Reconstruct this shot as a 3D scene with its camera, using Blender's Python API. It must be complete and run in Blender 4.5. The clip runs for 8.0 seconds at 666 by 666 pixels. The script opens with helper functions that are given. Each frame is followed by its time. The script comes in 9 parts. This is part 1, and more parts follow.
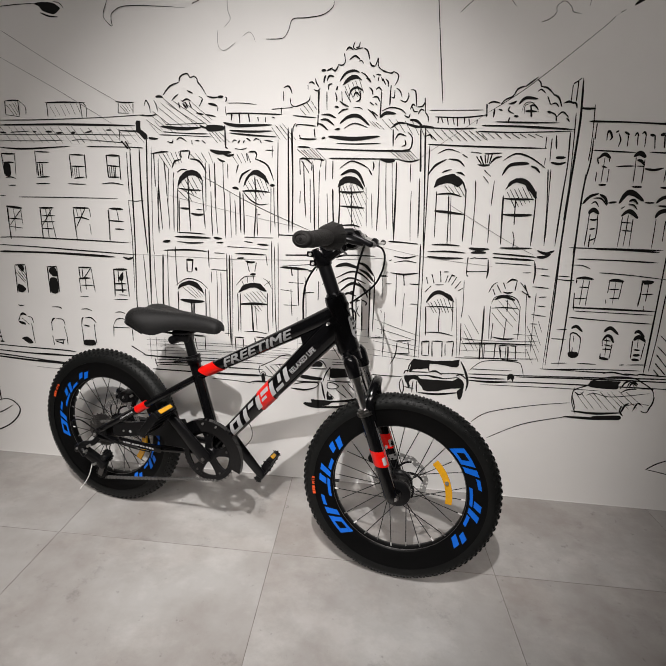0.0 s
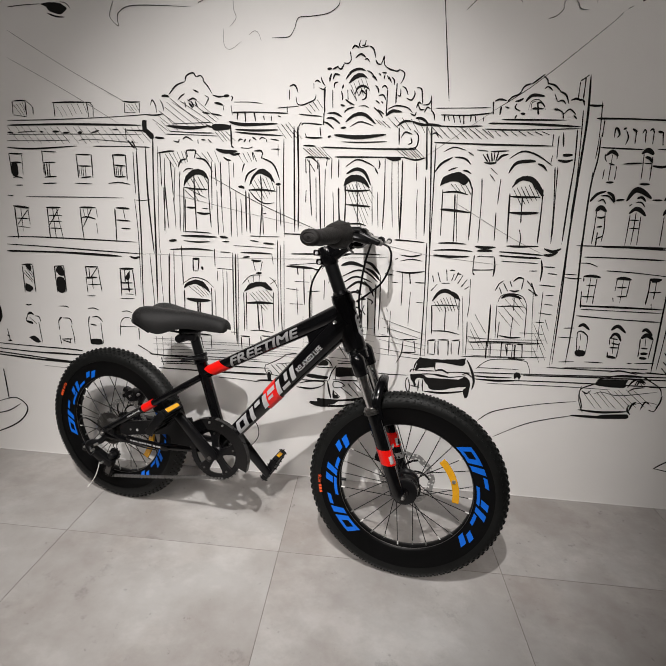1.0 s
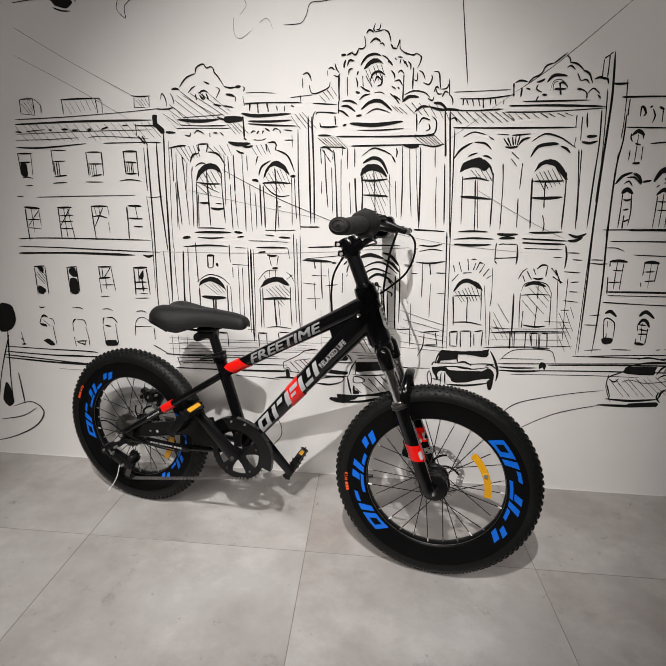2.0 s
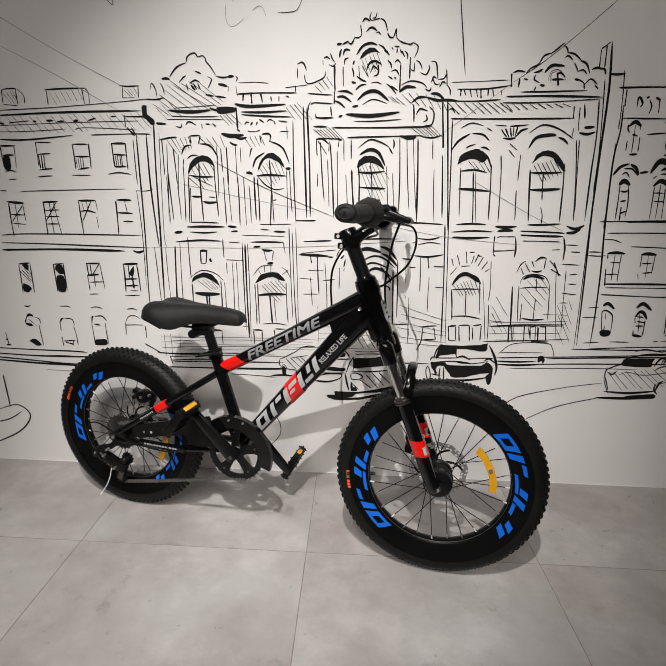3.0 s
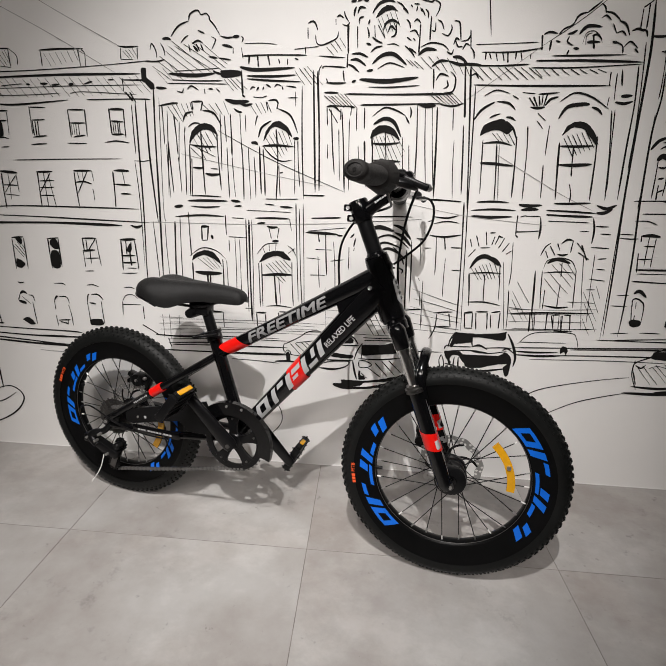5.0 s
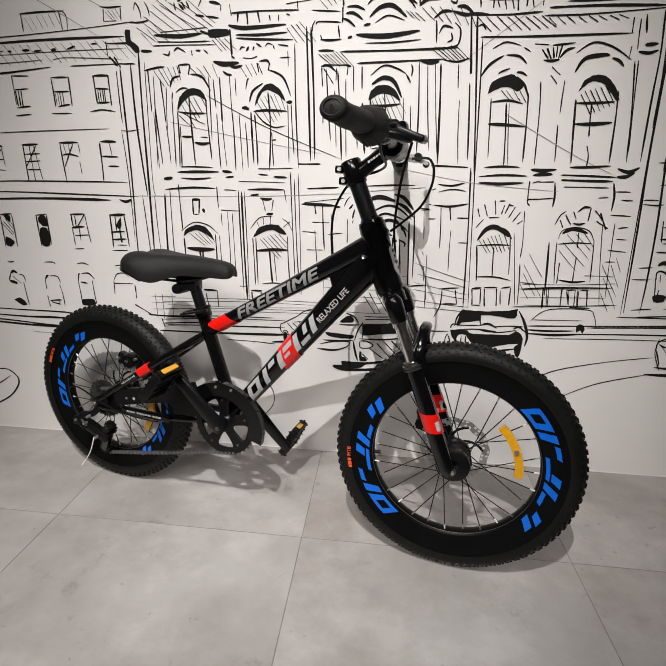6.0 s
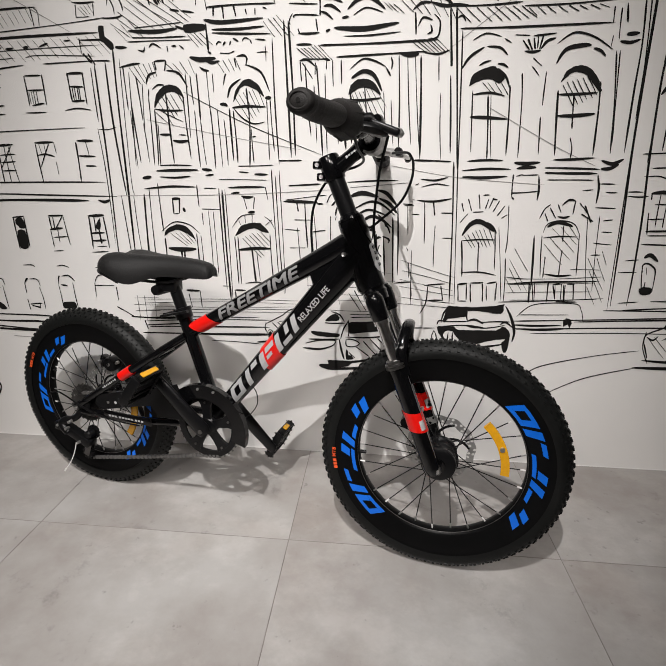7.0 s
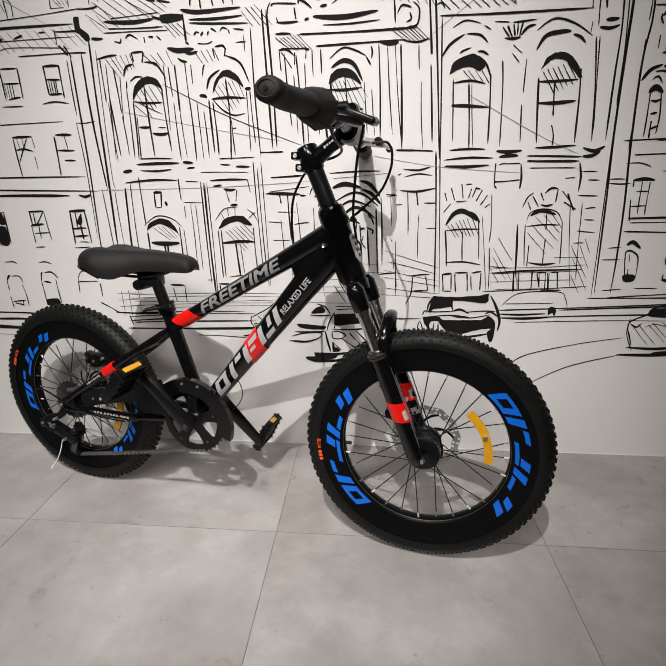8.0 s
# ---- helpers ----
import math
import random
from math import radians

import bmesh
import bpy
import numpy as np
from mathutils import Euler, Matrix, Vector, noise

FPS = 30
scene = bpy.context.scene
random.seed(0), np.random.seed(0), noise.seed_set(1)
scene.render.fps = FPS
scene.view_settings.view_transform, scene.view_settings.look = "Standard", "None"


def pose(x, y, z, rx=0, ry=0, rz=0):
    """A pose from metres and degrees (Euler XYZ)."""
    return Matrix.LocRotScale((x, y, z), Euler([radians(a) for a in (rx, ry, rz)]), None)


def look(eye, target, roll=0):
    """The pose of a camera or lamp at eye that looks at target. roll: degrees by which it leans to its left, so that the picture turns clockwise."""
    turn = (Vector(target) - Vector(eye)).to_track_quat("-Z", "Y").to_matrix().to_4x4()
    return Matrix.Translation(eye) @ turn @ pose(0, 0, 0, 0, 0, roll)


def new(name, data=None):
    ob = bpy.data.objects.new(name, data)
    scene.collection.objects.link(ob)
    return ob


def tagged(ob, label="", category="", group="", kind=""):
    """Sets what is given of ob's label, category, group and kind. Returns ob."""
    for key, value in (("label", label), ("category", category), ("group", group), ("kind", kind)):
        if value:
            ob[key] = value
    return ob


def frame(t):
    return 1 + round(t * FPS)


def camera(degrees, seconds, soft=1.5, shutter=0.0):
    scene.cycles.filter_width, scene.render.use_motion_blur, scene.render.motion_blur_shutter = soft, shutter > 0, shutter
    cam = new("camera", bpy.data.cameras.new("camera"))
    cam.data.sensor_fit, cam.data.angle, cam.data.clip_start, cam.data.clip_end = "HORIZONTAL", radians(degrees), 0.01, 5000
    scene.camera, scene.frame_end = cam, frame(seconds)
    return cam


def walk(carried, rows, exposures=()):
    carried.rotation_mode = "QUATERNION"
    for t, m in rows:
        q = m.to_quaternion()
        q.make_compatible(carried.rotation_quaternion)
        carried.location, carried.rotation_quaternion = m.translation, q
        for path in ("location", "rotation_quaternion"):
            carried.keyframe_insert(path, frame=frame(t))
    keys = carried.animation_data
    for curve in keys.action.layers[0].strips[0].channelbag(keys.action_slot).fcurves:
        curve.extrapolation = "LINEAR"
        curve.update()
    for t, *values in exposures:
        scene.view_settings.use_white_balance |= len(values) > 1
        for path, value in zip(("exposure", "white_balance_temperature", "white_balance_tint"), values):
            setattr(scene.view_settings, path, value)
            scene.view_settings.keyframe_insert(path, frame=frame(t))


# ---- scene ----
cam = camera(72.6, 8.0, soft=0.8)
PATH = [
    (0, (0.1936, -0.1328, 0.9792), (0.1152, 1.4064, 0.5496), 3.5),
    (0.5, (0.1912, -0.1376, 0.9808), (0.1072, 1.4000, 0.5472), 3.8),
    (1, (0.1864, -0.1336, 0.9768), (0.0952, 1.4048, 0.5440), 3.3),
    (1.5, (0.1712, -0.1248, 0.9616), (0.0648, 1.4104, 0.5216), 2.2),
    (1.7, (0.1560, -0.1176, 0.9632), (0.0424, 1.4152, 0.5176), 1.7),
    (3, (0.1008, -0.0872, 0.9360), (0.0416, 1.4496, 0.4944), 1.3),
    (3.5, (0.0872, -0.0752, 0.9376), (0.0536, 1.4624, 0.4960), 1.7),
    (4, (0.0712, -0.0584, 0.9368), (0.0464, 1.4776, 0.4896), 3.4),
    (4.5, (0.0696, -0.0432, 0.9312), (0.0400, 1.5000, 0.5104), 3.0),
    (4.7, (0.0816, -0.0312, 0.9144), (0.0280, 1.5072, 0.4784), 2.7),
    (5.8, (0.1472, 0.0488, 0.8328), (0.0032, 1.5616, 0.3336), 1.3),
    (6, (0.1544, 0.0560, 0.8280), (0.0056, 1.5704, 0.3328), 1.3),
    (6.5, (0.1680, 0.0664, 0.8248), (0.0248, 1.5800, 0.3280), 0.5),
    (7, (0.1824, 0.0760, 0.8264), (0.0488, 1.5888, 0.3232), 0.4),
    (7.5, (0.1992, 0.0760, 0.8232), (0.0848, 1.5872, 0.3112), -0.0),
    (8, (0.2096, 0.0784, 0.8216), (0.0928, 1.5856, 0.2976), -0.4),
]
walk(cam, [(t, look(eye, target, roll)) for t, eye, target, roll in PATH])

# ---- light: a strong ceiling spot facing the wall, a steeper one beside it, three softer unseen fill lamps added farther back ----
WALL_Y = 1.344
TILE = 0.64


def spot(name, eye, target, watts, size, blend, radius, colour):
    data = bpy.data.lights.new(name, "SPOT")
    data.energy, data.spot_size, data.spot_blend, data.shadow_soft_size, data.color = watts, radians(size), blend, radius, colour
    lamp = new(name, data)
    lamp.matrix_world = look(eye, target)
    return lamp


spot("unseen_spot", (-0.10, -0.46, 2.72), (-0.02, 1.30, 0.30), 265, 52, 1.0, 0.010, (1.0, 0.972, 0.955))
spot("unseen_spot", (-0.46, -0.28, 2.72), (-0.38, 0.80, 0.00), 100, 40, 1.0, 0.010, (1.0, 0.947, 0.905))
# unseen fill lamps, added to lift the shadows and even out the wall
spot("unseen_spot", (-1.5, -1.4, 2.65), (-0.76, 1.30, 0.58), 120, 58, 1.0, 0.35, (1.0, 0.93, 0.88))
spot("unseen_spot", (0.9, -1.4, 2.65), (0.92, 1.34, 1.24), 116, 50, 1.0, 0.35, (1.0, 0.93, 0.88))
spot("unseen_spot", (-0.15, -1.7, 2.65), (0.05, 1.34, 0.48), 150, 46, 1.0, 0.35, (1.0, 0.93, 0.88))
world = bpy.data.worlds.new("world")
world.use_nodes = True
world.node_tree.nodes["Background"].inputs[0].default_value = (0.9, 0.87, 0.83, 1)
world.node_tree.nodes["Background"].inputs[1].default_value = 0.006
scene.world = world


# ---- materials ----
def material(name, colour, rough=0.5, sheen=0.5, metal=0.0, coat=0.0, grain=0.0, grain_scale=60.0, bump=0.0, bump_scale=200.0, vary=0.0, rough_vary=0.0):
    """A principled surface with two scales of colour variation, a rough map and fine relief."""
    m = bpy.data.materials.new(name)
    m.use_nodes = True
    nodes, links = m.node_tree.nodes, m.node_tree.links
    b = nodes["Principled BSDF"]
    b.inputs["Base Color"].default_value = (*colour, 1)
    b.inputs["Roughness"].default_value, b.inputs["Metallic"].default_value = rough, metal
    b.inputs["Coat Weight"].default_value, b.inputs["Coat Roughness"].default_value = coat, 0.08
    b.inputs["Specular IOR Level"].default_value = sheen
    place = nodes.new("ShaderNodeTexCoord")
    if grain or vary:
        fine, broad = nodes.new("ShaderNodeTexNoise"), nodes.new("ShaderNodeTexNoise")
        fine.inputs["Scale"].default_value, fine.inputs["Detail"].default_value = grain_scale, 5
        broad.inputs["Scale"].default_value, broad.inputs["Detail"].default_value = grain_scale / 9, 4
        both = nodes.new("ShaderNodeMath")
        both.operation = "ADD"
        links.new(place.outputs["Object"], fine.inputs["Vector"])
        links.new(place.outputs["Object"], broad.inputs["Vector"])
        links.new(fine.outputs["Fac"], both.inputs[0])
        links.new(broad.outputs["Fac"], both.inputs[1])
        ramp = nodes.new("ShaderNodeMapRange")
        ramp.inputs["From Min"].default_value, ramp.inputs["From Max"].default_value = 0.6, 1.4
        ramp.inputs["To Min"].default_value, ramp.inputs["To Max"].default_value = 1 - grain, 1 + grain
        links.new(both.outputs[0], ramp.inputs["Value"])
        tint = nodes.new("ShaderNodeVectorMath")
        tint.operation = "SCALE"
        tint.inputs[0].default_value = colour
        links.new(ramp.outputs[0], tint.inputs["Scale"])
        links.new(tint.outputs[0], b.inputs["Base Color"])
        if rough_vary:
            wear = nodes.new("ShaderNodeMapRange")
            wear.inputs["From Min"].default_value, wear.inputs["From Max"].default_value = 0.3, 0.7
            wear.inputs["To Min"].default_value, wear.inputs["To Max"].default_value = rough - rough_vary, rough + rough_vary
            links.new(broad.outputs["Fac"], wear.inputs["Value"])
            links.new(wear.outputs[0], b.inputs["Roughness"])
    if bump:
        relief, dent = nodes.new("ShaderNodeTexNoise"), nodes.new("ShaderNodeBump")
        relief.inputs["Scale"].default_value, relief.inputs["Detail"].default_value = bump_scale, 3
        dent.inputs["Strength"].default_value, dent.inputs["Distance"].default_value = bump, 0.002
        links.new(place.outputs["Object"], relief.inputs["Vector"])
        links.new(relief.outputs["Fac"], dent.inputs["Height"])
        links.new(dent.outputs["Normal"], b.inputs["Normal"])
    return m


def tile_material():
    """Cement-look porcelain: soft clouds, darker stains, a satin glaze, each tile a little different."""
    m = bpy.data.materials.new("cement_tile")
    m.use_nodes = True
    nodes, links = m.node_tree.nodes, m.node_tree.links
    b = nodes["Principled BSDF"]
    place, info, shift = nodes.new("ShaderNodeTexCoord"), nodes.new("ShaderNodeObjectInfo"), nodes.new("ShaderNodeVectorMath")
    shift.operation = "MULTIPLY_ADD"
    shift.inputs[1].default_value = (1, 1, 1)
    links.new(place.outputs["Object"], shift.inputs[0])
    spread = nodes.new("ShaderNodeMath")
    spread.operation = "MULTIPLY"
    spread.inputs[1].default_value = 37.0
    links.new(info.outputs["Random"], spread.inputs[0])
    links.new(spread.outputs[0], shift.inputs[2])
    clouds, mottle, fine = (nodes.new("ShaderNodeTexNoise") for _ in range(3))
    for n, scale, detail, rough in ((clouds, 2.6, 5, 0.55), (mottle, 8.0, 8, 0.62), (fine, 160, 2, 0.5)):
        n.inputs["Scale"].default_value, n.inputs["Detail"].default_value, n.inputs["Roughness"].default_value = scale, detail, rough
        links.new(shift.outputs[0], n.inputs["Vector"])
    ramp = nodes.new("ShaderNodeValToRGB")
    ramp.color_ramp.elements[0].position, ramp.color_ramp.elements[1].position = 0.37, 0.63
    ramp.color_ramp.elements[0].color, ramp.color_ramp.elements[1].color = (0.312, 0.284, 0.265, 1), (0.452, 0.441, 0.428, 1)
    mix = nodes.new("ShaderNodeMix")
    mix.data_type = "FLOAT"
    mix.inputs[0].default_value = 0.45
    links.new(clouds.outputs["Fac"], mix.inputs[2])
    links.new(mottle.outputs["Fac"], mix.inputs[3])
    links.new(mix.outputs[0], ramp.inputs[0])
    # scattered dark scuffs
    scuff, cut = nodes.new("ShaderNodeTexNoise"), nodes.new("ShaderNodeMapRange")
    scuff.inputs["Scale"].default_value, scuff.inputs["Detail"].default_value, scuff.inputs["Roughness"].default_value = 7.5, 10, 0.74
    links.new(shift.outputs[0], scuff.inputs["Vector"])
    cut.inputs["From Min"].default_value, cut.inputs["From Max"].default_value = 0.60, 0.68
    cut.inputs["To Min"].default_value, cut.inputs["To Max"].default_value = 1.0, 0.76
    links.new(scuff.outputs["Fac"], cut.inputs["Value"])
    tint = nodes.new("ShaderNodeVectorMath")
    tint.operation = "SCALE"
    links.new(ramp.outputs[0], tint.inputs[0])
    # pale drag marks, long across the tile
    stretch, scrape, pale, both = nodes.new("ShaderNodeMapping"), nodes.new("ShaderNodeTexNoise"), nodes.new("ShaderNodeMapRange"), nodes.new("ShaderNodeMath")
    stretch.inputs["Scale"].default_value, stretch.inputs["Rotation"].default_value = (4.5, 6.0, 1.0), (0, 0, 0.6)
    links.new(shift.outputs[0], stretch.inputs["Vector"])
    links.new(stretch.outputs[0], scrape.inputs["Vector"])
    scrape.inputs["Scale"].default_value, scrape.inputs["Detail"].default_value, scrape.inputs["Roughness"].default_value = 1.0, 9, 0.7
    pale.inputs["From Min"].default_value, pale.inputs["From Max"].default_value = 0.50, 0.64
    pale.inputs["To Min"].default_value, pale.inputs["To Max"].default_value = 0.97, 1.12
    links.new(scrape.outputs["Fac"], pale.inputs["Value"])
    both.operation = "MULTIPLY"
    links.new(cut.outputs[0], both.inputs[0])
    links.new(pale.outputs[0], both.inputs[1])
    # small dark specks of dirt
    dirt, spots, all_marks = nodes.new("ShaderNodeTexNoise"), nodes.new("ShaderNodeMapRange"), nodes.new("ShaderNodeMath")
    dirt.inputs["Scale"].default_value, dirt.inputs["Detail"].default_value, dirt.inputs["Roughness"].default_value = 34.0, 4, 0.6
    links.new(shift.outputs[0], dirt.inputs["Vector"])
    spots.inputs["From Min"].default_value, spots.inputs["From Max"].default_value = 0.665, 0.73
    spots.inputs["To Min"].default_value, spots.inputs["To Max"].default_value = 1.0, 0.72
    links.new(dirt.outputs["Fac"], spots.inputs["Value"])
    all_marks.operation = "MULTIPLY"
    links.new(both.outputs[0], all_marks.inputs[0])
    links.new(spots.outputs[0], all_marks.inputs[1])
    links.new(all_marks.outputs[0], tint.inputs["Scale"])
    links.new(tint.outputs[0], b.inputs["Base Color"])
    gloss = nodes.new("ShaderNodeMapRange")
    gloss.inputs["From Min"].default_value, gloss.inputs["From Max"].default_value = 0.3, 0.7
    gloss.inputs["To Min"].default_value, gloss.inputs["To Max"].default_value = 0.38, 0.55
    links.new(mottle.outputs["Fac"], gloss.inputs["Value"])
    links.new(gloss.outputs[0], b.inputs["Roughness"])
    dent = nodes.new("ShaderNodeBump")
    dent.inputs["Strength"].default_value, dent.inputs["Distance"].default_value = 0.12, 0.001
    links.new(fine.outputs["Fac"], dent.inputs["Height"])
    links.new(dent.outputs["Normal"], b.inputs["Normal"])
    return m


PAINT = material("white_wall_paint", (0.79, 0.775, 0.755), 0.62, grain=0.025, grain_scale=9, bump=0.12, bump_scale=420)
PLASTER = material("plain_plaster", (0.42, 0.41, 0.4), 0.8, grain=0.04, grain_scale=6, bump=0.2, bump_scale=150)
CEILING = material("ceiling_paint", (0.07, 0.07, 0.07), 0.9, grain=0.03, grain_scale=5)
TILES = tile_material()
GROUT = material("grout", (0.215, 0.195, 0.18), 0.9, grain=0.5, grain_scale=22, bump=0.4, bump_scale=300)
INK = material("black_ink", (0.012, 0.0115, 0.011), 0.75, sheen=0.1, grain=0.25, grain_scale=30)
WASH = material("thin_grey_ink", (0.34, 0.33, 0.32), 0.75, sheen=0.1, grain=0.3, grain_scale=40)
GLOSS = material("gloss_black_paint", (0.003, 0.003, 0.0034), 0.12, sheen=0.3, coat=0.25, grain=0.15, grain_scale=70)
SATIN = material("satin_black_paint", (0.005, 0.005, 0.0055), 0.3, sheen=0.25, grain=0.2, grain_scale=90, bump=0.05, bump_scale=700)
RIM = material("black_rim_paint", (0.0032, 0.0032, 0.0034), 0.42, sheen=0.10, grain=0.25, grain_scale=50, rough_vary=0.08)
RUBBER = material("tyre_rubber", (0.0060, 0.0064, 0.0062), 0.5, sheen=0.22, grain=0.3, grain_scale=60, bump=0.25, bump_scale=380, rough_vary=0.1)
GRIP = material("grip_rubber", (0.0165, 0.0152, 0.0145), 0.65, sheen=0.22, grain=0.2, grain_scale=80, bump=0.3, bump_scale=600)
VINYL = material("saddle_vinyl", (0.0105, 0.0103, 0.0103), 0.5, sheen=0.22, grain=0.15, grain_scale=70, bump=0.45, bump_scale=900)
PLASTIC = material("black_plastic", (0.005, 0.005, 0.0054), 0.34, sheen=0.22, grain=0.2, grain_scale=60, bump=0.1, bump_scale=500)
DISC = material("ground_disc_steel", (0.40, 0.395, 0.385), 0.36, metal=0.75, grain=0.08, grain_scale=120)
CHROME = material("chrome", (0.92, 0.915, 0.91), 0.17, metal=1.0, grain=0.06, grain_scale=40)
STEEL = material("brushed_steel", (0.64, 0.63, 0.62), 0.42, metal=1.0, grain=0.12, grain_scale=90, bump=0.08, bump_scale=500)
DARKSTEEL = material("dark_steel", (0.17, 0.165, 0.16), 0.4, metal=1.0, grain=0.3, grain_scale=120)
CHAIN = material("oiled_chain_steel", (0.17, 0.165, 0.16), 0.45, metal=0.6, grain=0.3, grain_scale=150)
SPOKE = material("black_spoke_steel", (0.03, 0.03, 0.03), 0.35, metal=0.7, grain=0.15, grain_scale=90)
RED = material("red_paint", (0.72, 0.008, 0.005), 0.3, sheen=0.35, coat=0.3, grain=0.06, grain_scale=50)
BLUE = material("blue_decal", (0.003, 0.14, 0.70), 0.4, sheen=0.3, coat=0.1, grain=0.1, grain_scale=50)
GREYPRINT = material("mid_grey_decal", (0.24, 0.24, 0.242), 0.45, coat=0.2, grain=0.06, grain_scale=60)
SILVER = material("silver_grey_decal", (0.42, 0.42, 0.425), 0.4, coat=0.3, grain=0.06, grain_scale=60)
ORANGE = material("orange_print", (0.85, 0.1, 0.02), 0.5, grain=0.1, grain_scale=50)
AMBER = material("amber_reflector", (0.74, 0.36, 0.008), 0.22, coat=0.6, grain=0.12, grain_scale=160, bump=0.3, bump_scale=900)
WHITE = material("white_plastic", (0.78, 0.77, 0.75), 0.4, grain=0.05, grain_scale=50)


# ---- mesh helpers ----
def mesh_object(name, bm, mat, smooth=True, angle=40):
    me = bpy.data.meshes.new(name)
    bmesh.ops.recalc_face_normals(bm, faces=bm.faces)
    if smooth:
        limit = radians(angle)
        for face in bm.faces:
            face.smooth = True
        for e in bm.edges:
            if len(e.link_faces) == 2 and e.calc_face_angle(0) > limit:
                e.smooth = False
    bm.to_mesh(me)
    bm.free()
    me.materials.append(mat)
    return new(name, me)


def part(name, bm, mat, parent, label="", smooth=True, angle=40, kind=""):
    ob = mesh_object(name, bm, mat, smooth, angle)
    ob.parent = parent
    return tagged(ob, label=label, kind=kind)


def moved(bm, m):
    bmesh.ops.transform(bm, matrix=m, verts=bm.verts)
    return bm


def merged(*many):
    out = bmesh.new()
    for bm in many:
        me = bpy.data.meshes.new("piece")
        bm.to_mesh(me)
        bm.free()
        out.from_mesh(me)
        bpy.data.meshes.remove(me)
    return out


def box(x0, x1, y0, y1, z0, z1, bevel=0.0, segments=2):
    bm = bmesh.new()
    bmesh.ops.create_cube(bm, size=1)
    moved(bm, Matrix.Translation(((x0 + x1) / 2, (y0 + y1) / 2, (z0 + z1) / 2)) @ Matrix.Diagonal((x1 - x0, y1 - y0, z1 - z0, 1)))
    if bevel:
        bmesh.ops.bevel(bm, geom=bm.edges[:], offset=bevel, segments=segments, affect="EDGES", profile=0.5)
    return bm


def smooth_path(points, steps=6):
    """Catmull-Rom through the points."""
    pts = [Vector(p) for p in points]
    if len(pts) < 3:
        return pts
    out = []
    for i in range(len(pts) - 1):
        a, b, c, d = pts[max(i - 1, 0)], pts[i], pts[i + 1], pts[min(i + 2, len(pts) - 1)]
        for k in range(steps):
            t = k / steps
            out.append(0.5 * (2 * b + (c - a) * t + (2 * a - 5 * b + 4 * c - d) * t * t + (3 * b - a - 3 * c + d) * t ** 3))
    return out + [pts[-1]]


def tube(points, radius, sides=12, squash=(1.0, 1.0), up=(0, 1, 0), cap=True):
    """A swept tube. radius: one number or one for each point. squash: half-widths across and along up."""
    pts = [Vector(p) for p in points]
    radii = radius if isinstance(radius, (list, tuple)) else [radius] * len(pts)
    bm, rings = bmesh.new(), []
    side = None
    for i, p in enumerate(pts):
        way = (pts[min(i + 1, len(pts) - 1)] - pts[max(i - 1, 0)]).normalized()
        ref = Vector(up) if side is None else side
        side = (ref - way * ref.dot(way))
        if side.length < 1e-4:
            side = way.orthogonal()
        side.normalize()
        other = way.cross(side)
        rings.append([bm.verts.new(p + radii[i] * (squash[0] * math.cos(a) * other + squash[1] * math.sin(a) * side))
                      for a in (2 * math.pi * k / sides for k in range(sides))])
    for a, b in zip(rings, rings[1:]):
        for k in range(sides):
            bm.faces.new((a[k], a[(k + 1) % sides], b[(k + 1) % sides], b[k]))
    if cap:
        bm.faces.new(rings[0][::-1])
        bm.faces.new(rings[-1])
    return bm


def lathe(profile, sides=48, closed=False):
    """Revolves (radius, y) points round the y axis."""
    bm, rings = bmesh.new(), []
    for k in range(sides):
        a = 2 * math.pi * k / sides
        rings.append([bm.verts.new((r * math.cos(a), y, r * math.sin(a))) for r, y in profile])
    n = len(profile)
    for k in range(sides):
        a, b = rings[k], rings[(k + 1) % sides]
        for i in range(n if closed else n - 1):
            j = (i + 1) % n
            bm.faces.new((a[i], b[i], b[j], a[j]))
    bmesh.ops.remove_doubles(bm, verts=bm.verts, dist=1e-6)
    return bm


def plate(outline, y0, y1, bevel=0.0):
    """A flat plate with an (x, z) outline between two y."""
    bm = bmesh.new()
    low = [bm.verts.new((x, y0, z)) for x, z in outline]
    high = [bm.verts.new((x, y1, z)) for x, z in outline]
    n = len(outline)
    bm.faces.new(low)
    bm.faces.new(high[::-1])
    for i in range(n):
        bm.faces.new((low[i], high[i], high[(i + 1) % n], low[(i + 1) % n]))
    if bevel:
        bmesh.ops.bevel(bm, geom=[e for e in bm.edges if abs(e.verts[0].co.y - e.verts[1].co.y) < 1e-6], offset=bevel, segments=1, affect="EDGES")
    return bm


def ring_plate(outer, inner, y0, y1, sides=64, start=0.0, end=360.0, wave=0.0, waves=0):
    """A flat ring or arc about the y axis."""
    full = end - start >= 359.9
    count = max(3, int(sides * (end - start) / 360))
    bm, rows = bmesh.new(), []
    for k in range(count + (0 if full else 1)):
        a = radians(start + (end - start) * k / count)
        ro = outer + wave * math.sin(waves * a)
        ri = inner + wave * math.sin(waves * a)
        rows.append([bm.verts.new((r * math.cos(a), y, r * math.sin(a))) for r, y in ((ri, y0), (ro, y0), (ro, y1), (ri, y1))])
    for k in range(len(rows) if full else len(rows) - 1):
        a, b = rows[k], rows[(k + 1) % len(rows)]
        for i in range(4):
            bm.faces.new((a[i], a[(i + 1) % 4], b[(i + 1) % 4], b[i]))
    if not full:
        bm.faces.new(rows[0])
        bm.faces.new(rows[-1][::-1])
    return bm


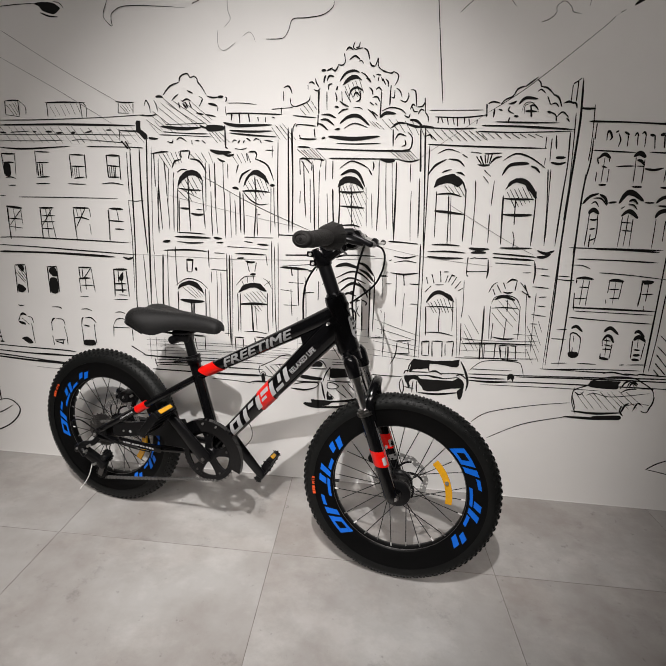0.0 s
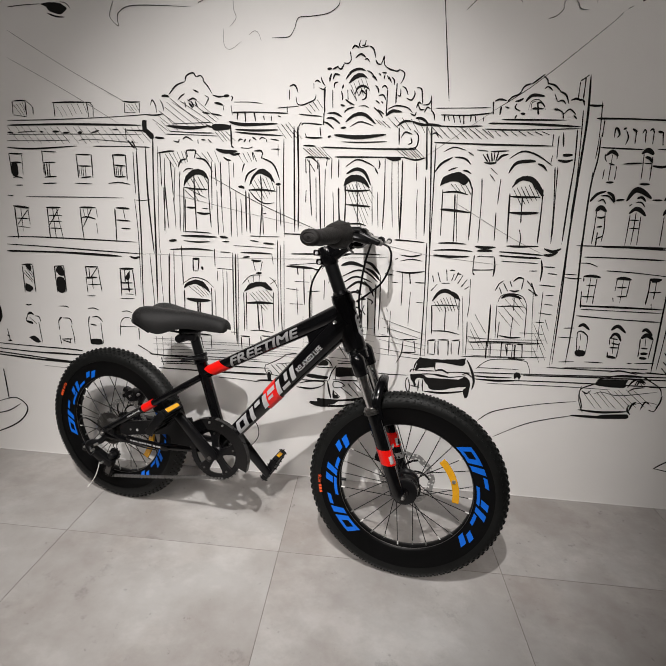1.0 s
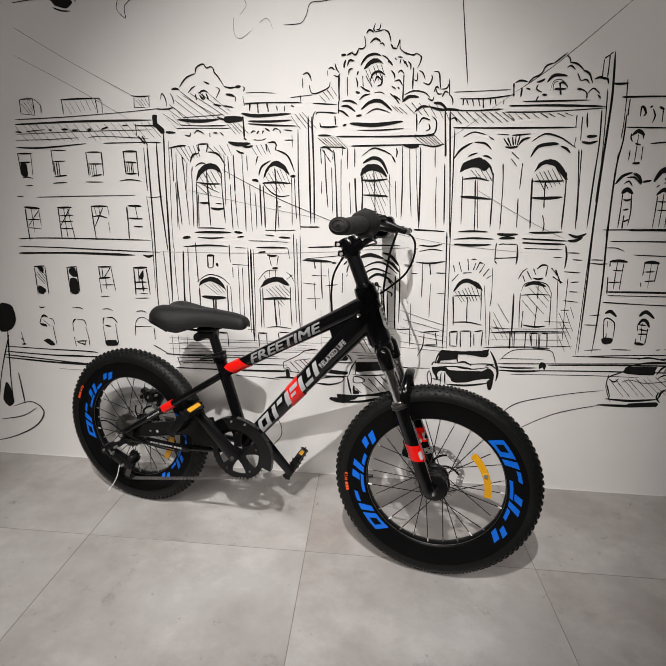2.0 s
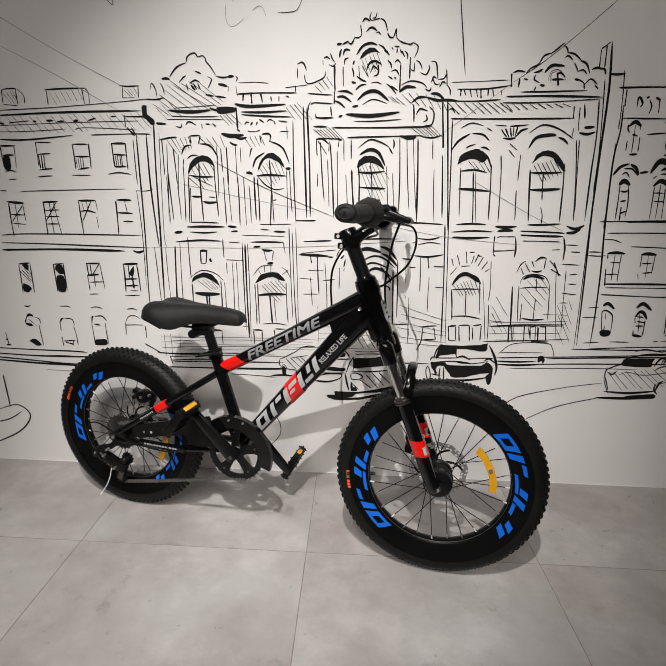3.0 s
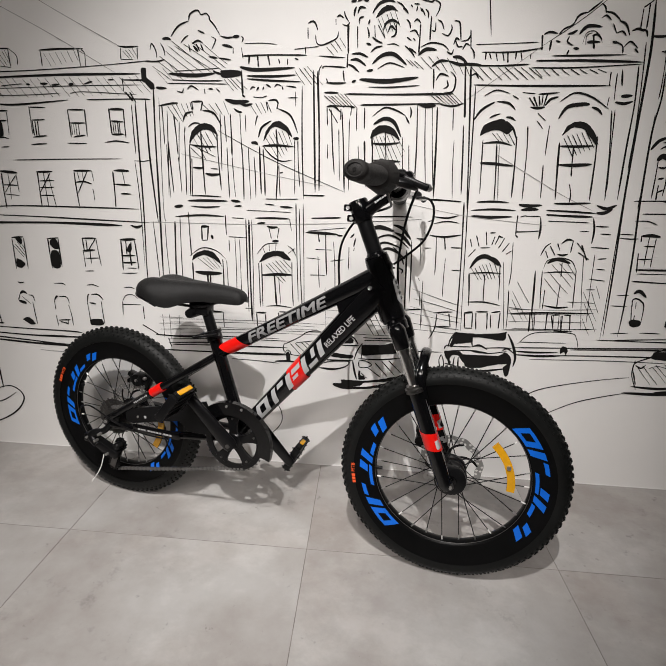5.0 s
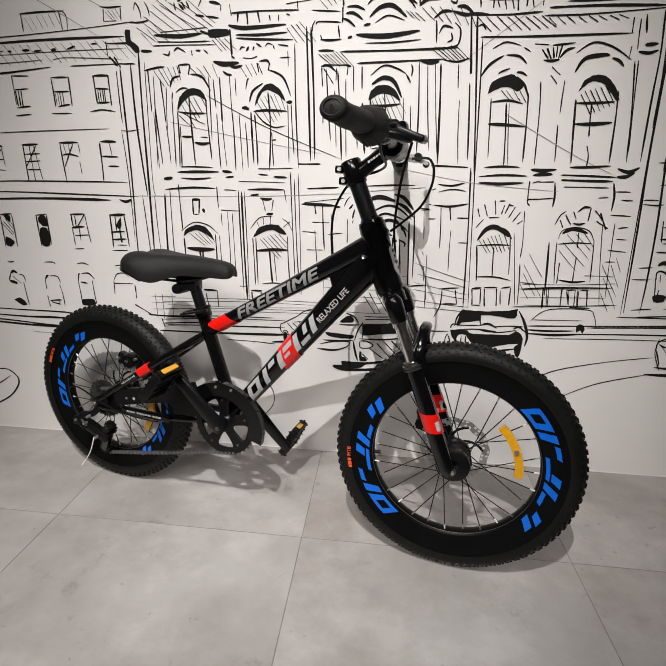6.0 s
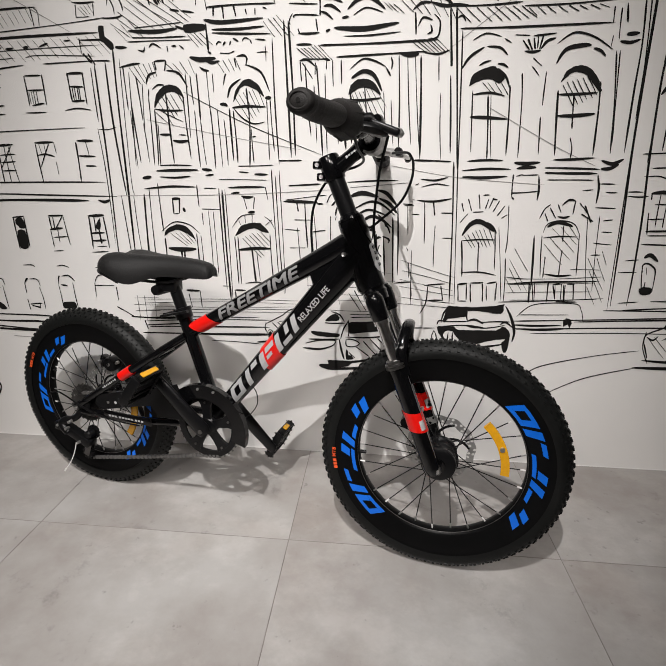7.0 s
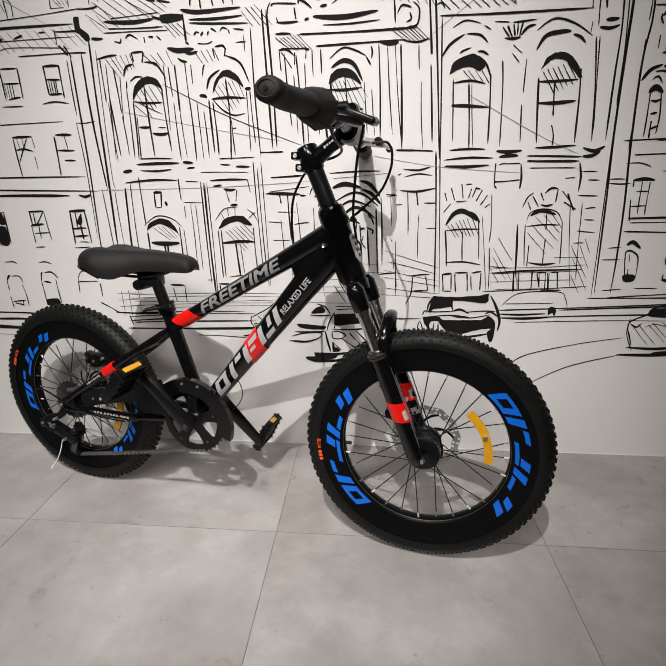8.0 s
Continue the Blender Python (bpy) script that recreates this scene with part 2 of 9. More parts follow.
def text_mesh(words, height, weight=0.0, shear=0.0):
    """Words in the built-in font as a flat mesh from x = 0, with capitals of the given height; returns bmesh and width."""
    curve = bpy.data.curves.new("words", "FONT")
    curve.body, curve.size, curve.offset, curve.shear, curve.resolution_u = words, 1.0, weight, shear, 3
    ob = new("words", curve)
    bpy.context.view_layer.update()
    me = bpy.data.meshes.new_from_object(ob.evaluated_get(bpy.context.evaluated_depsgraph_get()))
    bpy.data.objects.remove(ob)
    bm = bmesh.new()
    bm.from_mesh(me)
    bpy.data.meshes.remove(me)
    xs, ys = [v.co.x for v in bm.verts], [v.co.y for v in bm.verts]
    s = height / (max(ys) - min(ys))
    x0, y0 = min(xs), min(ys)
    for v in bm.verts:
        v.co = ((v.co.x - x0) * s, (v.co.y - y0) * s - height / 2, 0)
    return bm, (max(xs) - x0) * s


# ---- the room ----
def build_room():
    x0, x1, y0, top, thick = -2.56, 2.56, 0.954 - 5 * TILE, 2.8, 0.15
    for name, bm, mat, label in (
        ("wall_north", box(x0 - thick, x1 + thick, WALL_Y, WALL_Y + thick, -0.1, top), PAINT, "smooth white painted shop wall carrying the mural"),
        ("wall_south", box(x0 - thick, x1 + thick, y0 - thick, y0, -0.1, top), PLASTER, "plain grey plastered back wall of room"),
        ("wall_west", box(x0 - thick, x0, y0, WALL_Y, -0.1, top), PLASTER, "plain grey plastered side wall of room"),
        ("wall_east", box(x1, x1 + thick, y0, WALL_Y, -0.1, top), PLASTER, "plain grey plastered side wall of room"),
        ("ceiling", box(x0 - thick, x1 + thick, y0 - thick, WALL_Y + thick, top, top + 0.12), CEILING, "plain matt ceiling above the shop floor"),
    ):
        tagged(mesh_object(name, bm, mat, smooth=False), label, "ceiling" if name == "ceiling" else "wall", kind="structure")
    bead = box(x0, x1, WALL_Y - 0.0030, WALL_Y - 0.0002, 0.0002, 0.0026, 0.0010, 2)
    tagged(mesh_object("trim", bead, PAINT), "thin white sealant bead where wall meets floor", "trim", kind="structure")


build_room()


# ---- the bicycle ----
REAR_HUB = Vector((0.0, 0.0, 0.2525))
FRONT_HUB = Vector((0.936, 0.0, 0.264))
BB = Vector((0.390, 0.0, 0.262))
HEAD_UP = Vector((-math.cos(radians(68)), 0.0, math.sin(radians(68))))
HEAD_MID = Vector((0.742, 0.0, 0.700))
SEAT_UP = (Vector((0.300, 0.0, 0.535)) - BB).normalized()
STEER = Matrix.Translation(HEAD_MID) @ Matrix.Rotation(radians(2.6), 4, HEAD_UP) @ Matrix.Translation(-HEAD_MID)
YAW, LEAN = radians(-13.57), radians(2.56)
FORWARD = Vector((math.cos(YAW), math.sin(YAW), 0.0))
ACROSS = Vector((-math.sin(YAW), math.cos(YAW), 0.0))
UP = Vector((0, 0, 1)) * math.cos(LEAN) + ACROSS * math.sin(LEAN)
LEFT = UP.cross(FORWARD)
BIKE_POSE = Matrix(((FORWARD.x, LEFT.x, UP.x, -0.574), (FORWARD.y, LEFT.y, UP.y, 1.1493), (FORWARD.z, LEFT.z, UP.z, 0.0), (0, 0, 0, 1)))


def block_marks(radius, start, end, height, y, count):
    """A row of plain slanted blocks bent round the y axis, each its own island."""
    bm = bmesh.new()
    step = (end - start) / count
    for k in range(count):
        a0, slant = start + k * step, 0.32 * step
        shapes = (
            [(0.0, 0.88, 0.0, 0.24), (0.0, 0.88, 0.76, 1.0), (0.0, 0.24, 0.24, 0.76), (0.62, 0.88, 0.24, 0.76)],
            [(0.0, 0.30, 0.0, 1.0), (0.42, 0.88, 0.70, 1.0)],
            [(0.0, 0.88, 0.0, 0.26), (0.52, 0.82, 0.36, 1.0)],
            [(0.0, 0.27, 0.0, 1.0), (0.37, 0.88, 0.0, 0.30)],
            [(0.10, 0.38, 0.34, 1.0), (0.52, 0.82, 0.0, 0.84)],
        )[k % 5]
        for u0, u1, v0, v1 in shapes:
            grid = []
            for v in (v0, v1):
                row = []
                for i in range(4):
                    u = u0 + (u1 - u0) * i / 3
                    a = radians(a0 + u * step + slant * (v - 0.5))
                    r = radius + (v - 0.5) * height
                    row.append(bm.verts.new((r * math.cos(a), math.copysign(abs(y) + 0.1 * (r - radius), y), r * math.sin(a))))
                grid.append(row)
            for i in range(3):
                bm.faces.new((grid[0][i], grid[0][i + 1], grid[1][i + 1], grid[1][i]))
    return bm


def build_wheel(bike, name, label, hub, m, outer, is_front):
    """A deep black rim with its tyre, tread, spokes, hub, brake disc, reflector and printed marks; y is the axle."""
    place = m @ Matrix.Translation(hub)
    k = outer / 0.266
    # the rear rim and tyre are a little deeper
    deep = 0.0 if is_front else 0.007
    crown, bulge = (0.2400, 0.0226) if is_front else (0.2370, 0.0256)
    rim_profile = [(0.178 - deep, -0.010), (0.176 - deep, 0.0), (0.178 - deep, 0.010), (0.184 - deep, 0.0150), (0.224 - deep, 0.0190), (0.2315 - deep, 0.0214), (0.2320 - deep, 0.0190),
                   (0.214 - deep, 0.0), (0.2320 - deep, -0.0190), (0.2315 - deep, -0.0214), (0.224 - deep, -0.0190), (0.184 - deep, -0.0150)]
    wheel = part(name, moved(lathe([(r * k, y) for r, y in rim_profile], 96, closed=True), place), RIM, bike, label)
    for side in (-1, 1):
        part("rim_edge", moved(lathe([((0.1785 - deep + 0.0008 * math.cos(a)) * k, side * 0.0106 + 0.0008 * math.sin(a)) for a in (2 * math.pi * j / 6 for j in range(6))], 72, closed=True), place), DARKSTEEL, wheel, "thin worn metal rim edge")
    # tyre: round carcass standing above the rim
    tyre_profile = []
    for i in range(15):
        a = radians(-118 + 236 * i / 14)
        tyre_profile.append(((crown + bulge * math.cos(a)) * k, 0.0262 * math.sin(a)))
    part("tyre", moved(lathe(tyre_profile, 96), place), RUBBER, wheel)
    # tread knobs in four staggered rows, joined
    knobs = bmesh.new()
    count = 88
    for angle, length, wide, stagger, tall in ((-64, 0.0070, 0.0062, 0.0, 0.0022), (-44, 0.0066, 0.0064, 0.5, 0.0026), (-22, 0.0080, 0.0070, 0.0, 0.0030), (0, 0.0070, 0.0066, 0.5, 0.0032), (22, 0.0080, 0.0070, 0.0, 0.0030), (44, 0.0066, 0.0064, 0.5, 0.0026), (64, 0.0070, 0.0062, 0.0, 0.0022)):
        c, s = math.cos(radians(angle)), math.sin(radians(angle))
        for i in range(count):
            around = 2 * math.pi * (i + stagger) / count
            turn = Matrix.Rotation(-around, 4, "Y") @ Matrix.Translation(((crown + bulge * c) * k, 0.0262 * s, 0)) @ Matrix.Rotation(radians(angle), 4, "Z")
            l, w = length * random.uniform(0.88, 1.08), wide * random.uniform(0.9, 1.08)
            low = [turn @ Vector((-0.002, a * w / 2, b * l / 2)) for a, b in ((-1, -1), (1, -1), (1, 1), (-1, 1))]
            high = [turn @ Vector((tall, a * w / 2 * 0.66, b * l / 2 * 0.66)) for a, b in ((-1, -1), (1, -1), (1, 1), (-1, 1))]
            lo, hi = [knobs.verts.new(v) for v in low], [knobs.verts.new(v) for v in high]
            knobs.faces.new(hi)
            for j in range(4):
                knobs.faces.new((lo[j], lo[(j + 1) % 4], hi[(j + 1) % 4], hi[j]))
    part("tread", moved(knobs, place), RUBBER, wheel, "blocky off-road tread knobs", smooth=False, kind="stuff")
    # hub shell, flanges, axle, nuts
    half = 0.051 if is_front else 0.064
    far = half + (0.012 if is_front else 0.0)
    part("hub", moved(lathe([(0.0, -half + 0.012), (0.014, -half + 0.012), (0.017, -0.03), (0.030, -0.029), (0.030, -0.024), (0.016, -0.02), (0.016, 0.02), (0.030, 0.024), (0.030, 0.029), (0.017, 0.03), (0.014, half - 0.012), (0.0, half - 0.012)], 28), place), GLOSS, wheel)
    part("axle", moved(lathe([(0.0, -half - 0.014), (0.0045, -half - 0.014), (0.0045, far + 0.014), (0.0, far + 0.014)], 12), place), STEEL, wheel, "steel axle ends")
    for side in (-1, 1):
        y = -half - 0.005 if side < 0 else far + 0.005
        part("axle_nut", moved(lathe([(0.0, y - 0.006), (0.0085, y - 0.006), (0.0085, y + 0.004), (0.006, y + 0.006), (0.0, y + 0.006)], 6), place), DARKSTEEL, wheel)
    # 28 crossed spokes with bright nipples
    for i in range(28):
        side = -1 if i % 2 else 1
        lean = 38 if (i // 2) % 2 else -38
        a = 2 * math.pi * i / 28
        start = Vector((0.0275 * math.cos(a + radians(lean)), side * 0.0265, 0.0275 * math.sin(a + radians(lean))))
        stop = Vector(((0.1775 - deep) * k * math.cos(a), side * 0.003, (0.1775 - deep) * k * math.sin(a)))
        part("spoke", moved(tube([start, stop], 0.00120, 6), place), SPOKE, wheel)
        part("nipple", moved(tube([stop + (start - stop) * 0.075, stop], 0.0019, 6), place), WHITE if i % 3 == 0 else STEEL, wheel, "bright spoke nipple")
    # perforated brake disc
    y = 0.0450 if is_front else 0.036
    part("brake_disc", moved(build_disc(y), place), DISC, wheel, "perforated steel brake disc", smooth=False)
    part("disc_carrier", moved(build_disc_carrier(y), place), SATIN, wheel, "black curved disc arms")
    # printed rim marks, both sides
    for side in (-1, 1):
        for start, end in (((142, 232), (-40, 48)) if is_front else ((110, 200), (-62, 24))):
            count = 5 if end - start > 70 else 2
            if side < 0:
                bm = block_marks((0.2000 if is_front else 0.1900) * k, end, start, (0.030 if is_front else 0.024) * k, side * 0.0174, count)
            else:
                bm = block_marks((0.2000 if is_front else 0.1900) * k, start, end, (0.030 if is_front else 0.024) * k, side * 0.0174, count)
            part("rim_mark", moved(bm, place), BLUE, wheel, "bright blue printed rim graphics", smooth=False)
    # orange tyre print: three plain bars, then the letters
    base = 188 if is_front else 155
    print_at = 0.2312 if is_front else 0.2262
    bars = bmesh.new()
    for j in range(3):
        for u0, u1 in ((0.0, 1.7),):
            vs = [bars.verts.new(((print_at + dr) * k * math.cos(radians(base + 6 - 2.1 * j - a)), -0.0254, (print_at + dr) * k * math.sin(radians(base + 6 - 2.1 * j - a)))) for dr, a in ((-0.0045, u0), (0.0045, u0), (0.0045, u1), (-0.0045, u1))]
            bars.faces.new(vs)
    part("tyre_mark", moved(bars, place), ORANGE, wheel, "orange printed tyre marks", smooth=False)
    word, width = text_mesh("MTB", 0.009, 0.02)
    for v in word.verts:
        a = radians(base - 1.2) - v.co.x / print_at
        r = (print_at + v.co.y) * k
        v.co = (r * math.cos(a), -0.0254, r * math.sin(a))
    part("tyre_lettering", moved(word, place), ORANGE, wheel, "orange tyre lettering", smooth=False)
    # wheel reflector fixed between two spokes
    a0 = (-3, 49) if is_front else (-34, 14)
    rr = 0.133 if is_front else 0.141
    arc = ring_plate(rr + 0.0085, rr - 0.0085, -0.022, -0.016, 64, a0[0], a0[1])
    part("reflector", moved(arc, place), AMBER, wheel, "amber plastic spoke reflector")
    am = radians(sum(a0) / 2)
    part("reflector_screw", moved(merged(moved(lathe([(0.0, -0.004), (0.005, -0.004), (0.005, 0.0), (0.0, 0.0)], 12), Matrix.Translation((rr * math.cos(am), -0.022, rr * math.sin(am))))), place), STEEL, wheel)
    # valve stem
    av = radians(186 if is_front else 158)
    part("valve", moved(tube([((0.178 - deep) * k * math.cos(av), 0, (0.178 - deep) * k * math.sin(av)), (0.162 * k * math.cos(av), 0, 0.162 * k * math.sin(av))], [0.0044, 0.0040], 10), place), PLASTIC, wheel, "black valve cap")
    return wheel


def build_disc(y):
    """Brake disc band: a wavy ring drilled with three staggered rows of round holes."""
    bm = bmesh.new()
    cells, thick = 42, 0.0018

    def spot_at(r, a, side):
        edge = 0.0016 * math.sin(12 * a)
        return bm.verts.new(((r + edge) * math.cos(a), y + side * thick, (r + edge) * math.sin(a)))
    for row, (r0, r1) in enumerate(((0.0596, 0.0672), (0.0672, 0.0686), (0.0686, 0.0760))):
        for c in range(cells):
            a0, a1 = 2 * math.pi * (c + 0.5 * (row % 2)) / cells, 2 * math.pi * (c + 1 + 0.5 * (row % 2)) / cells
            am, rm = (a0 + a1) / 2, (r0 + r1) / 2
            around = ((r0, a0), (r0, am), (r0, a1), (rm, a1), (r1, a1), (r1, am), (r1, a0), (rm, a0))
            drilled = (c + row) % 3 != 0 and row != 1
            size = (0.0034, 0.0, 0.0034)[row]
            for side in (0, 1):
                outer = [spot_at(r, a, side) for r, a in around]
                if not drilled:
                    bm.faces.new(outer)
                    continue
                hole = []
                for j in range(8):
                    r, a = around[j]
                    way = Vector(((r - rm), (a - am) * rm)).normalized() * size
                    hole.append(spot_at(rm + way.x, am + way.y / rm, side))
                for j in range(8):
                    bm.faces.new((outer[j], outer[(j + 1) % 8], hole[(j + 1) % 8], hole[j]))
    bmesh.ops.remove_doubles(bm, verts=bm.verts, dist=1e-5)
    return bm


def build_disc_carrier(y):
    """Six thin curved arms from the hub to the disc band."""
    arms = [ring_plate(0.026, 0.012, y - 0.001, y + 0.003, 36)]
    for i in range(6):
        a = radians(60 * i)
        pts = [Vector(((0.022 + 0.041 * f) * math.cos(a - 0.95 * f), y + 0.001, (0.022 + 0.041 * f) * math.sin(a - 0.95 * f))) for f in (0, 0.25, 0.5, 0.75, 1.0)]
        arms.append(tube(smooth_path(pts, 3), 0.0030, 6, (1.0, 0.40)))
    return merged(*arms)


def build_frame(bike):
    """Sloping aluminium frame: main tubes, gusset, stays, dropouts."""
    head_low, head_top = HEAD_MID - HEAD_UP * 0.084 - Vector((0.004, 0, 0)), HEAD_MID + HEAD_UP * 0.060 + Vector((0.001, 0, 0))
    seat_top = BB + SEAT_UP * 0.285
    tt0, tt1 = BB + SEAT_UP * 0.228, HEAD_MID + HEAD_UP * 0.018 - Vector((0.006, 0, 0))
    dt0, dt1 = BB + Vector((0.006, 0, 0.018)), HEAD_MID - HEAD_UP * 0.003
    frame_tube = part("frame", merged(
        tube([tt0, tt0.lerp(tt1, 0.5), tt0.lerp(tt1, 0.85), tt1], [0.0165, 0.0185, 0.022, 0.025], 20, (1.0, 0.92)),
        tube([dt0, dt0.lerp(dt1, 0.3), dt0.lerp(dt1, 0.75), dt1], [0.0205, 0.0240, 0.0300, 0.036], 20, (1.0, 0.80)),
        tube([BB, seat_top], 0.0165, 18),
    ), GLOSS, bike, "gloss black sloping aluminium frame tubes", angle=50)
    part("head_tube", merged(
        tube([head_low, head_low + HEAD_UP * 0.004, head_low + HEAD_UP * 0.040, head_top - HEAD_UP * 0.050, head_top - HEAD_UP * 0.014, head_top], [0.0290, 0.0300, 0.0285, 0.0265, 0.0280, 0.0270], 28),
        tube([head_top - HEAD_UP * 0.004 + Vector((0.007, 0, 0)), head_top - HEAD_UP * 0.020 + Vector((0.009, 0, 0)), head_top - HEAD_UP * 0.052 + Vector((0.004, 0, 0))], [0.0180, 0.0225, 0.0180], 20),
    ), GLOSS, frame_tube)
    part("headset_cup", tube([head_top, head_top + HEAD_UP * 0.001, head_top + HEAD_UP * 0.006, head_top + HEAD_UP * 0.007, head_top + HEAD_UP * 0.013], [0.0250, 0.0262, 0.0255, 0.0215, 0.0185], 28), GLOSS, frame_tube)
    part("headset_cup", tube([head_low, head_low - HEAD_UP * 0.008], [0.0270, 0.0245], 24), SATIN, frame_tube)
    # gusset filling the corner between top tube and down tube
    g = [tt0.lerp(tt1, 0.76), tt1, dt1 - HEAD_UP * 0.02, dt0.lerp(dt1, 0.74)]
    gusset = plate([(v.x, v.z) for v in (g[0], g[1], g[2], g[3])], -0.0125, 0.0125, 0.003)
    part("gusset", gusset, GLOSS, frame_tube)
    badge = tube([HEAD_MID + HEAD_UP * h + Vector((x, 0, 0.008)) for h, x in ((0.008, 0.0230), (0.000, 0.0232), (-0.040, 0.0228), (-0.054, 0.0222))], [0.006, 0.0150, 0.0165, 0.006], 14, (0.30, 1.0))
    part("head_badge", badge, SILVER, frame_tube, "oval silver head badge with plain shapes")
    for j in range(4):
        c = HEAD_MID + HEAD_UP * (-0.004 - 0.012 * j) + Vector((0.0272, -0.004, 0.0095))
        part("badge_mark", moved(box(-0.001, 0.001, -0.009 + 0.004 * (j % 2), 0.009, -0.0034, 0.0034, 0.0008, 1), Matrix.Translation(c) @ Matrix.Rotation(radians(-22), 4, "Y")), PLASTIC, frame_tube)
    part("cable_port", moved(lathe([(0.0, -0.0305), (0.0035, -0.0335), (0.0045, -0.0300), (0.0045, -0.0240), (0.0, -0.0240)], 12), Matrix.Translation((0.716, 0, 0.690))), STEEL, frame_tube, "small bright cable port bolt")
    part("bottom_bracket_shell", moved(lathe([(0.0, -0.036), (0.021, -0.036), (0.021, 0.036), (0.0, 0.036)], 24), Matrix.Translation(BB)), GLOSS, frame_tube)
    # seat stays and chain stays on both sides
    for side in (-1, 1):
        top = BB + SEAT_UP * 0.218 + Vector((-0.010, side * 0.012, 0))
        ends = REAR_HUB + Vector((0.012, side * 0.064, 0.012))
        part("seat_stay", tube(smooth_path([top, top + Vector((-0.05, side * 0.022, -0.034)), top.lerp(ends, 0.45) + Vector((0, side * 0.022, 0)), ends], 5), 0.0098, 14), GLOSS, frame_tube)
        c0 = BB + Vector((-0.010, side * 0.024, -0.004))
        c1 = REAR_HUB + Vector((0.012, side * 0.064, -0.010))
        part("chain_stay", tube(smooth_path([c0, c0 + Vector((-0.09, side * 0.016, -0.010)), c0.lerp(c1, 0.6) + Vector((0, side * 0.008, -0.008)), c1], 5), 0.0095, 14), GLOSS, frame_tube)
        drop = plate([(REAR_HUB.x + x, REAR_HUB.z + z) for x, z in ((-0.016, -0.014), (0.010, -0.022), (0.034, -0.012), (0.034, 0.016), (0.022, 0.030), (0.0, 0.016), (-0.014, 0.008))], side * 0.064 - 0.003, side * 0.064 + 0.003, 0.001)
        part("dropout", drop, SATIN, frame_tube)
    part("stay_bridge", tube([BB + SEAT_UP * 0.17 + Vector((-0.098, -0.036, -0.004)), BB + SEAT_UP * 0.17 + Vector((-0.098, 0.036, -0.004))], 0.007, 10), GLOSS, frame_tube)
    # red bands
    def band(a, b, t0, t1, r0, r1, squash, slant):
        """A painted sleeve on a tube with slanted ends."""
        bm, rings = bmesh.new(), []
        axis = (b - a).normalized()
        up = axis.cross(Vector((0, 1, 0))).normalized()
        for k in range(7):
            f = k / 6
            ring = []
            for j in range(24):
                an = 2 * math.pi * j / 24
                across, high = math.sin(an), math.cos(an)
                c = a.lerp(b, t0 + (t1 - t0) * f) + axis * slant * (-high)
                r = (r0 + (r1 - r0) * f) + 0.0009
                ring.append(bm.verts.new(c + r * (squash[0] * high * up + squash[1] * across * Vector((0, 1, 0)))))
            rings.append(ring)
        for p, q in zip(rings, rings[1:]):
            for j in range(24):
                bm.faces.new((p[j], p[(j + 1) % 24], q[(j + 1) % 24], q[j]))
        return bm
    part("red_band", band(tt0, tt1, 0.050, 0.175, 0.0170, 0.0176, (1, 0.92), 0.014), RED, frame_tube, "glossy red band on top tube")
    part("red_band", band(dt0, dt1, 0.375, 0.475, 0.0256, 0.0270, (1, 0.80), -0.012), RED, frame_tube, "glossy red band on down tube")
    s_top = BB + SEAT_UP * 0.218 + Vector((-0.010, -0.012, 0))
    s_end = REAR_HUB + Vector((0.012, -0.064, 0.012))
    mid = s_top.lerp(s_end, 0.49) + Vector((0, -0.0195, 0))
    part("red_band", tube([mid + (s_top - s_end).normalized() * 0.019, mid - (s_top - s_end).normalized() * 0.019], 0.0128, 16), RED, frame_tube, "glossy red band on seat stay")
    # small plain marks on the stay
    marks = bmesh.new()
    for j in range(8):
        c = mid - (s_top - s_end).normalized() * (0.030 + 0.0065 * j) + Vector((0, -0.0112 + 0.0004 * j, 0.001))
        d = (s_top - s_end).normalized()
        up = Vector((-d.z, 0, d.x))
        up = up if up.z > 0 else -up
        vs = [marks.verts.new(c + d * a * 0.0019 + up * b * (0.0018 if j % 3 else 0.0028)) for a, b in ((-1, -1), (1, -1), (1, 1), (-1, 1))]
        marks.faces.new(vs)
    part("stay_mark", marks, SILVER, frame_tube, "small silver plain print marks", smooth=False)

    def wrap(bm, a, b, t0, radius, squash_y):
        """Bends a flat decal on the right-hand side of a tube, x along it from t0."""
        axis = (b - a).normalized()
        up = Vector((-axis.z, 0, axis.x))
        up = up if up.z > 0 else -up
        for v in bm.verts:
            x, y = v.co.x, v.co.y
            r = radius(t0 + x / (b - a).length)
            yy = max(-0.97, min(0.97, y / r))
            v.co = a.lerp(b, t0) + axis * x + up * y + Vector((0, -squash_y * r * math.sqrt(1 - yy * yy) - 0.0016 - v.co.z, 0))
        return bm

    def sliced(bm, height):
        """Cuts flat words along their length so that they bend cleanly."""
        for k in range(-5, 6):
            bmesh.ops.bisect_plane(bm, geom=bm.verts[:] + bm.edges[:] + bm.faces[:], plane_co=(0, height * k / 11, 0), plane_no=(0, 1, 0))

    copies = []
    for dx, dy in ((-1, -1), (1, -1), (-1, 1), (1, 1), (0, 0)):
        word, width = text_mesh("FREETIME", 0.0228, 0.0, 0.25)
        for v in word.verts:
            v.co = (v.co.x * 0.236 / width + 0.0012 * dx, v.co.y + 0.0010 * dy, 0.00008 * (dx + 2 * dy))
        copies.append(word)
    word = merged(*copies)
    sliced(word, 0.0255)
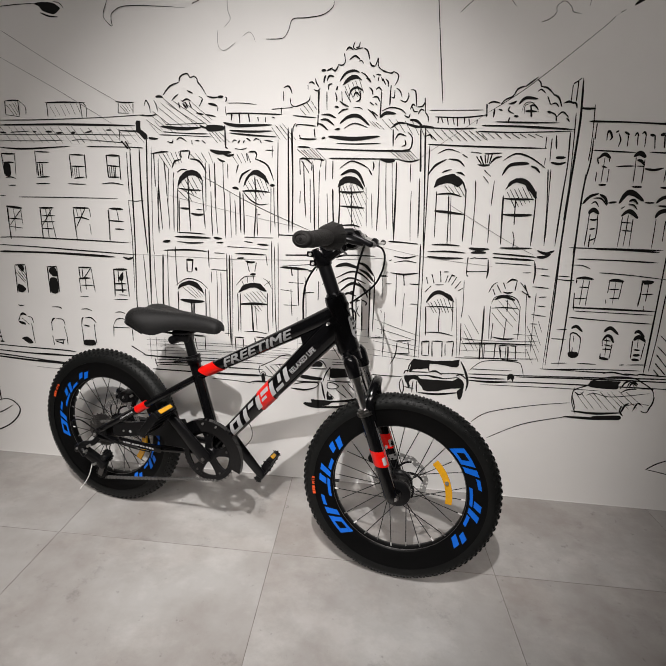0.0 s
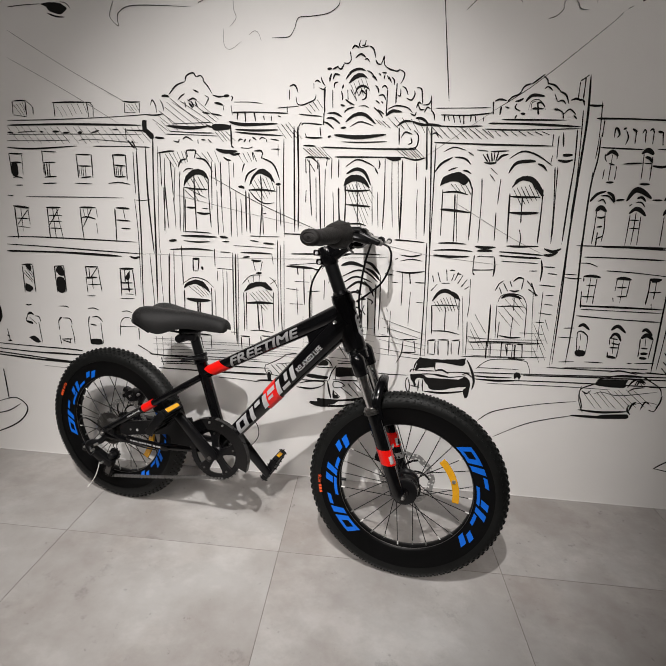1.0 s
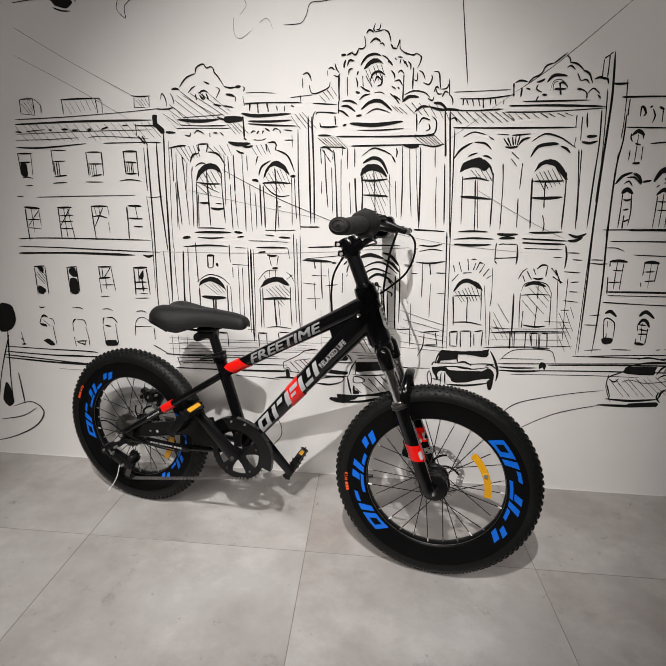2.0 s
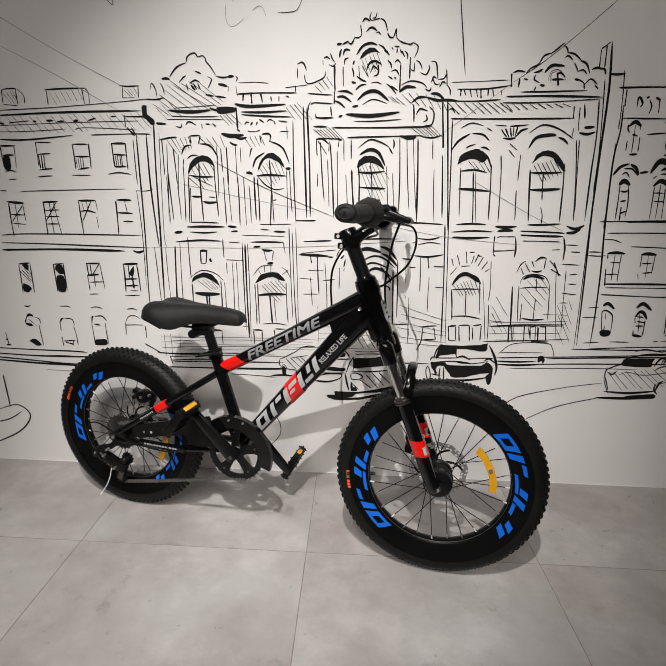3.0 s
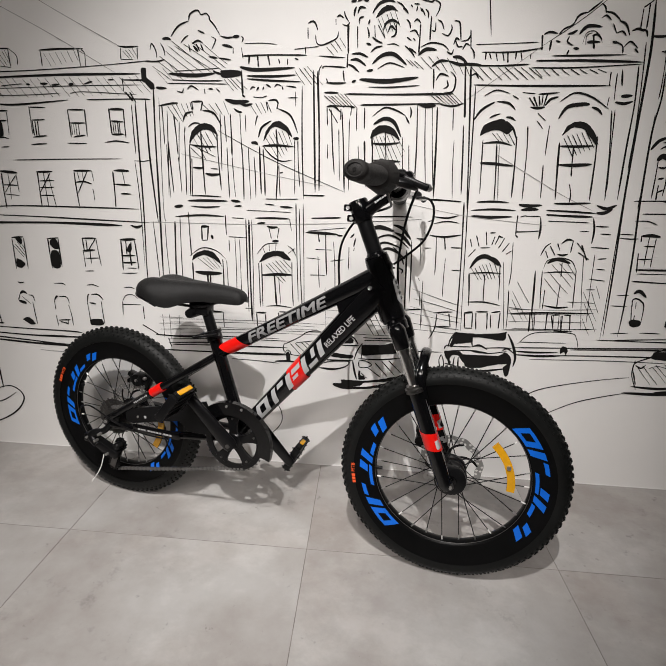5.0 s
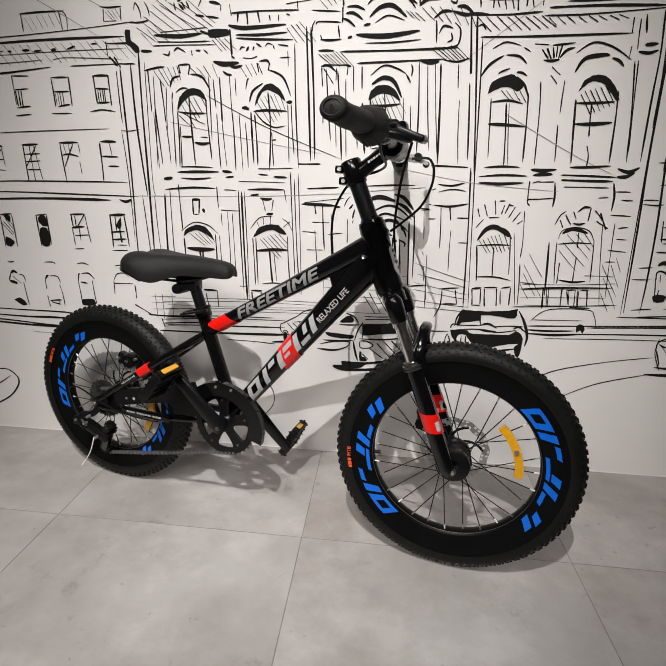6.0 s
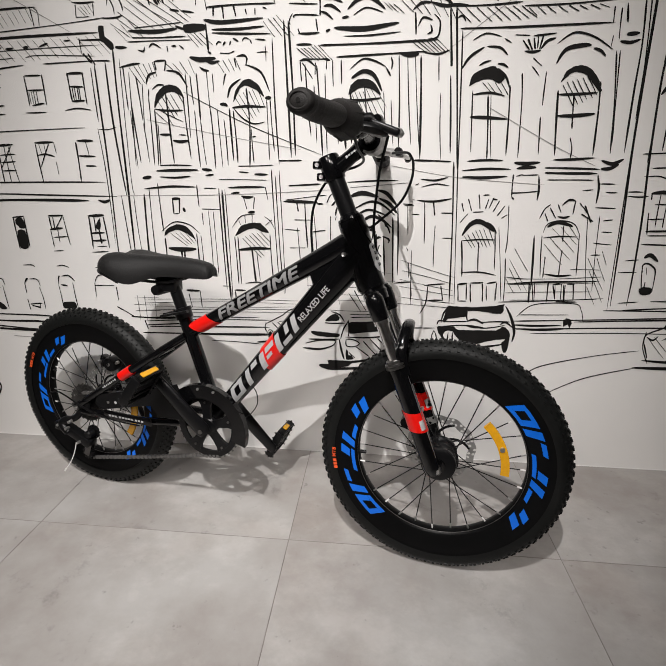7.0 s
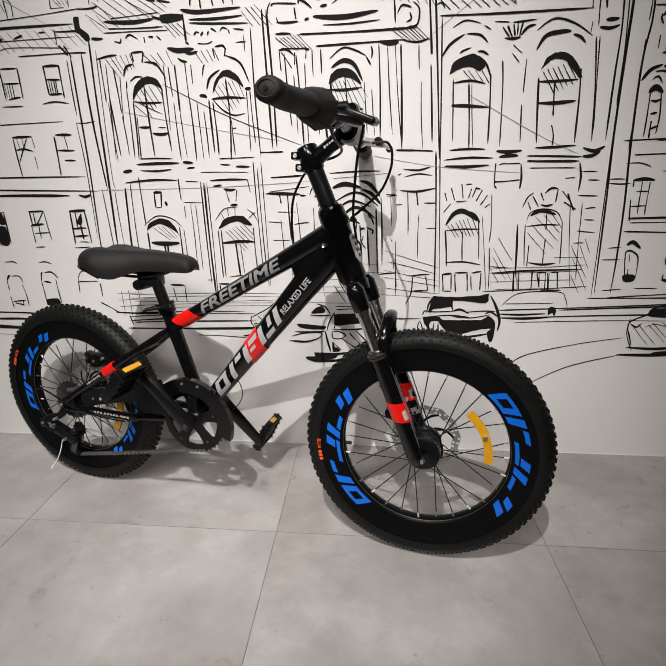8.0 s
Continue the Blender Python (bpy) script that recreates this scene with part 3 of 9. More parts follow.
    part("top_tube_lettering", wrap(word, tt0, tt1, 0.225, lambda t: 0.0170 + 0.006 * t, 0.92), GREYPRINT, frame_tube, "silver-grey capital lettering on top tube", smooth=False)
    # plain silver blocks on the down tube
    blocks = bmesh.new()
    length = (dt1 - dt0).length
    shapes = (
        ((0.015, 0.105, 0.05, 0.27), (0.015, 0.105, 0.74, 0.95), (0.015, 0.042, 0.27, 0.74), (0.078, 0.105, 0.27, 0.74)),
        ((0.135, 0.165, 0.05, 0.95), (0.180, 0.225, 0.66, 0.95)),
        ((0.245, 0.278, 0.05, 0.95), (0.290, 0.350, 0.66, 0.95), (0.290, 0.328, 0.32, 0.52)),
        ((0.362, 0.392, 0.05, 0.98), (0.402, 0.458, 0.05, 0.30)),
        ((0.430, 0.455, 0.48, 0.98), (0.476, 0.506, 0.10, 0.98)),
    )
    for group in shapes:
        for u0, u1, v0, v1 in group:
            cells = [[blocks.verts.new((length * (u0 + (u1 - u0) * i / 2) + 0.020 * (v0 + (v1 - v0) * j / 3 - 0.5), 0.036 * (v0 + (v1 - v0) * j / 3 - 0.5), 0)) for i in range(3)] for j in range(4)]
            for j in range(3):
                for i in range(2):
                    blocks.faces.new((cells[j][i], cells[j][i + 1], cells[j + 1][i + 1], cells[j + 1][i]))
    part("down_tube_mark", wrap(blocks, dt0, dt1, 0.115, lambda t: max(0.0205 + 0.0127 * t, 0.030 + 0.024 * (t - 0.75)), 0.82), SILVER, frame_tube, "silver-grey slanted block graphics on down tube", smooth=False)
    word, width = text_mesh("RELAXED LIFE", 0.0135, 0.012)
    for v in word.verts:
        v.co.x *= 0.100 / width
        v.co.y -= 0.003
    sliced(word, 0.0135)
    part("down_tube_lettering", wrap(word, dt0, dt1, 0.636, lambda t: max(0.0205 + 0.0127 * t, 0.030 + 0.024 * (t - 0.75)), 0.82), SILVER, frame_tube, "small silver capital lettering on down tube", smooth=False)
    return frame_tube


def build_seat(bike):
    """Padded saddle on a clamp, rails and post."""
    stations = ((0.0, 0.040, 0.640, 0.014), (0.025, 0.060, 0.656, 0.032), (0.08, 0.074, 0.667, 0.047), (0.17, 0.080, 0.671, 0.058), (0.27, 0.077, 0.669, 0.070), (0.36, 0.066, 0.667, 0.072), (0.45, 0.051, 0.664, 0.060),
                (0.56, 0.039, 0.662, 0.049), (0.70, 0.0315, 0.659, 0.0445), (0.83, 0.0285, 0.656, 0.042), (0.91, 0.0268, 0.652, 0.038), (0.955, 0.0245, 0.648, 0.034), (0.98, 0.021, 0.642, 0.027), (0.993, 0.016, 0.637, 0.020), (1.0, 0.010, 0.631, 0.011))
    bm, rows = bmesh.new(), []
    fine = smooth_path(stations, 4)
    for s, w, top, skirt in fine:
        x = 0.109 + 0.287 * s
        row = []
        for j in range(17):
            u = -1 + 2 * j / 16
            a = u * radians(100)
            y = w * math.sin(a) / math.sin(radians(90))
            z = top - skirt * (1 - math.cos(a)) ** 1.35 * 0.78
            groove = math.exp(-(u / 0.22) ** 2)
            z -= 0.010 * groove * max(0.0, min(1.0, s / 0.05, (0.62 - s) / 0.35))
            row.append(bm.verts.new((x + 0.016 * groove * max(0.0, 1 - s / 0.12), y, z)))
        for j in range(1, 6):
            u = 1 - 2 * j / 6
            last = row[16]
            row.append(bm.verts.new((x, last.co.y * u, top - skirt * 0.9 + 0.004 * (1 - u * u))))
        rows.append(row)
    n = len(rows[0])
    for a, b in zip(rows, rows[1:]):
        for j in range(n):
            bm.faces.new((a[j], a[(j + 1) % n], b[(j + 1) % n], b[j]))
    bm.faces.new(rows[0][::-1])
    bm.faces.new(rows[-1])
    saddle = part("saddle", bm, VINYL, bike, "dark grey padded vinyl saddle", angle=70)
    for side in (-1, 1):
        rim = [(0.109 + 0.287 * f, side * w * 0.99, top - 0.97 * skirt) for f, w, top, skirt in stations[:5]]
        part("saddle_base", tube(smooth_path(rim, 5), 0.0026, 8), GLOSS, saddle, "shiny black moulded rim under the saddle")
    for side in (-1, 1):
        part("saddle_rail", tube(smooth_path([(0.14, side * 0.032, 0.618), (0.190, side * 0.022, 0.601), (0.28, side * 0.021, 0.601), (0.325, side * 0.016, 0.616), (0.35, side * 0.010, 0.630)], 5), 0.0036, 8), SATIN, saddle)
    top = BB + SEAT_UP * 0.285
    post_top = BB + SEAT_UP * 0.360
    part("seat_post", tube([BB + SEAT_UP * 0.20, post_top], 0.0138, 18), SATIN, bike, "satin black seat post")
    part("saddle_clamp", merged(moved(box(-0.030, 0.024, -0.018, 0.018, -0.022, 0.012, 0.005), Matrix.Translation(post_top + Vector((-0.006, 0, -0.006)))),
                                        moved(lathe([(0.0, -0.03), (0.011, -0.03), (0.013, -0.022), (0.013, 0.022), (0.011, 0.03), (0.0, 0.03)], 18), Matrix.Translation(post_top + Vector((-0.028, 0, -0.024))))), SATIN, saddle)
    collar = part("seat_collar", merged(tube([top - SEAT_UP * 0.022, top + SEAT_UP * 0.002], 0.0205, 20), tube([top - SEAT_UP * 0.004, top + SEAT_UP * 0.004], 0.0225, 20)), SATIN, bike)
    part("quick_release", merged(tube([top + Vector((-0.030, -0.030, -0.010)), top + Vector((-0.026, 0.024, -0.010))], 0.0045, 8), tube(smooth_path([top + Vector((-0.040, -0.028, -0.014)), top + Vector((0.0, -0.032, -0.004)), top + Vector((0.034, -0.026, 0.004))], 4), [0.0045] * 8 + [0.006], 8, (0.7, 1.1))), PLASTIC, collar, "black quick-release lever")
    return saddle


def build_drivetrain(bike):
    """Crank set with its guard, pedals, chain, cassette, derailleur and rear brake."""
    ring = ring_plate(0.082, 0.0655, -0.053, -0.048, 72)
    chainring = part("chainring", moved(ring, Matrix.Translation(BB)), SATIN, bike, "black chainring with wide spider windows")
    arms = []
    for i in range(5):
        a = radians(72 * i + 20)
        arm = plate([(0.012, -0.012), (0.034, -0.0095), (0.056, -0.0125), (0.067, -0.021), (0.070, 0.0), (0.067, 0.021), (0.056, 0.0125), (0.034, 0.0095), (0.012, 0.012)], -0.0545, -0.047, 0.0008)
        arms.append(moved(arm, Matrix.Translation(BB) @ Matrix.Rotation(-a, 4, "Y")))
    part("spider", merged(*arms, moved(lathe([(0.0, -0.056), (0.020, -0.056), (0.024, -0.052), (0.024, -0.044), (0.0, -0.044)], 24), Matrix.Translation(BB))), SATIN, chainring)
    teeth = bmesh.new()
    for i in range(36):
        a = radians(10 * i)
        tooth = box(0.080, 0.0865, -0.0515, -0.0495, -0.0025, 0.0025)
        moved(tooth, Matrix.Translation(BB) @ Matrix.Rotation(-a, 4, "Y"))
        teeth = merged(teeth, tooth)
    part("chainring_teeth", teeth, DARKSTEEL, chainring, kind="stuff")
    for i in range(5):
        a = radians(72 * i + 20)
        part("chainring_bolt", moved(lathe([(0.0, -0.0565), (0.0030, -0.0565), (0.0030, -0.053), (0.0, -0.053)], 10), Matrix.Translation(BB + Vector((0.063 * math.cos(a), -0.001, 0.063 * math.sin(a))))), DARKSTEEL, chainring)
    # hooked chain guard: front arc and a long cover running back over the chain
    arc = ring_plate(0.110, 0.0765, -0.0655, -0.0615, 72, -16, 146)
    lip = ring_plate(0.1115, 0.1080, -0.0665, -0.052, 72, -16, 128)
    guard = part("chain_guard", moved(merged(arc, lip), Matrix.Translation(BB)), GLOSS, bike, "glossy black plastic chain guard")
    cover = plate(((0.318, 0.364), (0.250, 0.345), (0.184, 0.329), (0.078, 0.300), (0.063, 0.287), (0.062, 0.264), (0.085, 0.259), (0.183, 0.284), (0.238, 0.296), (0.258, 0.268), (0.330, 0.272), (0.346, 0.300)), -0.0665, -0.0615, 0.0012)
    part("guard_cover", cover, PLASTIC, guard)
    # first two are glints put in as steel dots, the third a bolt
    for x, z in ((-0.012, 0.100), (0.030, 0.098), (-0.286, 0.021)):
        part("guard_dot", moved(lathe([(0.0, -0.0685), (0.0032, -0.0685), (0.0032, -0.065), (0.0, -0.065)], 10), Matrix.Translation((BB.x + x, 0, BB.z + z))), STEEL, guard, "bright steel dot on the guard")
    part("guard_mark", moved(lathe([(0.0, -0.0672), (0.0042, -0.0672), (0.0042, -0.0668), (0.0, -0.0668)], 20), Matrix.Translation((0.128, 0, 0.286))), SILVER, guard, "small round silver mark")
    # bare inner cable looping out of the down tube's foot
    part("inner_cable", tube(smooth_path([BB + Vector((0.100, -0.014, 0.112)), BB + Vector((0.119, -0.022, 0.093)), BB + Vector((0.123, -0.028, 0.068)), BB + Vector((0.108, -0.032, 0.043)), BB + Vector((0.078, -0.034, 0.016))], 5), 0.0012, 6), PLASTIC, bike, "thin black cable loop under the down tube")
    # cranks and pedals
    for side, sign in ((-1, 1), (1, -1)):
        way = Vector((-0.64, 0, 0.768)) * sign
        y0, y1 = side * 0.074, side * 0.094
        a, b = BB + Vector((0, y0, 0)), BB + way * (0.162 if side < 0 else 0.153) + Vector((0, y1, 0))
        crank = part("crank_arm", tube([a - way * 0.012, a, a.lerp(b, 0.5), b, b + way * 0.010], [0.016, 0.0215, 0.0180, 0.0150, 0.011], 16, (1.0, 0.5)), SATIN, bike, "black crank arm")
        part("crank_bolt", moved(lathe([(0.0, side * 0.086), (0.0055, side * 0.086), (0.0065, side * 0.080), (0.0, side * 0.080)], 16), Matrix.Translation(BB)), DARKSTEEL, crank, "small steel crank bolt")
        tilt = radians(-54) if side < 0 else radians(-64)
        centre = b + Vector((0, side * (0.050 if side < 0 else 0.052), 0))
        turn = Matrix.Translation(centre) @ Matrix.Rotation(tilt, 4, "Y")
        body = [box(-0.045, -0.037, -0.034, 0.034, -0.010, 0.010, 0.003), box(0.037, 0.045, -0.034, 0.034, -0.010, 0.010, 0.003),
                box(-0.041, 0.041, -0.042, -0.034, -0.011, 0.011, 0.003), box(-0.041, 0.041, 0.034, 0.042, -0.011, 0.011, 0.003), tube([(0, -0.040, 0), (0, 0.040, 0)], 0.0095, 14)]
        for x in (-0.020, 0.020):
            body.append(box(x - 0.0035, x + 0.0035, -0.036, 0.036, -0.0085, 0.0085, 0.002))
        for i in range(5):
            for e in (-1, 1):
                for y in (-0.038, 0.038):
                    body.append(tube([(-0.036 + 0.018 * i, y, e * 0.009), (-0.036 + 0.018 * i, y, e * 0.0145)], [0.0030, 0.0018], 6))
        for e in (-1, 1):
            for y in (-0.033, 0.033):
                body.append(tube([(e * 0.043, y, 0), (e * 0.0495, y, 0)], [0.0034, 0.0020], 6))
        part("pedal", moved(merged(*body), turn), PLASTIC, crank, "black plastic platform pedal with studded edge")
        wide = 0.025 if side < 0 else 0.013
        for e in (-1, 1):
            part("pedal_reflector", moved(box(e * 0.0462 - 0.0018, e * 0.0462 + 0.0018, -wide, wide, -0.0062, 0.0062, 0.0012, 1), turn), AMBER, crank, "amber pedal reflector")
    # cassette
    for i in range(6):
        r = 0.053 - 0.0055 * i
        cog = lathe([(0.014, -0.036 - 0.0042 * i), (r, -0.036 - 0.0042 * i), (r, -0.0378 - 0.0042 * i), (0.014, -0.0378 - 0.0042 * i)], 24, closed=True)
        cogs = [cog]
        for j in range(int(r * 420)):
            tooth = box(r - 0.001, r + 0.0035, -0.0378 - 0.0042 * i, -0.036 - 0.0042 * i, -0.0018, 0.0018)
            cogs.append(moved(tooth, Matrix.Rotation(2 * math.pi * j / int(r * 420), 4, "Y")))
        part("sprocket", moved(merged(*cogs), Matrix.Translation(REAR_HUB)), DARKSTEEL, bike, "dark steel rear sprocket")
    # chain: upper run, lower run to the jockey cage
    yc = -0.050

    def chain(points):
        links, pts = [], smooth_path(points, 60)
        dist, out = 0.0, [pts[0]]
        for a, b in zip(pts, pts[1:]):
            dist += (b - a).length
            if dist >= 0.0052:
                out.append(b)
                dist = 0.0
        for i, (a, b) in enumerate(zip(out, out[1:])):
            d = b - a
            w, tall = (0.0034, 0.0040) if i % 2 else (0.0018, 0.0022)
            link = box(-d.length * 0.62, d.length * 0.62, -w, w, -tall, tall)
            links.append(moved(link, Matrix.Translation((a + b) / 2) @ Matrix.Rotation(-math.atan2(d.z, d.x), 4, "Y")))
        return merged(*links)
    upper = chain([REAR_HUB + Vector((0.0, yc, 0.034)), BB + Vector((-0.18, yc, 0.058)), BB + Vector((0.0, yc, 0.083))])
    lower = chain([(0.004, yc, 0.094), (0.12, yc, 0.118), (0.25, yc, 0.148), (0.34, yc, 0.170), (0.385, yc, 0.179), (0.425, yc, 0.186)])
    part("chain_upper_run", upper, CHAIN, bike, "dark oiled steel chain")
    part("chain_lower_run", lower, CHAIN, bike, "dark oiled steel chain")
    # derailleur
    d0 = REAR_HUB + Vector((0.004, -0.074, -0.030))
    derail = part("derailleur", merged(
        tube(smooth_path([d0 + Vector((0.004, 0.008, 0.020)), d0 + Vector((-0.012, 0, 0.0)), d0 + Vector((-0.050, -0.008, -0.016)), d0 + Vector((-0.030, -0.010, -0.040))], 4), [0.009] * 6 + [0.012] * 7, 12),
        moved(box(-0.050, 0.040, -0.014, 0.010, -0.012, 0.012, 0.004), Matrix.Translation(d0 + Vector((-0.002, 0, -0.050))) @ Matrix.Rotation(radians(24), 4, "Y")),
        moved(box(-0.014, 0.014, -0.018, 0.012, -0.012, 0.012, 0.004), Matrix.Translation(d0 + Vector((-0.056, 0, -0.024)))),
        moved(lathe([(0.0, -0.009), (0.008, -0.009), (0.011, -0.006), (0.011, 0.010), (0.0, 0.010)], 16), Matrix.Translation(d0 + Vector((0.030, 0, -0.040)))),
    ), PLASTIC, bike, "black plastic rear derailleur")
    cage0, cage1 = Vector((0.030, yc - 0.010, 0.180)), Vector((0.002, yc - 0.010, 0.112))
    cd = cage1 - cage0
    for y in (-0.007, 0.007):
        part("derailleur_cage", moved(box(-0.006, cd.length + 0.006, y - 0.001, y + 0.001, -0.0085, 0.0085, 0.0008, 1), Matrix.Translation(cage0 + Vector((0, 0.004, 0))) @ Matrix.Rotation(-math.atan2(cd.z, cd.x), 4, "Y")), DARKSTEEL, derail)
    for c in (cage0, cage1):
        wheel = [lathe([(0.0, -0.004), (0.015, -0.004), (0.015, 0.004), (0.0, 0.004)], 20)]
        for i in range(11):
            wheel.append(moved(box(0.014, 0.0195, -0.003, 0.003, -0.0022, 0.0022), Matrix.Rotation(2 * math.pi * i / 11, 4, "Y")))
        part("jockey_wheel", moved(merged(*wheel), Matrix.Translation(c + Vector((0, 0.004, 0)))), PLASTIC, derail)
    part("gear_cable", tube(smooth_path([REAR_HUB + Vector((-0.010, -0.080, -0.100)), REAR_HUB + Vector((-0.008, -0.094, -0.128)), REAR_HUB + Vector((-0.014, -0.104, -0.150)), REAR_HUB + Vector((-0.024, -0.112, -0.167))], 5), 0.0011, 6), WHITE, derail, "bare white cable end")
    part("cable_cap", tube([REAR_HUB + Vector((-0.022, -0.111, -0.164)), REAR_HUB + Vector((-0.026, -0.1135, -0.172))], 0.002, 8), WHITE, derail)
    part("cable_housing", tube(smooth_path([(0.20, -0.070, 0.236), (0.137, -0.076, 0.240), (0.064, -0.080, 0.252), (0.018, -0.082, 0.270), (-0.022, -0.082, 0.288), (-0.052, -0.080, 0.294), (-0.078, -0.080, 0.284), (-0.082, -0.080, 0.256), (-0.062, -0.080, 0.214)], 6), 0.0020, 8), PLASTIC, derail, "black gear cable housing")
    # plain marks along the chain stay
    marks = bmesh.new()
    x = 0.104
    for j in range(13):
        w = 0.0068 if j not in (3, 9) else 0.0014
        h = 0.0025 if j not in (3, 9) else 0.0008
        cz, cy = 0.2485, -0.0705
        z0 = cz - 0.0026
        vs = [marks.verts.new(v) for v in ((x, cy, z0), (x + w, cy, z0), (x + w, cy, z0 + 2 * h), (x, cy, z0 + 2 * h))]
        marks.faces.new(vs)
        x += w + 0.0026
    stay_panel = part("stay_protector", moved(box(0.085, 0.235, -0.0035, 0.0035, -0.0105, 0.0105, 0.003), Matrix.Translation((0, -0.0655, 0.2485))), GLOSS, bike)
    for v in marks.verts:
        v.co.y = -0.0702
    part("stay_mark", marks, SILVER, stay_panel, "row of small plain silver marks", smooth=False)
    # rear brake caliper on the far side
    caliper = part("rear_caliper", merged(moved(lathe([(0.0, 0.028), (0.018, 0.028), (0.021, 0.034), (0.021, 0.054), (0.016, 0.062), (0.0, 0.062)], 20), Matrix.Translation(REAR_HUB + Vector((0.022, 0, 0.090)))),
                                moved(box(-0.030, 0.020, 0.036, 0.058, -0.010, 0.010, 0.005), Matrix.Translation(REAR_HUB + Vector((0.012, 0, 0.094))) @ Matrix.Rotation(radians(18), 4, "Y")),
                                moved(box(-0.012, 0.012, 0.034, 0.060, -0.022, 0.022, 0.005), Matrix.Translation(REAR_HUB + Vector((0.050, 0, 0.088))) @ Matrix.Rotation(radians(28), 4, "Y")),
                                tube(smooth_path([REAR_HUB + Vector((-0.016, 0.050, 0.094)), REAR_HUB + Vector((-0.024, 0.052, 0.082)), REAR_HUB + Vector((-0.022, 0.050, 0.068))], 4), 0.006, 8),
                                tube([REAR_HUB + Vector((0.03, 0.062, 0.05)), REAR_HUB + Vector((0.05, 0.062, 0.11))], 0.008, 8)), PLASTIC, bike, "black rear disc brake caliper")
    for x, z in ((0.022, 0.090), (0.052, 0.100), (0.044, 0.072), (-0.012, 0.094)):
        part("caliper_bolt", moved(lathe([(0.0, 0.025), (0.0045, 0.025), (0.0045, 0.040), (0.0, 0.040)], 8), Matrix.Translation(REAR_HUB + Vector((x, 0, z)))), STEEL, caliper)
    for x, z in ((-0.052, -0.050), (-0.024, -0.056), (0.012, -0.090), (-0.010, -0.034)):
        part("derailleur_bolt", moved(lathe([(0.0, -0.096), (0.0036, -0.096), (0.0042, -0.084), (0.0, -0.084)], 10), Matrix.Translation(REAR_HUB + Vector((x, 0, z)))), STEEL, derail, "bright derailleur bolt")
    # kickstand reaching the floor on the far side
    k0, k1 = REAR_HUB + Vector((0.050, 0.078, -0.010)), Vector((0.015, 0.190, 0.003))
    part("kickstand", merged(tube([k0, k0.lerp(k1, 0.5), k1], 0.0070, 12),
                             moved(box(-0.022, 0.024, -0.010, 0.010, -0.012, 0.014, 0.004), Matrix.Translation(k0)),
                             tube([k1 + (k0 - k1) * 0.05, k1], 0.010, 12)), SATIN, bike, "black kickstand holding the bicycle upright")


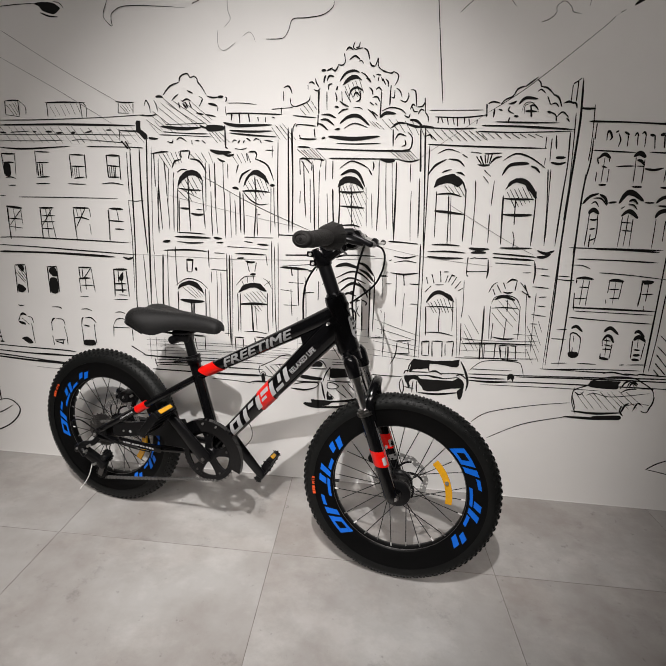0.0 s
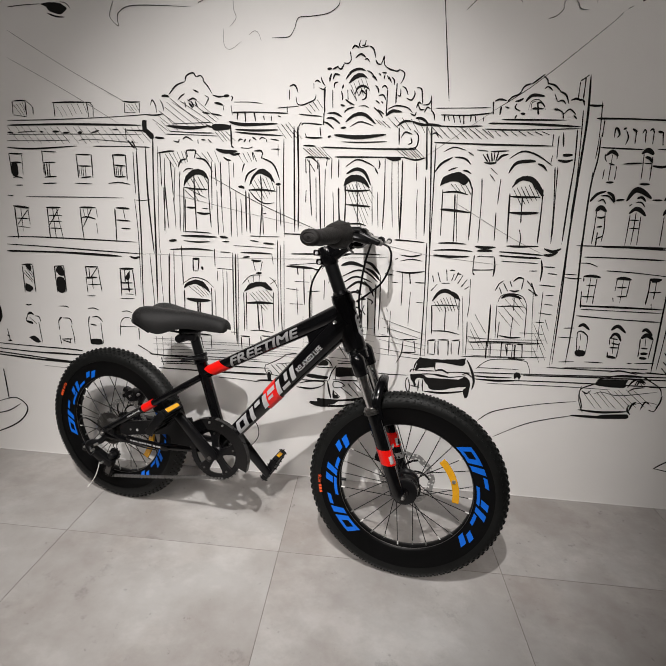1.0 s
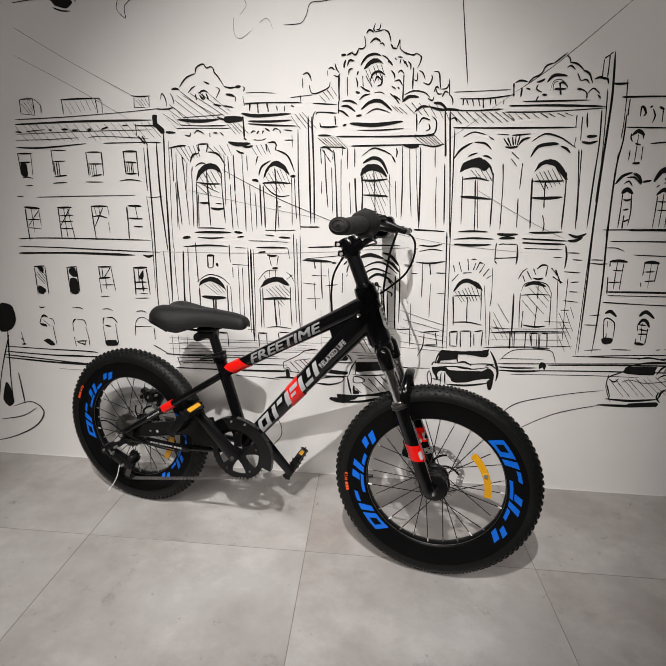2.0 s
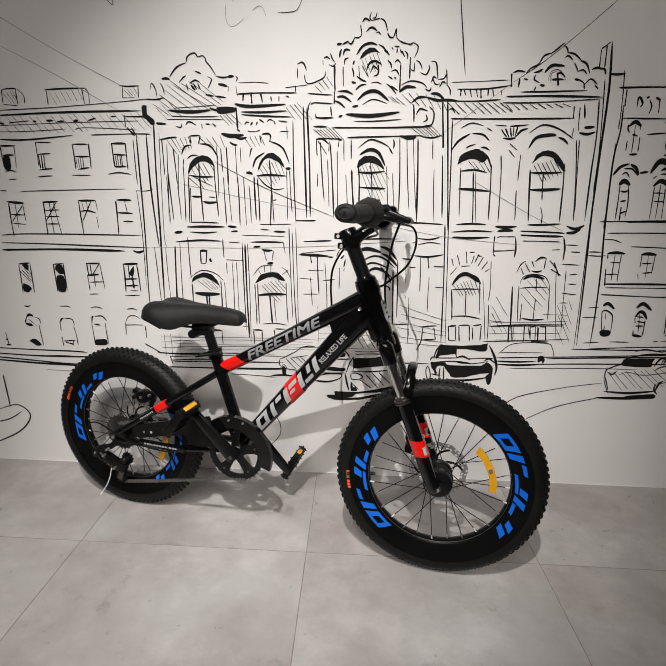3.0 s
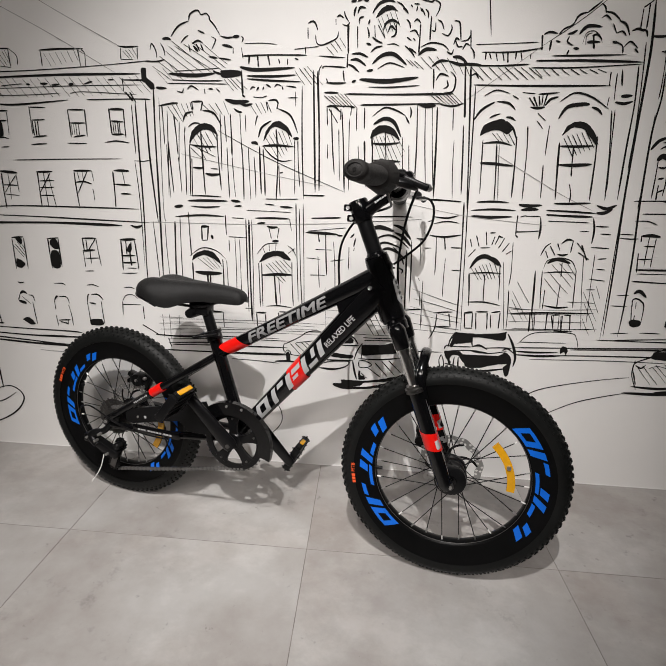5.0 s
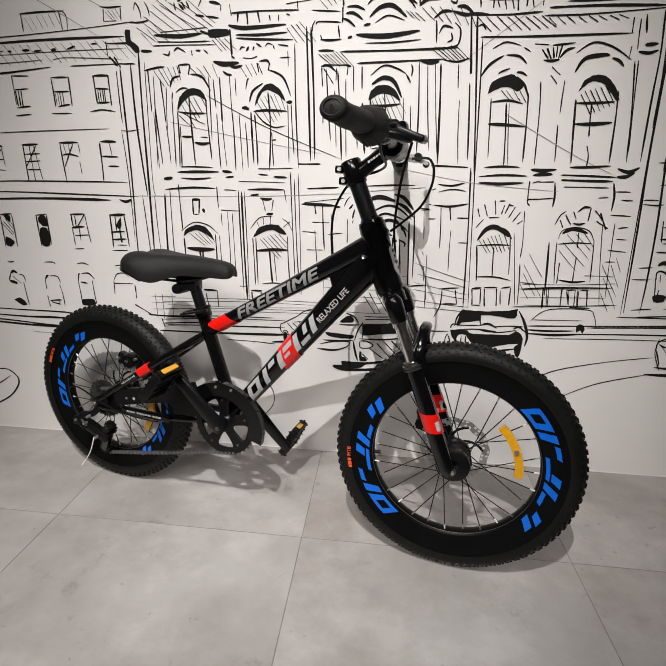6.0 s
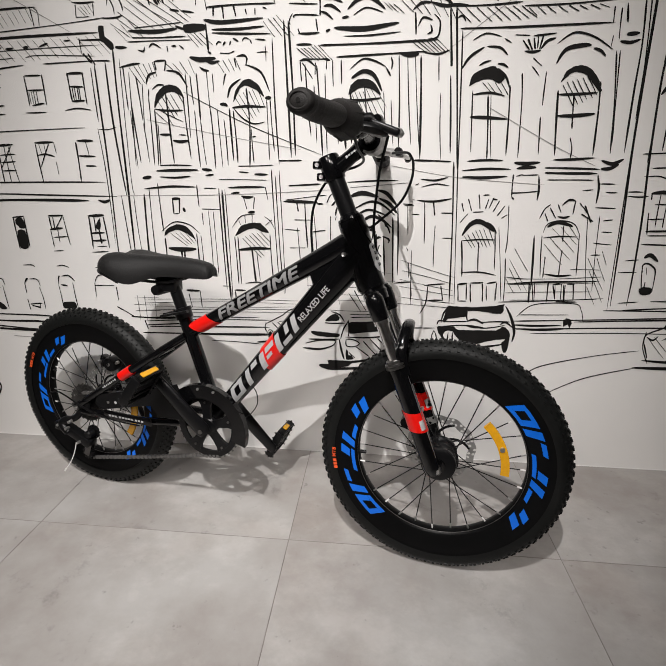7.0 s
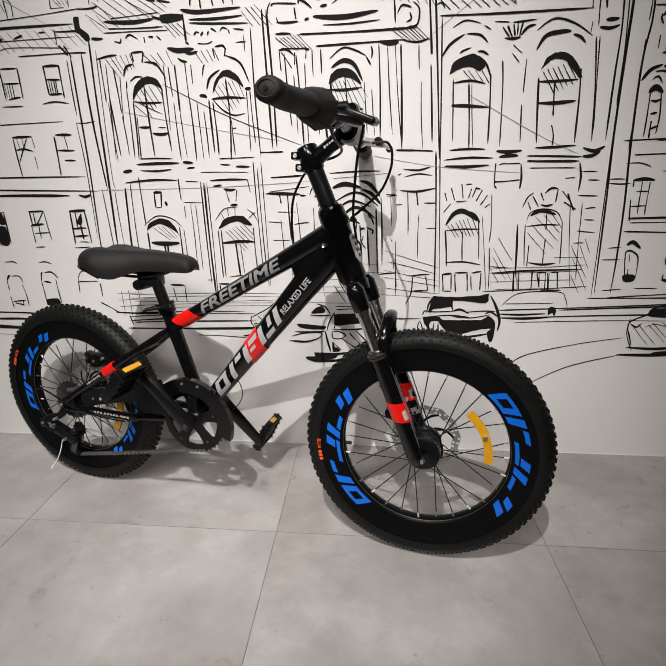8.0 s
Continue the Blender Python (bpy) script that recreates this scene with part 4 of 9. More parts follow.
def build_fork(bike):
    """Suspension fork with chrome stanchions, black lower legs, brake arch and front caliper."""
    axle = FRONT_HUB
    LEG_UP = Vector((-math.cos(radians(68)), 0.0, math.sin(radians(68))))
    head_low = HEAD_MID - HEAD_UP * 0.090

    def leaning(bm, foot, slant):
        """Slides the ends of a sleeve along the leg, so that they slope to the front."""
        for v in bm.verts:
            off = v.co - foot
            v.co += LEG_UP * slant * (off - LEG_UP * off.dot(LEG_UP)).x
        return bm
    for side in (-1, 1):
        y = -0.052 if side < 0 else 0.063
        base = axle + Vector((-0.012, y, 0.002))
        stanchion = part("stanchion", moved(tube([base + LEG_UP * 0.18, base + LEG_UP * 0.350], 0.0128, 20), STEER), CHROME, bike, "chromed fork stanchion")
        lower = part("lower_leg", moved(tube([base + LEG_UP * -0.016, base + LEG_UP * -0.010, base + LEG_UP * 0.004, base + LEG_UP * 0.10, base + LEG_UP * 0.20, base + LEG_UP * 0.226], [0.0085, 0.0150, 0.0178, 0.0182, 0.0182, 0.0192], 20), STEER), GLOSS, bike, "gloss black fork lower leg")
        part("dust_seal", moved(merged(tube([base + LEG_UP * 0.226, base + LEG_UP * 0.230], 0.0225, 20), tube([base + LEG_UP * 0.232, base + LEG_UP * 0.236], 0.0225, 20), tube([base + LEG_UP * 0.224, base + LEG_UP * 0.242], 0.0185, 20)), STEER), DARKSTEEL, lower, "dark metal dust seal rings")
        part("fork_boot", moved(tube([base + LEG_UP * 0.326, base + LEG_UP * 0.329, base + LEG_UP * 0.355, base + LEG_UP * 0.370, base + LEG_UP * 0.378], [0.0152, 0.0172, 0.0182, 0.0182, 0.014], 20), STEER), GLOSS, bike, "black crown socket")
        part("stanchion_collar", moved(tube([base + LEG_UP * 0.318, base + LEG_UP * 0.327], 0.0155, 20), STEER), CHROME, stanchion)
        part("red_band", moved(leaning(tube([base + LEG_UP * 0.088, base + LEG_UP * 0.130], [0.0190, 0.0190], 24), base, -0.35), STEER), RED, lower, "red band on fork leg")
        part("fork_mark", moved(tube([base + LEG_UP * 0.094 + Vector((0.0108, -0.0100, 0)), base + LEG_UP * 0.114 + Vector((0.0108, -0.0100, 0))], 0.0078, 8, (0.9, 0.9)), STEER), SILVER, lower, "small plain silver block")
        # gloss highlight along the leg's front, put in as a thin steel line
        edge = Vector((0.0172, -0.0068, 0))
        part("leg_highlight", moved(tube([base + LEG_UP * 0.030 + edge, base + LEG_UP * 0.085 + edge * 1.02, base + LEG_UP * 0.135 + edge * 1.04, base + LEG_UP * 0.215 + edge * 1.02], [0.0008, 0.0013, 0.0013, 0.0008], 6), STEER), STEEL, lower, "gloss highlight drawn as a thin steel line")
    crown_mid = axle + LEG_UP * 0.366 + Vector((-0.010, 0, 0))
    part("fork_crown", moved(merged(tube(smooth_path([crown_mid + Vector((0, -0.058, 0.0)), crown_mid + Vector((-0.016, -0.03, 0.006)), crown_mid + Vector((-0.020, 0, 0.008)), crown_mid + Vector((-0.016, 0.03, 0.006)), crown_mid + Vector((0, 0.067, 0.0))], 5), [0.0155] * 21, 16, (1.0, 0.85)),
                                    tube([head_low, head_low - HEAD_UP * 0.02], 0.0245, 20)), STEER), GLOSS, bike, "black fork crown")
    for side in (-1, 1):
        top = axle + Vector((-0.012, -0.052 if side < 0 else 0.063, 0)) + LEG_UP * 0.376
        part("adjuster_cap", moved(tube([top, top + LEG_UP * 0.008, top + LEG_UP * 0.011], [0.0135, 0.0130, 0.009], 16), STEER), GLOSS, bike, "black fork cap")
    # brake arch joining the lower legs over the tyre
    arch0 = axle + LEG_UP * 0.215 + Vector((-0.008, 0, 0))
    front = Vector((-0.008, 0, 0.006))
    arch = smooth_path([arch0 + Vector((0.010, -0.056, 0)), arch0 + front + Vector((0.006, -0.058, 0.040)), arch0 + front + Vector((0.010, -0.030, 0.078)), arch0 + front + Vector((0.012, 0, 0.086)), arch0 + front + Vector((0.010, 0.030, 0.078)), arch0 + front + Vector((0.006, 0.058, 0.040)), arch0 + Vector((0.010, 0.064, 0))], 5)
    part("brake_arch", moved(tube(arch, 0.0095, 12, (1.2, 0.7)), STEER), GLOSS, bike, "gloss black fork brake arch")
    # front caliper behind the far leg
    part("front_caliper", moved(merged(moved(box(-0.024, 0.012, 0.028, 0.060, -0.026, 0.026, 0.006), Matrix.Translation(axle + Vector((-0.062, 0, 0.070))) @ Matrix.Rotation(radians(-22), 4, "Y")),
                                       moved(lathe([(0.0, 0.020), (0.013, 0.020), (0.013, 0.066), (0.0, 0.066)], 16), Matrix.Translation(axle + Vector((-0.078, 0, 0.058)))),
                                       tube([axle + Vector((-0.03, 0.056, 0.10)), axle + Vector((-0.075, 0.05, 0.075))], 0.008, 10)), STEER), PLASTIC, bike, "black front disc brake caliper")
    for x, z in ((-0.062, 0.082), (-0.070, 0.048), (-0.046, 0.094)):
        part("caliper_bolt", moved(moved(lathe([(0.0, 0.018), (0.004, 0.018), (0.004, 0.034), (0.0, 0.034)], 8), Matrix.Translation(axle + Vector((x, 0, z)))), STEER), STEEL, bike, "bright caliper bolt")
    # broad hub body with two flanges and the disc carrier
    body = [(0.0, -0.036), (0.030, -0.036), (0.036, -0.033), (0.037, -0.029), (0.036, -0.022), (0.0335, -0.019), (0.0335, -0.006), (0.0350, -0.004), (0.0350, 0.001), (0.0335, 0.003),
            (0.0335, 0.016), (0.037, 0.020), (0.037, 0.029), (0.034, 0.032), (0.030, 0.034), (0.030, 0.040), (0.0, 0.040)]
    part("hub_shell", moved(moved(lathe(body, 40), Matrix.Translation(axle)), STEER), SATIN, bike, "round black ridged hub shell")


def build_cockpit(bike):
    """Steerer, stem, bar, grips, shifter, levers and cables."""
    foot = HEAD_MID + HEAD_UP * 0.070 + Vector((0.001, 0, 0))
    clamp = HEAD_MID + HEAD_UP * 0.162 + Vector((-0.002, 0, 0))
    part("steerer_tube", moved(tube([foot, clamp + HEAD_UP * 0.008], 0.0172, 22), STEER), SATIN, bike, "black steerer extension tube")
    bar_mid = Vector((0.756, 0, 0.904))
    stem = part("stem", moved(merged(
        tube([clamp - HEAD_UP * 0.020, clamp - HEAD_UP * 0.017, clamp + HEAD_UP * 0.024, clamp + HEAD_UP * 0.028], [0.0195, 0.0215, 0.0215, 0.0195], 22),
        tube([clamp + Vector((0.008, 0, 0.002)), clamp.lerp(bar_mid, 0.5), bar_mid - Vector((0.010, 0, 0.006))], [0.0165, 0.0140, 0.0170], 16, (1.0, 0.95)),
        moved(lathe([(0.0, -0.022), (0.0205, -0.022), (0.0215, -0.019), (0.0215, 0.019), (0.0205, 0.022), (0.0, 0.022)], 24), Matrix.Translation(bar_mid)),
        *[moved(lathe([(0.0, -0.0165), (0.0062, -0.0165), (0.0072, -0.0145), (0.0072, 0.0145), (0.0062, 0.0165), (0.0, 0.0165)], 18), Matrix.Translation(clamp + HEAD_UP * d + Vector((-0.023, 0, -0.002)))) for d in (-0.012, 0.012)],
        *[moved(box(-0.016, 0.010, -0.0125, 0.0125, -0.0075, 0.0075, 0.003), Matrix.Translation(clamp + HEAD_UP * d + Vector((-0.018, 0, -0.002)))) for d in (-0.012, 0.012)],
    ), STEER), GLOSS, bike, "gloss black threadless stem")
    plate_ring = ring_plate(0.0255, 0.0200, -0.021, 0.021, 48, -120, 100)
    part("stem_faceplate", moved(moved(plate_ring, Matrix.Translation(bar_mid)), STEER), DARKSTEEL, stem, "dark metal handlebar faceplate")
    for d in (-0.012, 0.012):
        c = clamp + HEAD_UP * d + Vector((-0.023, 0, -0.002))
        part("stem_bolt", moved(moved(lathe([(0.0, -0.020), (0.002, -0.0195), (0.002, -0.0175), (0.0042, -0.0180), (0.0042, 0.017), (0.0, 0.017)], 14), Matrix.Translation(c)), STEER), STEEL, stem, "steel stem bolt")
    axis = (bar_mid - clamp).normalized()
    marks = bmesh.new()
    up = Vector((-axis.z, 0, axis.x))
    for j in range(5):
        c = clamp.lerp(bar_mid, 0.42 + 0.065 * j) + Vector((0, -0.0160, 0.001))
        vs = [marks.verts.new(c + axis * a * 0.0022 + up * b * (0.0018 if j else 0.0024)) for a, b in ((-1, -1), (1, -1), (1.2, 1), (-0.8, 1))]
        marks.faces.new(vs)
    part("stem_mark", moved(marks, STEER), SILVER, stem, "plain silver print on stem", smooth=False)

    def bar_point(y):
        """The bar rises a little and sweeps back towards its ends."""
        a = abs(y)
        rise = 0.007 * math.sin(math.pi * min(1.0, a / 0.30)) - 0.004 * min(1.0, a / 0.30)
        return Vector((0.757 - 0.018 * max(0.0, a - 0.09) / 0.25 - 0.022 * max(0.0, y + 0.05) / 0.39, y, 0.904 + rise))
    ys = [-0.335 + 0.67 * i / 40 for i in range(41)]
    part("handlebar", moved(tube([bar_point(y) for y in ys], [0.0112 + 0.0045 * math.exp(-(y / 0.05) ** 4) for y in ys], 16, up=(0, 0, 1)), STEER), GLOSS, bike, "gloss black riser handlebar")
    for side in (-1, 1):
        # ribbed rubber grip
        grip_pts, radii = [], []
        n = 40
        for i in range(n + 1):
            f = i / n
            y = side * (0.352 - 0.122 * f)
            grip_pts.append(bar_point(y))
            base = 0.0158 + 0.0030 * f if f > 0.16 else 0.0172 - 0.1 * max(0, 0.04 - f)
            rib = 0.00012 * (1 if i % 3 else -0.6) if 0.3 < f < 0.92 else 0.0
            radii.append((0.0138 if i == 0 else base) + rib)
        grip = part("grip", moved(tube(grip_pts, radii, 22, (1.12, 0.90), up=(0, 0, 1)), STEER), GRIP, bike, "dark grey ribbed rubber grip", angle=60)
        end = bar_point(side * 0.3525)
        part("grip_rim", moved(moved(lathe([((0.0112 + 0.0014 * math.cos(q)) , 0.0012 * math.sin(q)) for q in (2 * math.pi * j / 8 for j in range(8))], 24, closed=True), Matrix.Translation(end + Vector((0, -side * 0.0006, 0))) @ Matrix.Diagonal((1.1, 1, 0.88, 1))), STEER), GRIP, grip)
        # flat black disc instead of a recess, for the dark inside the hole
        part("grip_hole_disc", moved(moved(lathe([(0.0, -0.0004), (0.0030, -0.0004), (0.0030, 0.0004), (0.0, 0.0004)], 14), Matrix.Translation(end)), STEER), INK, grip, "black disc painted as a small round hole in grip end")
        # twist shifter drum inboard of the grip
        if side < 0:
            ys2 = [0.232, 0.228, 0.218, 0.200, 0.186, 0.178, 0.172, 0.160]
            rr = [0.0180, 0.0212, 0.0240, 0.0268, 0.0288, 0.0296, 0.0270, 0.0215]
            drum = part("twist_shifter", moved(tube([bar_point(-y) for y in ys2], rr, 26, up=(0, 0, 1)), STEER), GRIP, bike, "dark rubber twist shifter drum")
            ribs = []
            for j in range(9):
                a = 2 * math.pi * j / 9 + 0.3
                p0, p1 = bar_point(-0.224), bar_point(-0.176)
                off = Vector((math.cos(a), 0, math.sin(a)))
                ribs.append(tube([p0 + off * 0.0215, p0.lerp(p1, 0.5) + off * 0.0258, p1 + off * 0.0282], [0.0008, 0.0024, 0.0036], 6))
            part("shifter_rib", moved(merged(*ribs), STEER), GRIP, drum)
        # lever clamp, body and blade
        c = bar_point(side * (0.135 if side < 0 else 0.172))
        body = part("brake_lever", moved(merged(
            moved(lathe([(0.0, -0.010), (0.0155, -0.010), (0.0165, 0.0), (0.0155, 0.010), (0.0, 0.010)], 20), Matrix.Translation(c)),
            tube(smooth_path([c + Vector((0.008, 0, -0.002)), c + Vector((0.032, -side * 0.004, -0.006)), c + Vector((0.052, -side * 0.016, -0.012))], 4), [0.010, 0.011, 0.0115, 0.012, 0.012, 0.0115, 0.010, 0.009, 0.007], 12, (0.75, 1.25)),
        ), STEER), PLASTIC if side < 0 else STEEL, bike, "black plastic brake lever body" if side < 0 else "silver metal brake lever body")
        if side < 0:
            part("lever_blade", moved(moved(box(-0.030, 0.022, -0.010, 0.010, -0.0062, 0.0062, 0.004, 3), Matrix.Translation((0.808, -0.128, 0.9030)) @ Matrix.Rotation(radians(20), 4, "Y")), STEER), SATIN, body, "satin black brake lever blade")
            part("lever_barrel", moved(tube([(0.820, -0.124, 0.9005), (0.827, -0.122, 0.898), (0.832, -0.119, 0.894)], [0.0062, 0.0070, 0.0048], 12), STEER), STEEL, body, "bright cable barrel")
            part("lever_link", moved(tube([c + Vector((0.004, 0.004, 0.008)), c + Vector((0.024, 0.010, 0.012)), (0.800, -0.122, 0.906)], [0.010, 0.0085, 0.0075], 12), STEER), PLASTIC, body)
            part("lever_pin", moved(moved(lathe([(0.0, -0.013), (0.008, -0.013), (0.0100, -0.006), (0.0100, 0.006), (0.008, 0.013), (0.0, 0.013)], 20), Matrix.Translation((0.790, -0.118, 0.917))), STEER), GLOSS, body)
        else:
            reach = smooth_path([c + Vector((0.050, -0.010, -0.012)), c + Vector((0.058, 0.022, -0.012)), c + Vector((0.056, 0.062, -0.010)), c + Vector((0.052, 0.100, -0.008))], 5)
            part("lever_blade", moved(tube(reach, [0.0085] * 3 + [0.0065] * 3 + [0.0048] * 10, 10, (0.6, 1.15)), STEER), STEEL, body, "silver two-finger brake lever blade")
            part("lever_tip", moved(moved(lathe([(0.0, -0.0085), (0.006, -0.0065), (0.0085, 0.0), (0.006, 0.0065), (0.0, 0.0085)], 14), Matrix.Translation(reach[-1])), STEER), PLASTIC, body, "black ball tip")
            part("lever_pivot", moved(moved(lathe([(0.0, -0.020), (0.008, -0.020), (0.0095, -0.017), (0.0095, 0.0), (0.0, 0.0)], 16), Matrix.Translation(c + Vector((0.046, -0.008, -0.006)))), STEER), PLASTIC, body)
        part("barrel_adjuster", moved(tube([c + Vector((0.030, -side * 0.002, -0.008)), c + Vector((0.036, -side * 0.026, -0.010)), c + Vector((0.037, -side * 0.040, -0.011))], [0.0062, 0.0062, 0.0042], 10), STEER), STEEL if side > 0 else DARKSTEEL, body)
    part("bar_clamp", moved(tube([bar_point(-0.118), bar_point(-0.112), bar_point(-0.094), bar_point(-0.088)], [0.0140, 0.0165, 0.0165, 0.0140], 20, up=(0, 0, 1)), STEER), GLOSS, bike, "gloss black bar clamp")
    # cables
    cl, cr = bar_point(0.172), bar_point(-0.135)
    cables = (
        ("brake_cable", [cl + Vector((0.037, -0.040, -0.011)), (0.815, 0.062, 0.890), (0.827, 0.050, 0.880), (0.833, 0.040, 0.864), (0.832, 0.030, 0.834), (0.816, 0.022, 0.795), (0.780, 0.016, 0.760), (0.757, 0.022, 0.742)]),
        ("brake_cable", [(0.806, -0.108, 0.895), (0.7990, -0.092, 0.8780), (0.7887, -0.072, 0.849), (0.7787, -0.045, 0.8044), (0.7720, -0.022, 0.750), (0.772, 0.012, 0.700), (0.776, 0.034, 0.640), (0.800, 0.030, 0.560), FRONT_HUB + Vector((-0.100, 0.028, 0.215)), FRONT_HUB + Vector((-0.080, 0.046, 0.140)), FRONT_HUB + Vector((-0.074, 0.052, 0.100))]),
        ("gear_cable", [cr + Vector((0.010, -0.010, -0.012)), (0.755, -0.090, 0.880), (0.748, -0.020, 0.868), (0.722, 0.026, 0.860), (0.690, 0.024, 0.850), (0.666, 0.018, 0.835), (0.646, 0.020, 0.810), (0.631, 0.020, 0.775), (0.629, 0.016, 0.731), (0.634, 0.010, 0.692), (0.636, 0.002, 0.668)]),
    )
    for name, pts in cables:
        part(name, moved(tube(smooth_path(pts, 8), 0.0026, 8), STEER) if name == "brake_cable" else tube(smooth_path(pts, 8), 0.0026, 8), RIM, bike, "thin black cable housing")


def build_bicycle():
    bike = new("bicycle")
    bike.empty_display_size = 0.1
    tagged(bike, "black mountain bicycle with red bands and blue rim graphics on tiles", "bicycle")
    build_frame(bike)
    build_wheel(bike, "rear_wheel", "rear wheel with deep black rim and knobbly tyre", REAR_HUB, Matrix.Identity(4), 0.2565, False)
    build_wheel(bike, "front_wheel", "front wheel with deep black rim and knobbly tyre", FRONT_HUB, STEER, 0.2655, True)
    build_fork(bike)
    build_cockpit(bike)
    build_seat(bike)
    build_drivetrain(bike)
    bike.matrix_world = BIKE_POSE
    return bike


build_bicycle()


# ---- the wall drawing: flat ink strokes, in centimetres along and up the wall ----
class Pen:
    """Collects ribbons of ink; widths in centimetres."""

    def __init__(self):
        self.verts, self.faces, self.shades, self.count = [], [], [], 0
        self.rng = random.Random(7)

    def ribbon(self, pts, widths, shade):
        self.count += 1
        y = WALL_Y - 0.0010 - 0.00001 * (self.count % 60)
        base = len(self.verts)
        for i, p in enumerate(pts):
            d = pts[min(i + 1, len(pts) - 1)] - pts[max(i - 1, 0)]
            d = d.normalized() if d.length > 1e-6 else Vector((1, 0))
            n = Vector((-d.y, d.x)) * widths[i] / 2
            for q in (p + n, p - n):
                self.verts.append((q.x / 100, y, q.y / 100))
        for i in range(len(pts) - 1):
            a = base + 2 * i
            self.faces.append((a, a + 1, a + 3, a + 2))
            self.shades.append(shade)

    def path(self, numbers):
        pts = [Vector(numbers[i:i + 2]) for i in range(0, len(numbers), 2)]
        if len(pts) == 2:
            a, b = pts
            bow = Vector((-(b - a).y, (b - a).x)) * self.rng.uniform(-0.012, 0.012)
            pts = [a, (a + b) / 2 + bow, b]
        return [p.to_2d() for p in smooth_path([p.to_3d() for p in pts], 7)]

    def line(self, width, *numbers, shade=0):
        pts, n = self.path(numbers), 0
        n, phase = len(pts) - 1, self.rng.uniform(0, 6.28)
        widths = []
        for i in range(n + 1):
            f = i / n
            tip = min(1.0, 0.35 + 9 * f, 0.25 + 6 * (1 - f))
            widths.append(0.81 * width * tip * (1 + 0.16 * math.sin(phase + 7 * f) + self.rng.uniform(-0.05, 0.05)))
        self.ribbon(pts, widths, shade)

    def brush(self, width, *numbers):
        pts = self.path(numbers)
        n, lean = len(pts) - 1, self.rng.uniform(0.85, 1.2)
        self.ribbon(pts, [0.86 * width * (0.18 + 0.85 * math.sin(math.pi * (i / n) ** lean) ** 0.7) for i in range(n + 1)], 0)

    def wash(self, width, *numbers):
        self.line(width, *numbers, shade=1)

    def hatch(self, width, count, ax, ay, bx, by, cx, cy, dx, dy):
        """Strokes from points between a and b to points between c and d."""
        for i in range(count):
            f = (i + self.rng.uniform(-0.16, 0.16)) / max(count - 1, 1)
            p = Vector((ax, ay)).lerp(Vector((bx, by)), f)
            q = Vector((cx, cy)).lerp(Vector((dx, dy)), f)
            s, e = self.rng.uniform(-0.04, 0.05), self.rng.uniform(0.93, 1.05)
            p, q = p.lerp(q, s), p.lerp(q, e)
            self.line(width * self.rng.uniform(0.55, 0.85), p.x, p.y, q.x, q.y)

    def fill(self, *numbers):
        """A solid ink patch with a slightly rough edge."""
        pts = [Vector(numbers[i:i + 2]) for i in range(0, len(numbers), 2)]
        edge, n = [], len(pts)
        for i in range(n):
            a, b, c, d = pts[i - 1], pts[i], pts[(i + 1) % n], pts[(i + 2) % n]
            for k in range(4):
                t = k / 4
                soft = 0.5 * (2 * b + (c - a) * t + (2 * a - 5 * b + 4 * c - d) * t * t + (3 * b - a - 3 * c + d) * t ** 3)
                edge.append(b.lerp(c, t).lerp(soft, 0.7) + Vector((self.rng.uniform(-0.07, 0.07), self.rng.uniform(-0.07, 0.07))))
        self.count += 1
        y = WALL_Y - 0.0010 - 0.00001 * (self.count % 60)
        base = len(self.verts)
        self.verts += [(p.x / 100, y, p.y / 100) for p in edge]
        self.faces.append(tuple(range(base, base + len(edge))))
        self.shades.append(0)

    def finish(self, name, parent):
        me = bpy.data.meshes.new(name)
        me.from_pydata(self.verts, [], self.faces)
        me.materials.append(INK)
        me.materials.append(WASH)
        me.polygons.foreach_set("material_index", self.shades)
        bm = bmesh.new()
        bm.from_mesh(me)
        for face in bm.faces:
            if face.normal.y > 0:
                face.normal_flip()
        bm.to_mesh(me)
        bm.free()
        ob = new(name, me)
        ob.parent = parent
        return tagged(ob, kind="stuff")


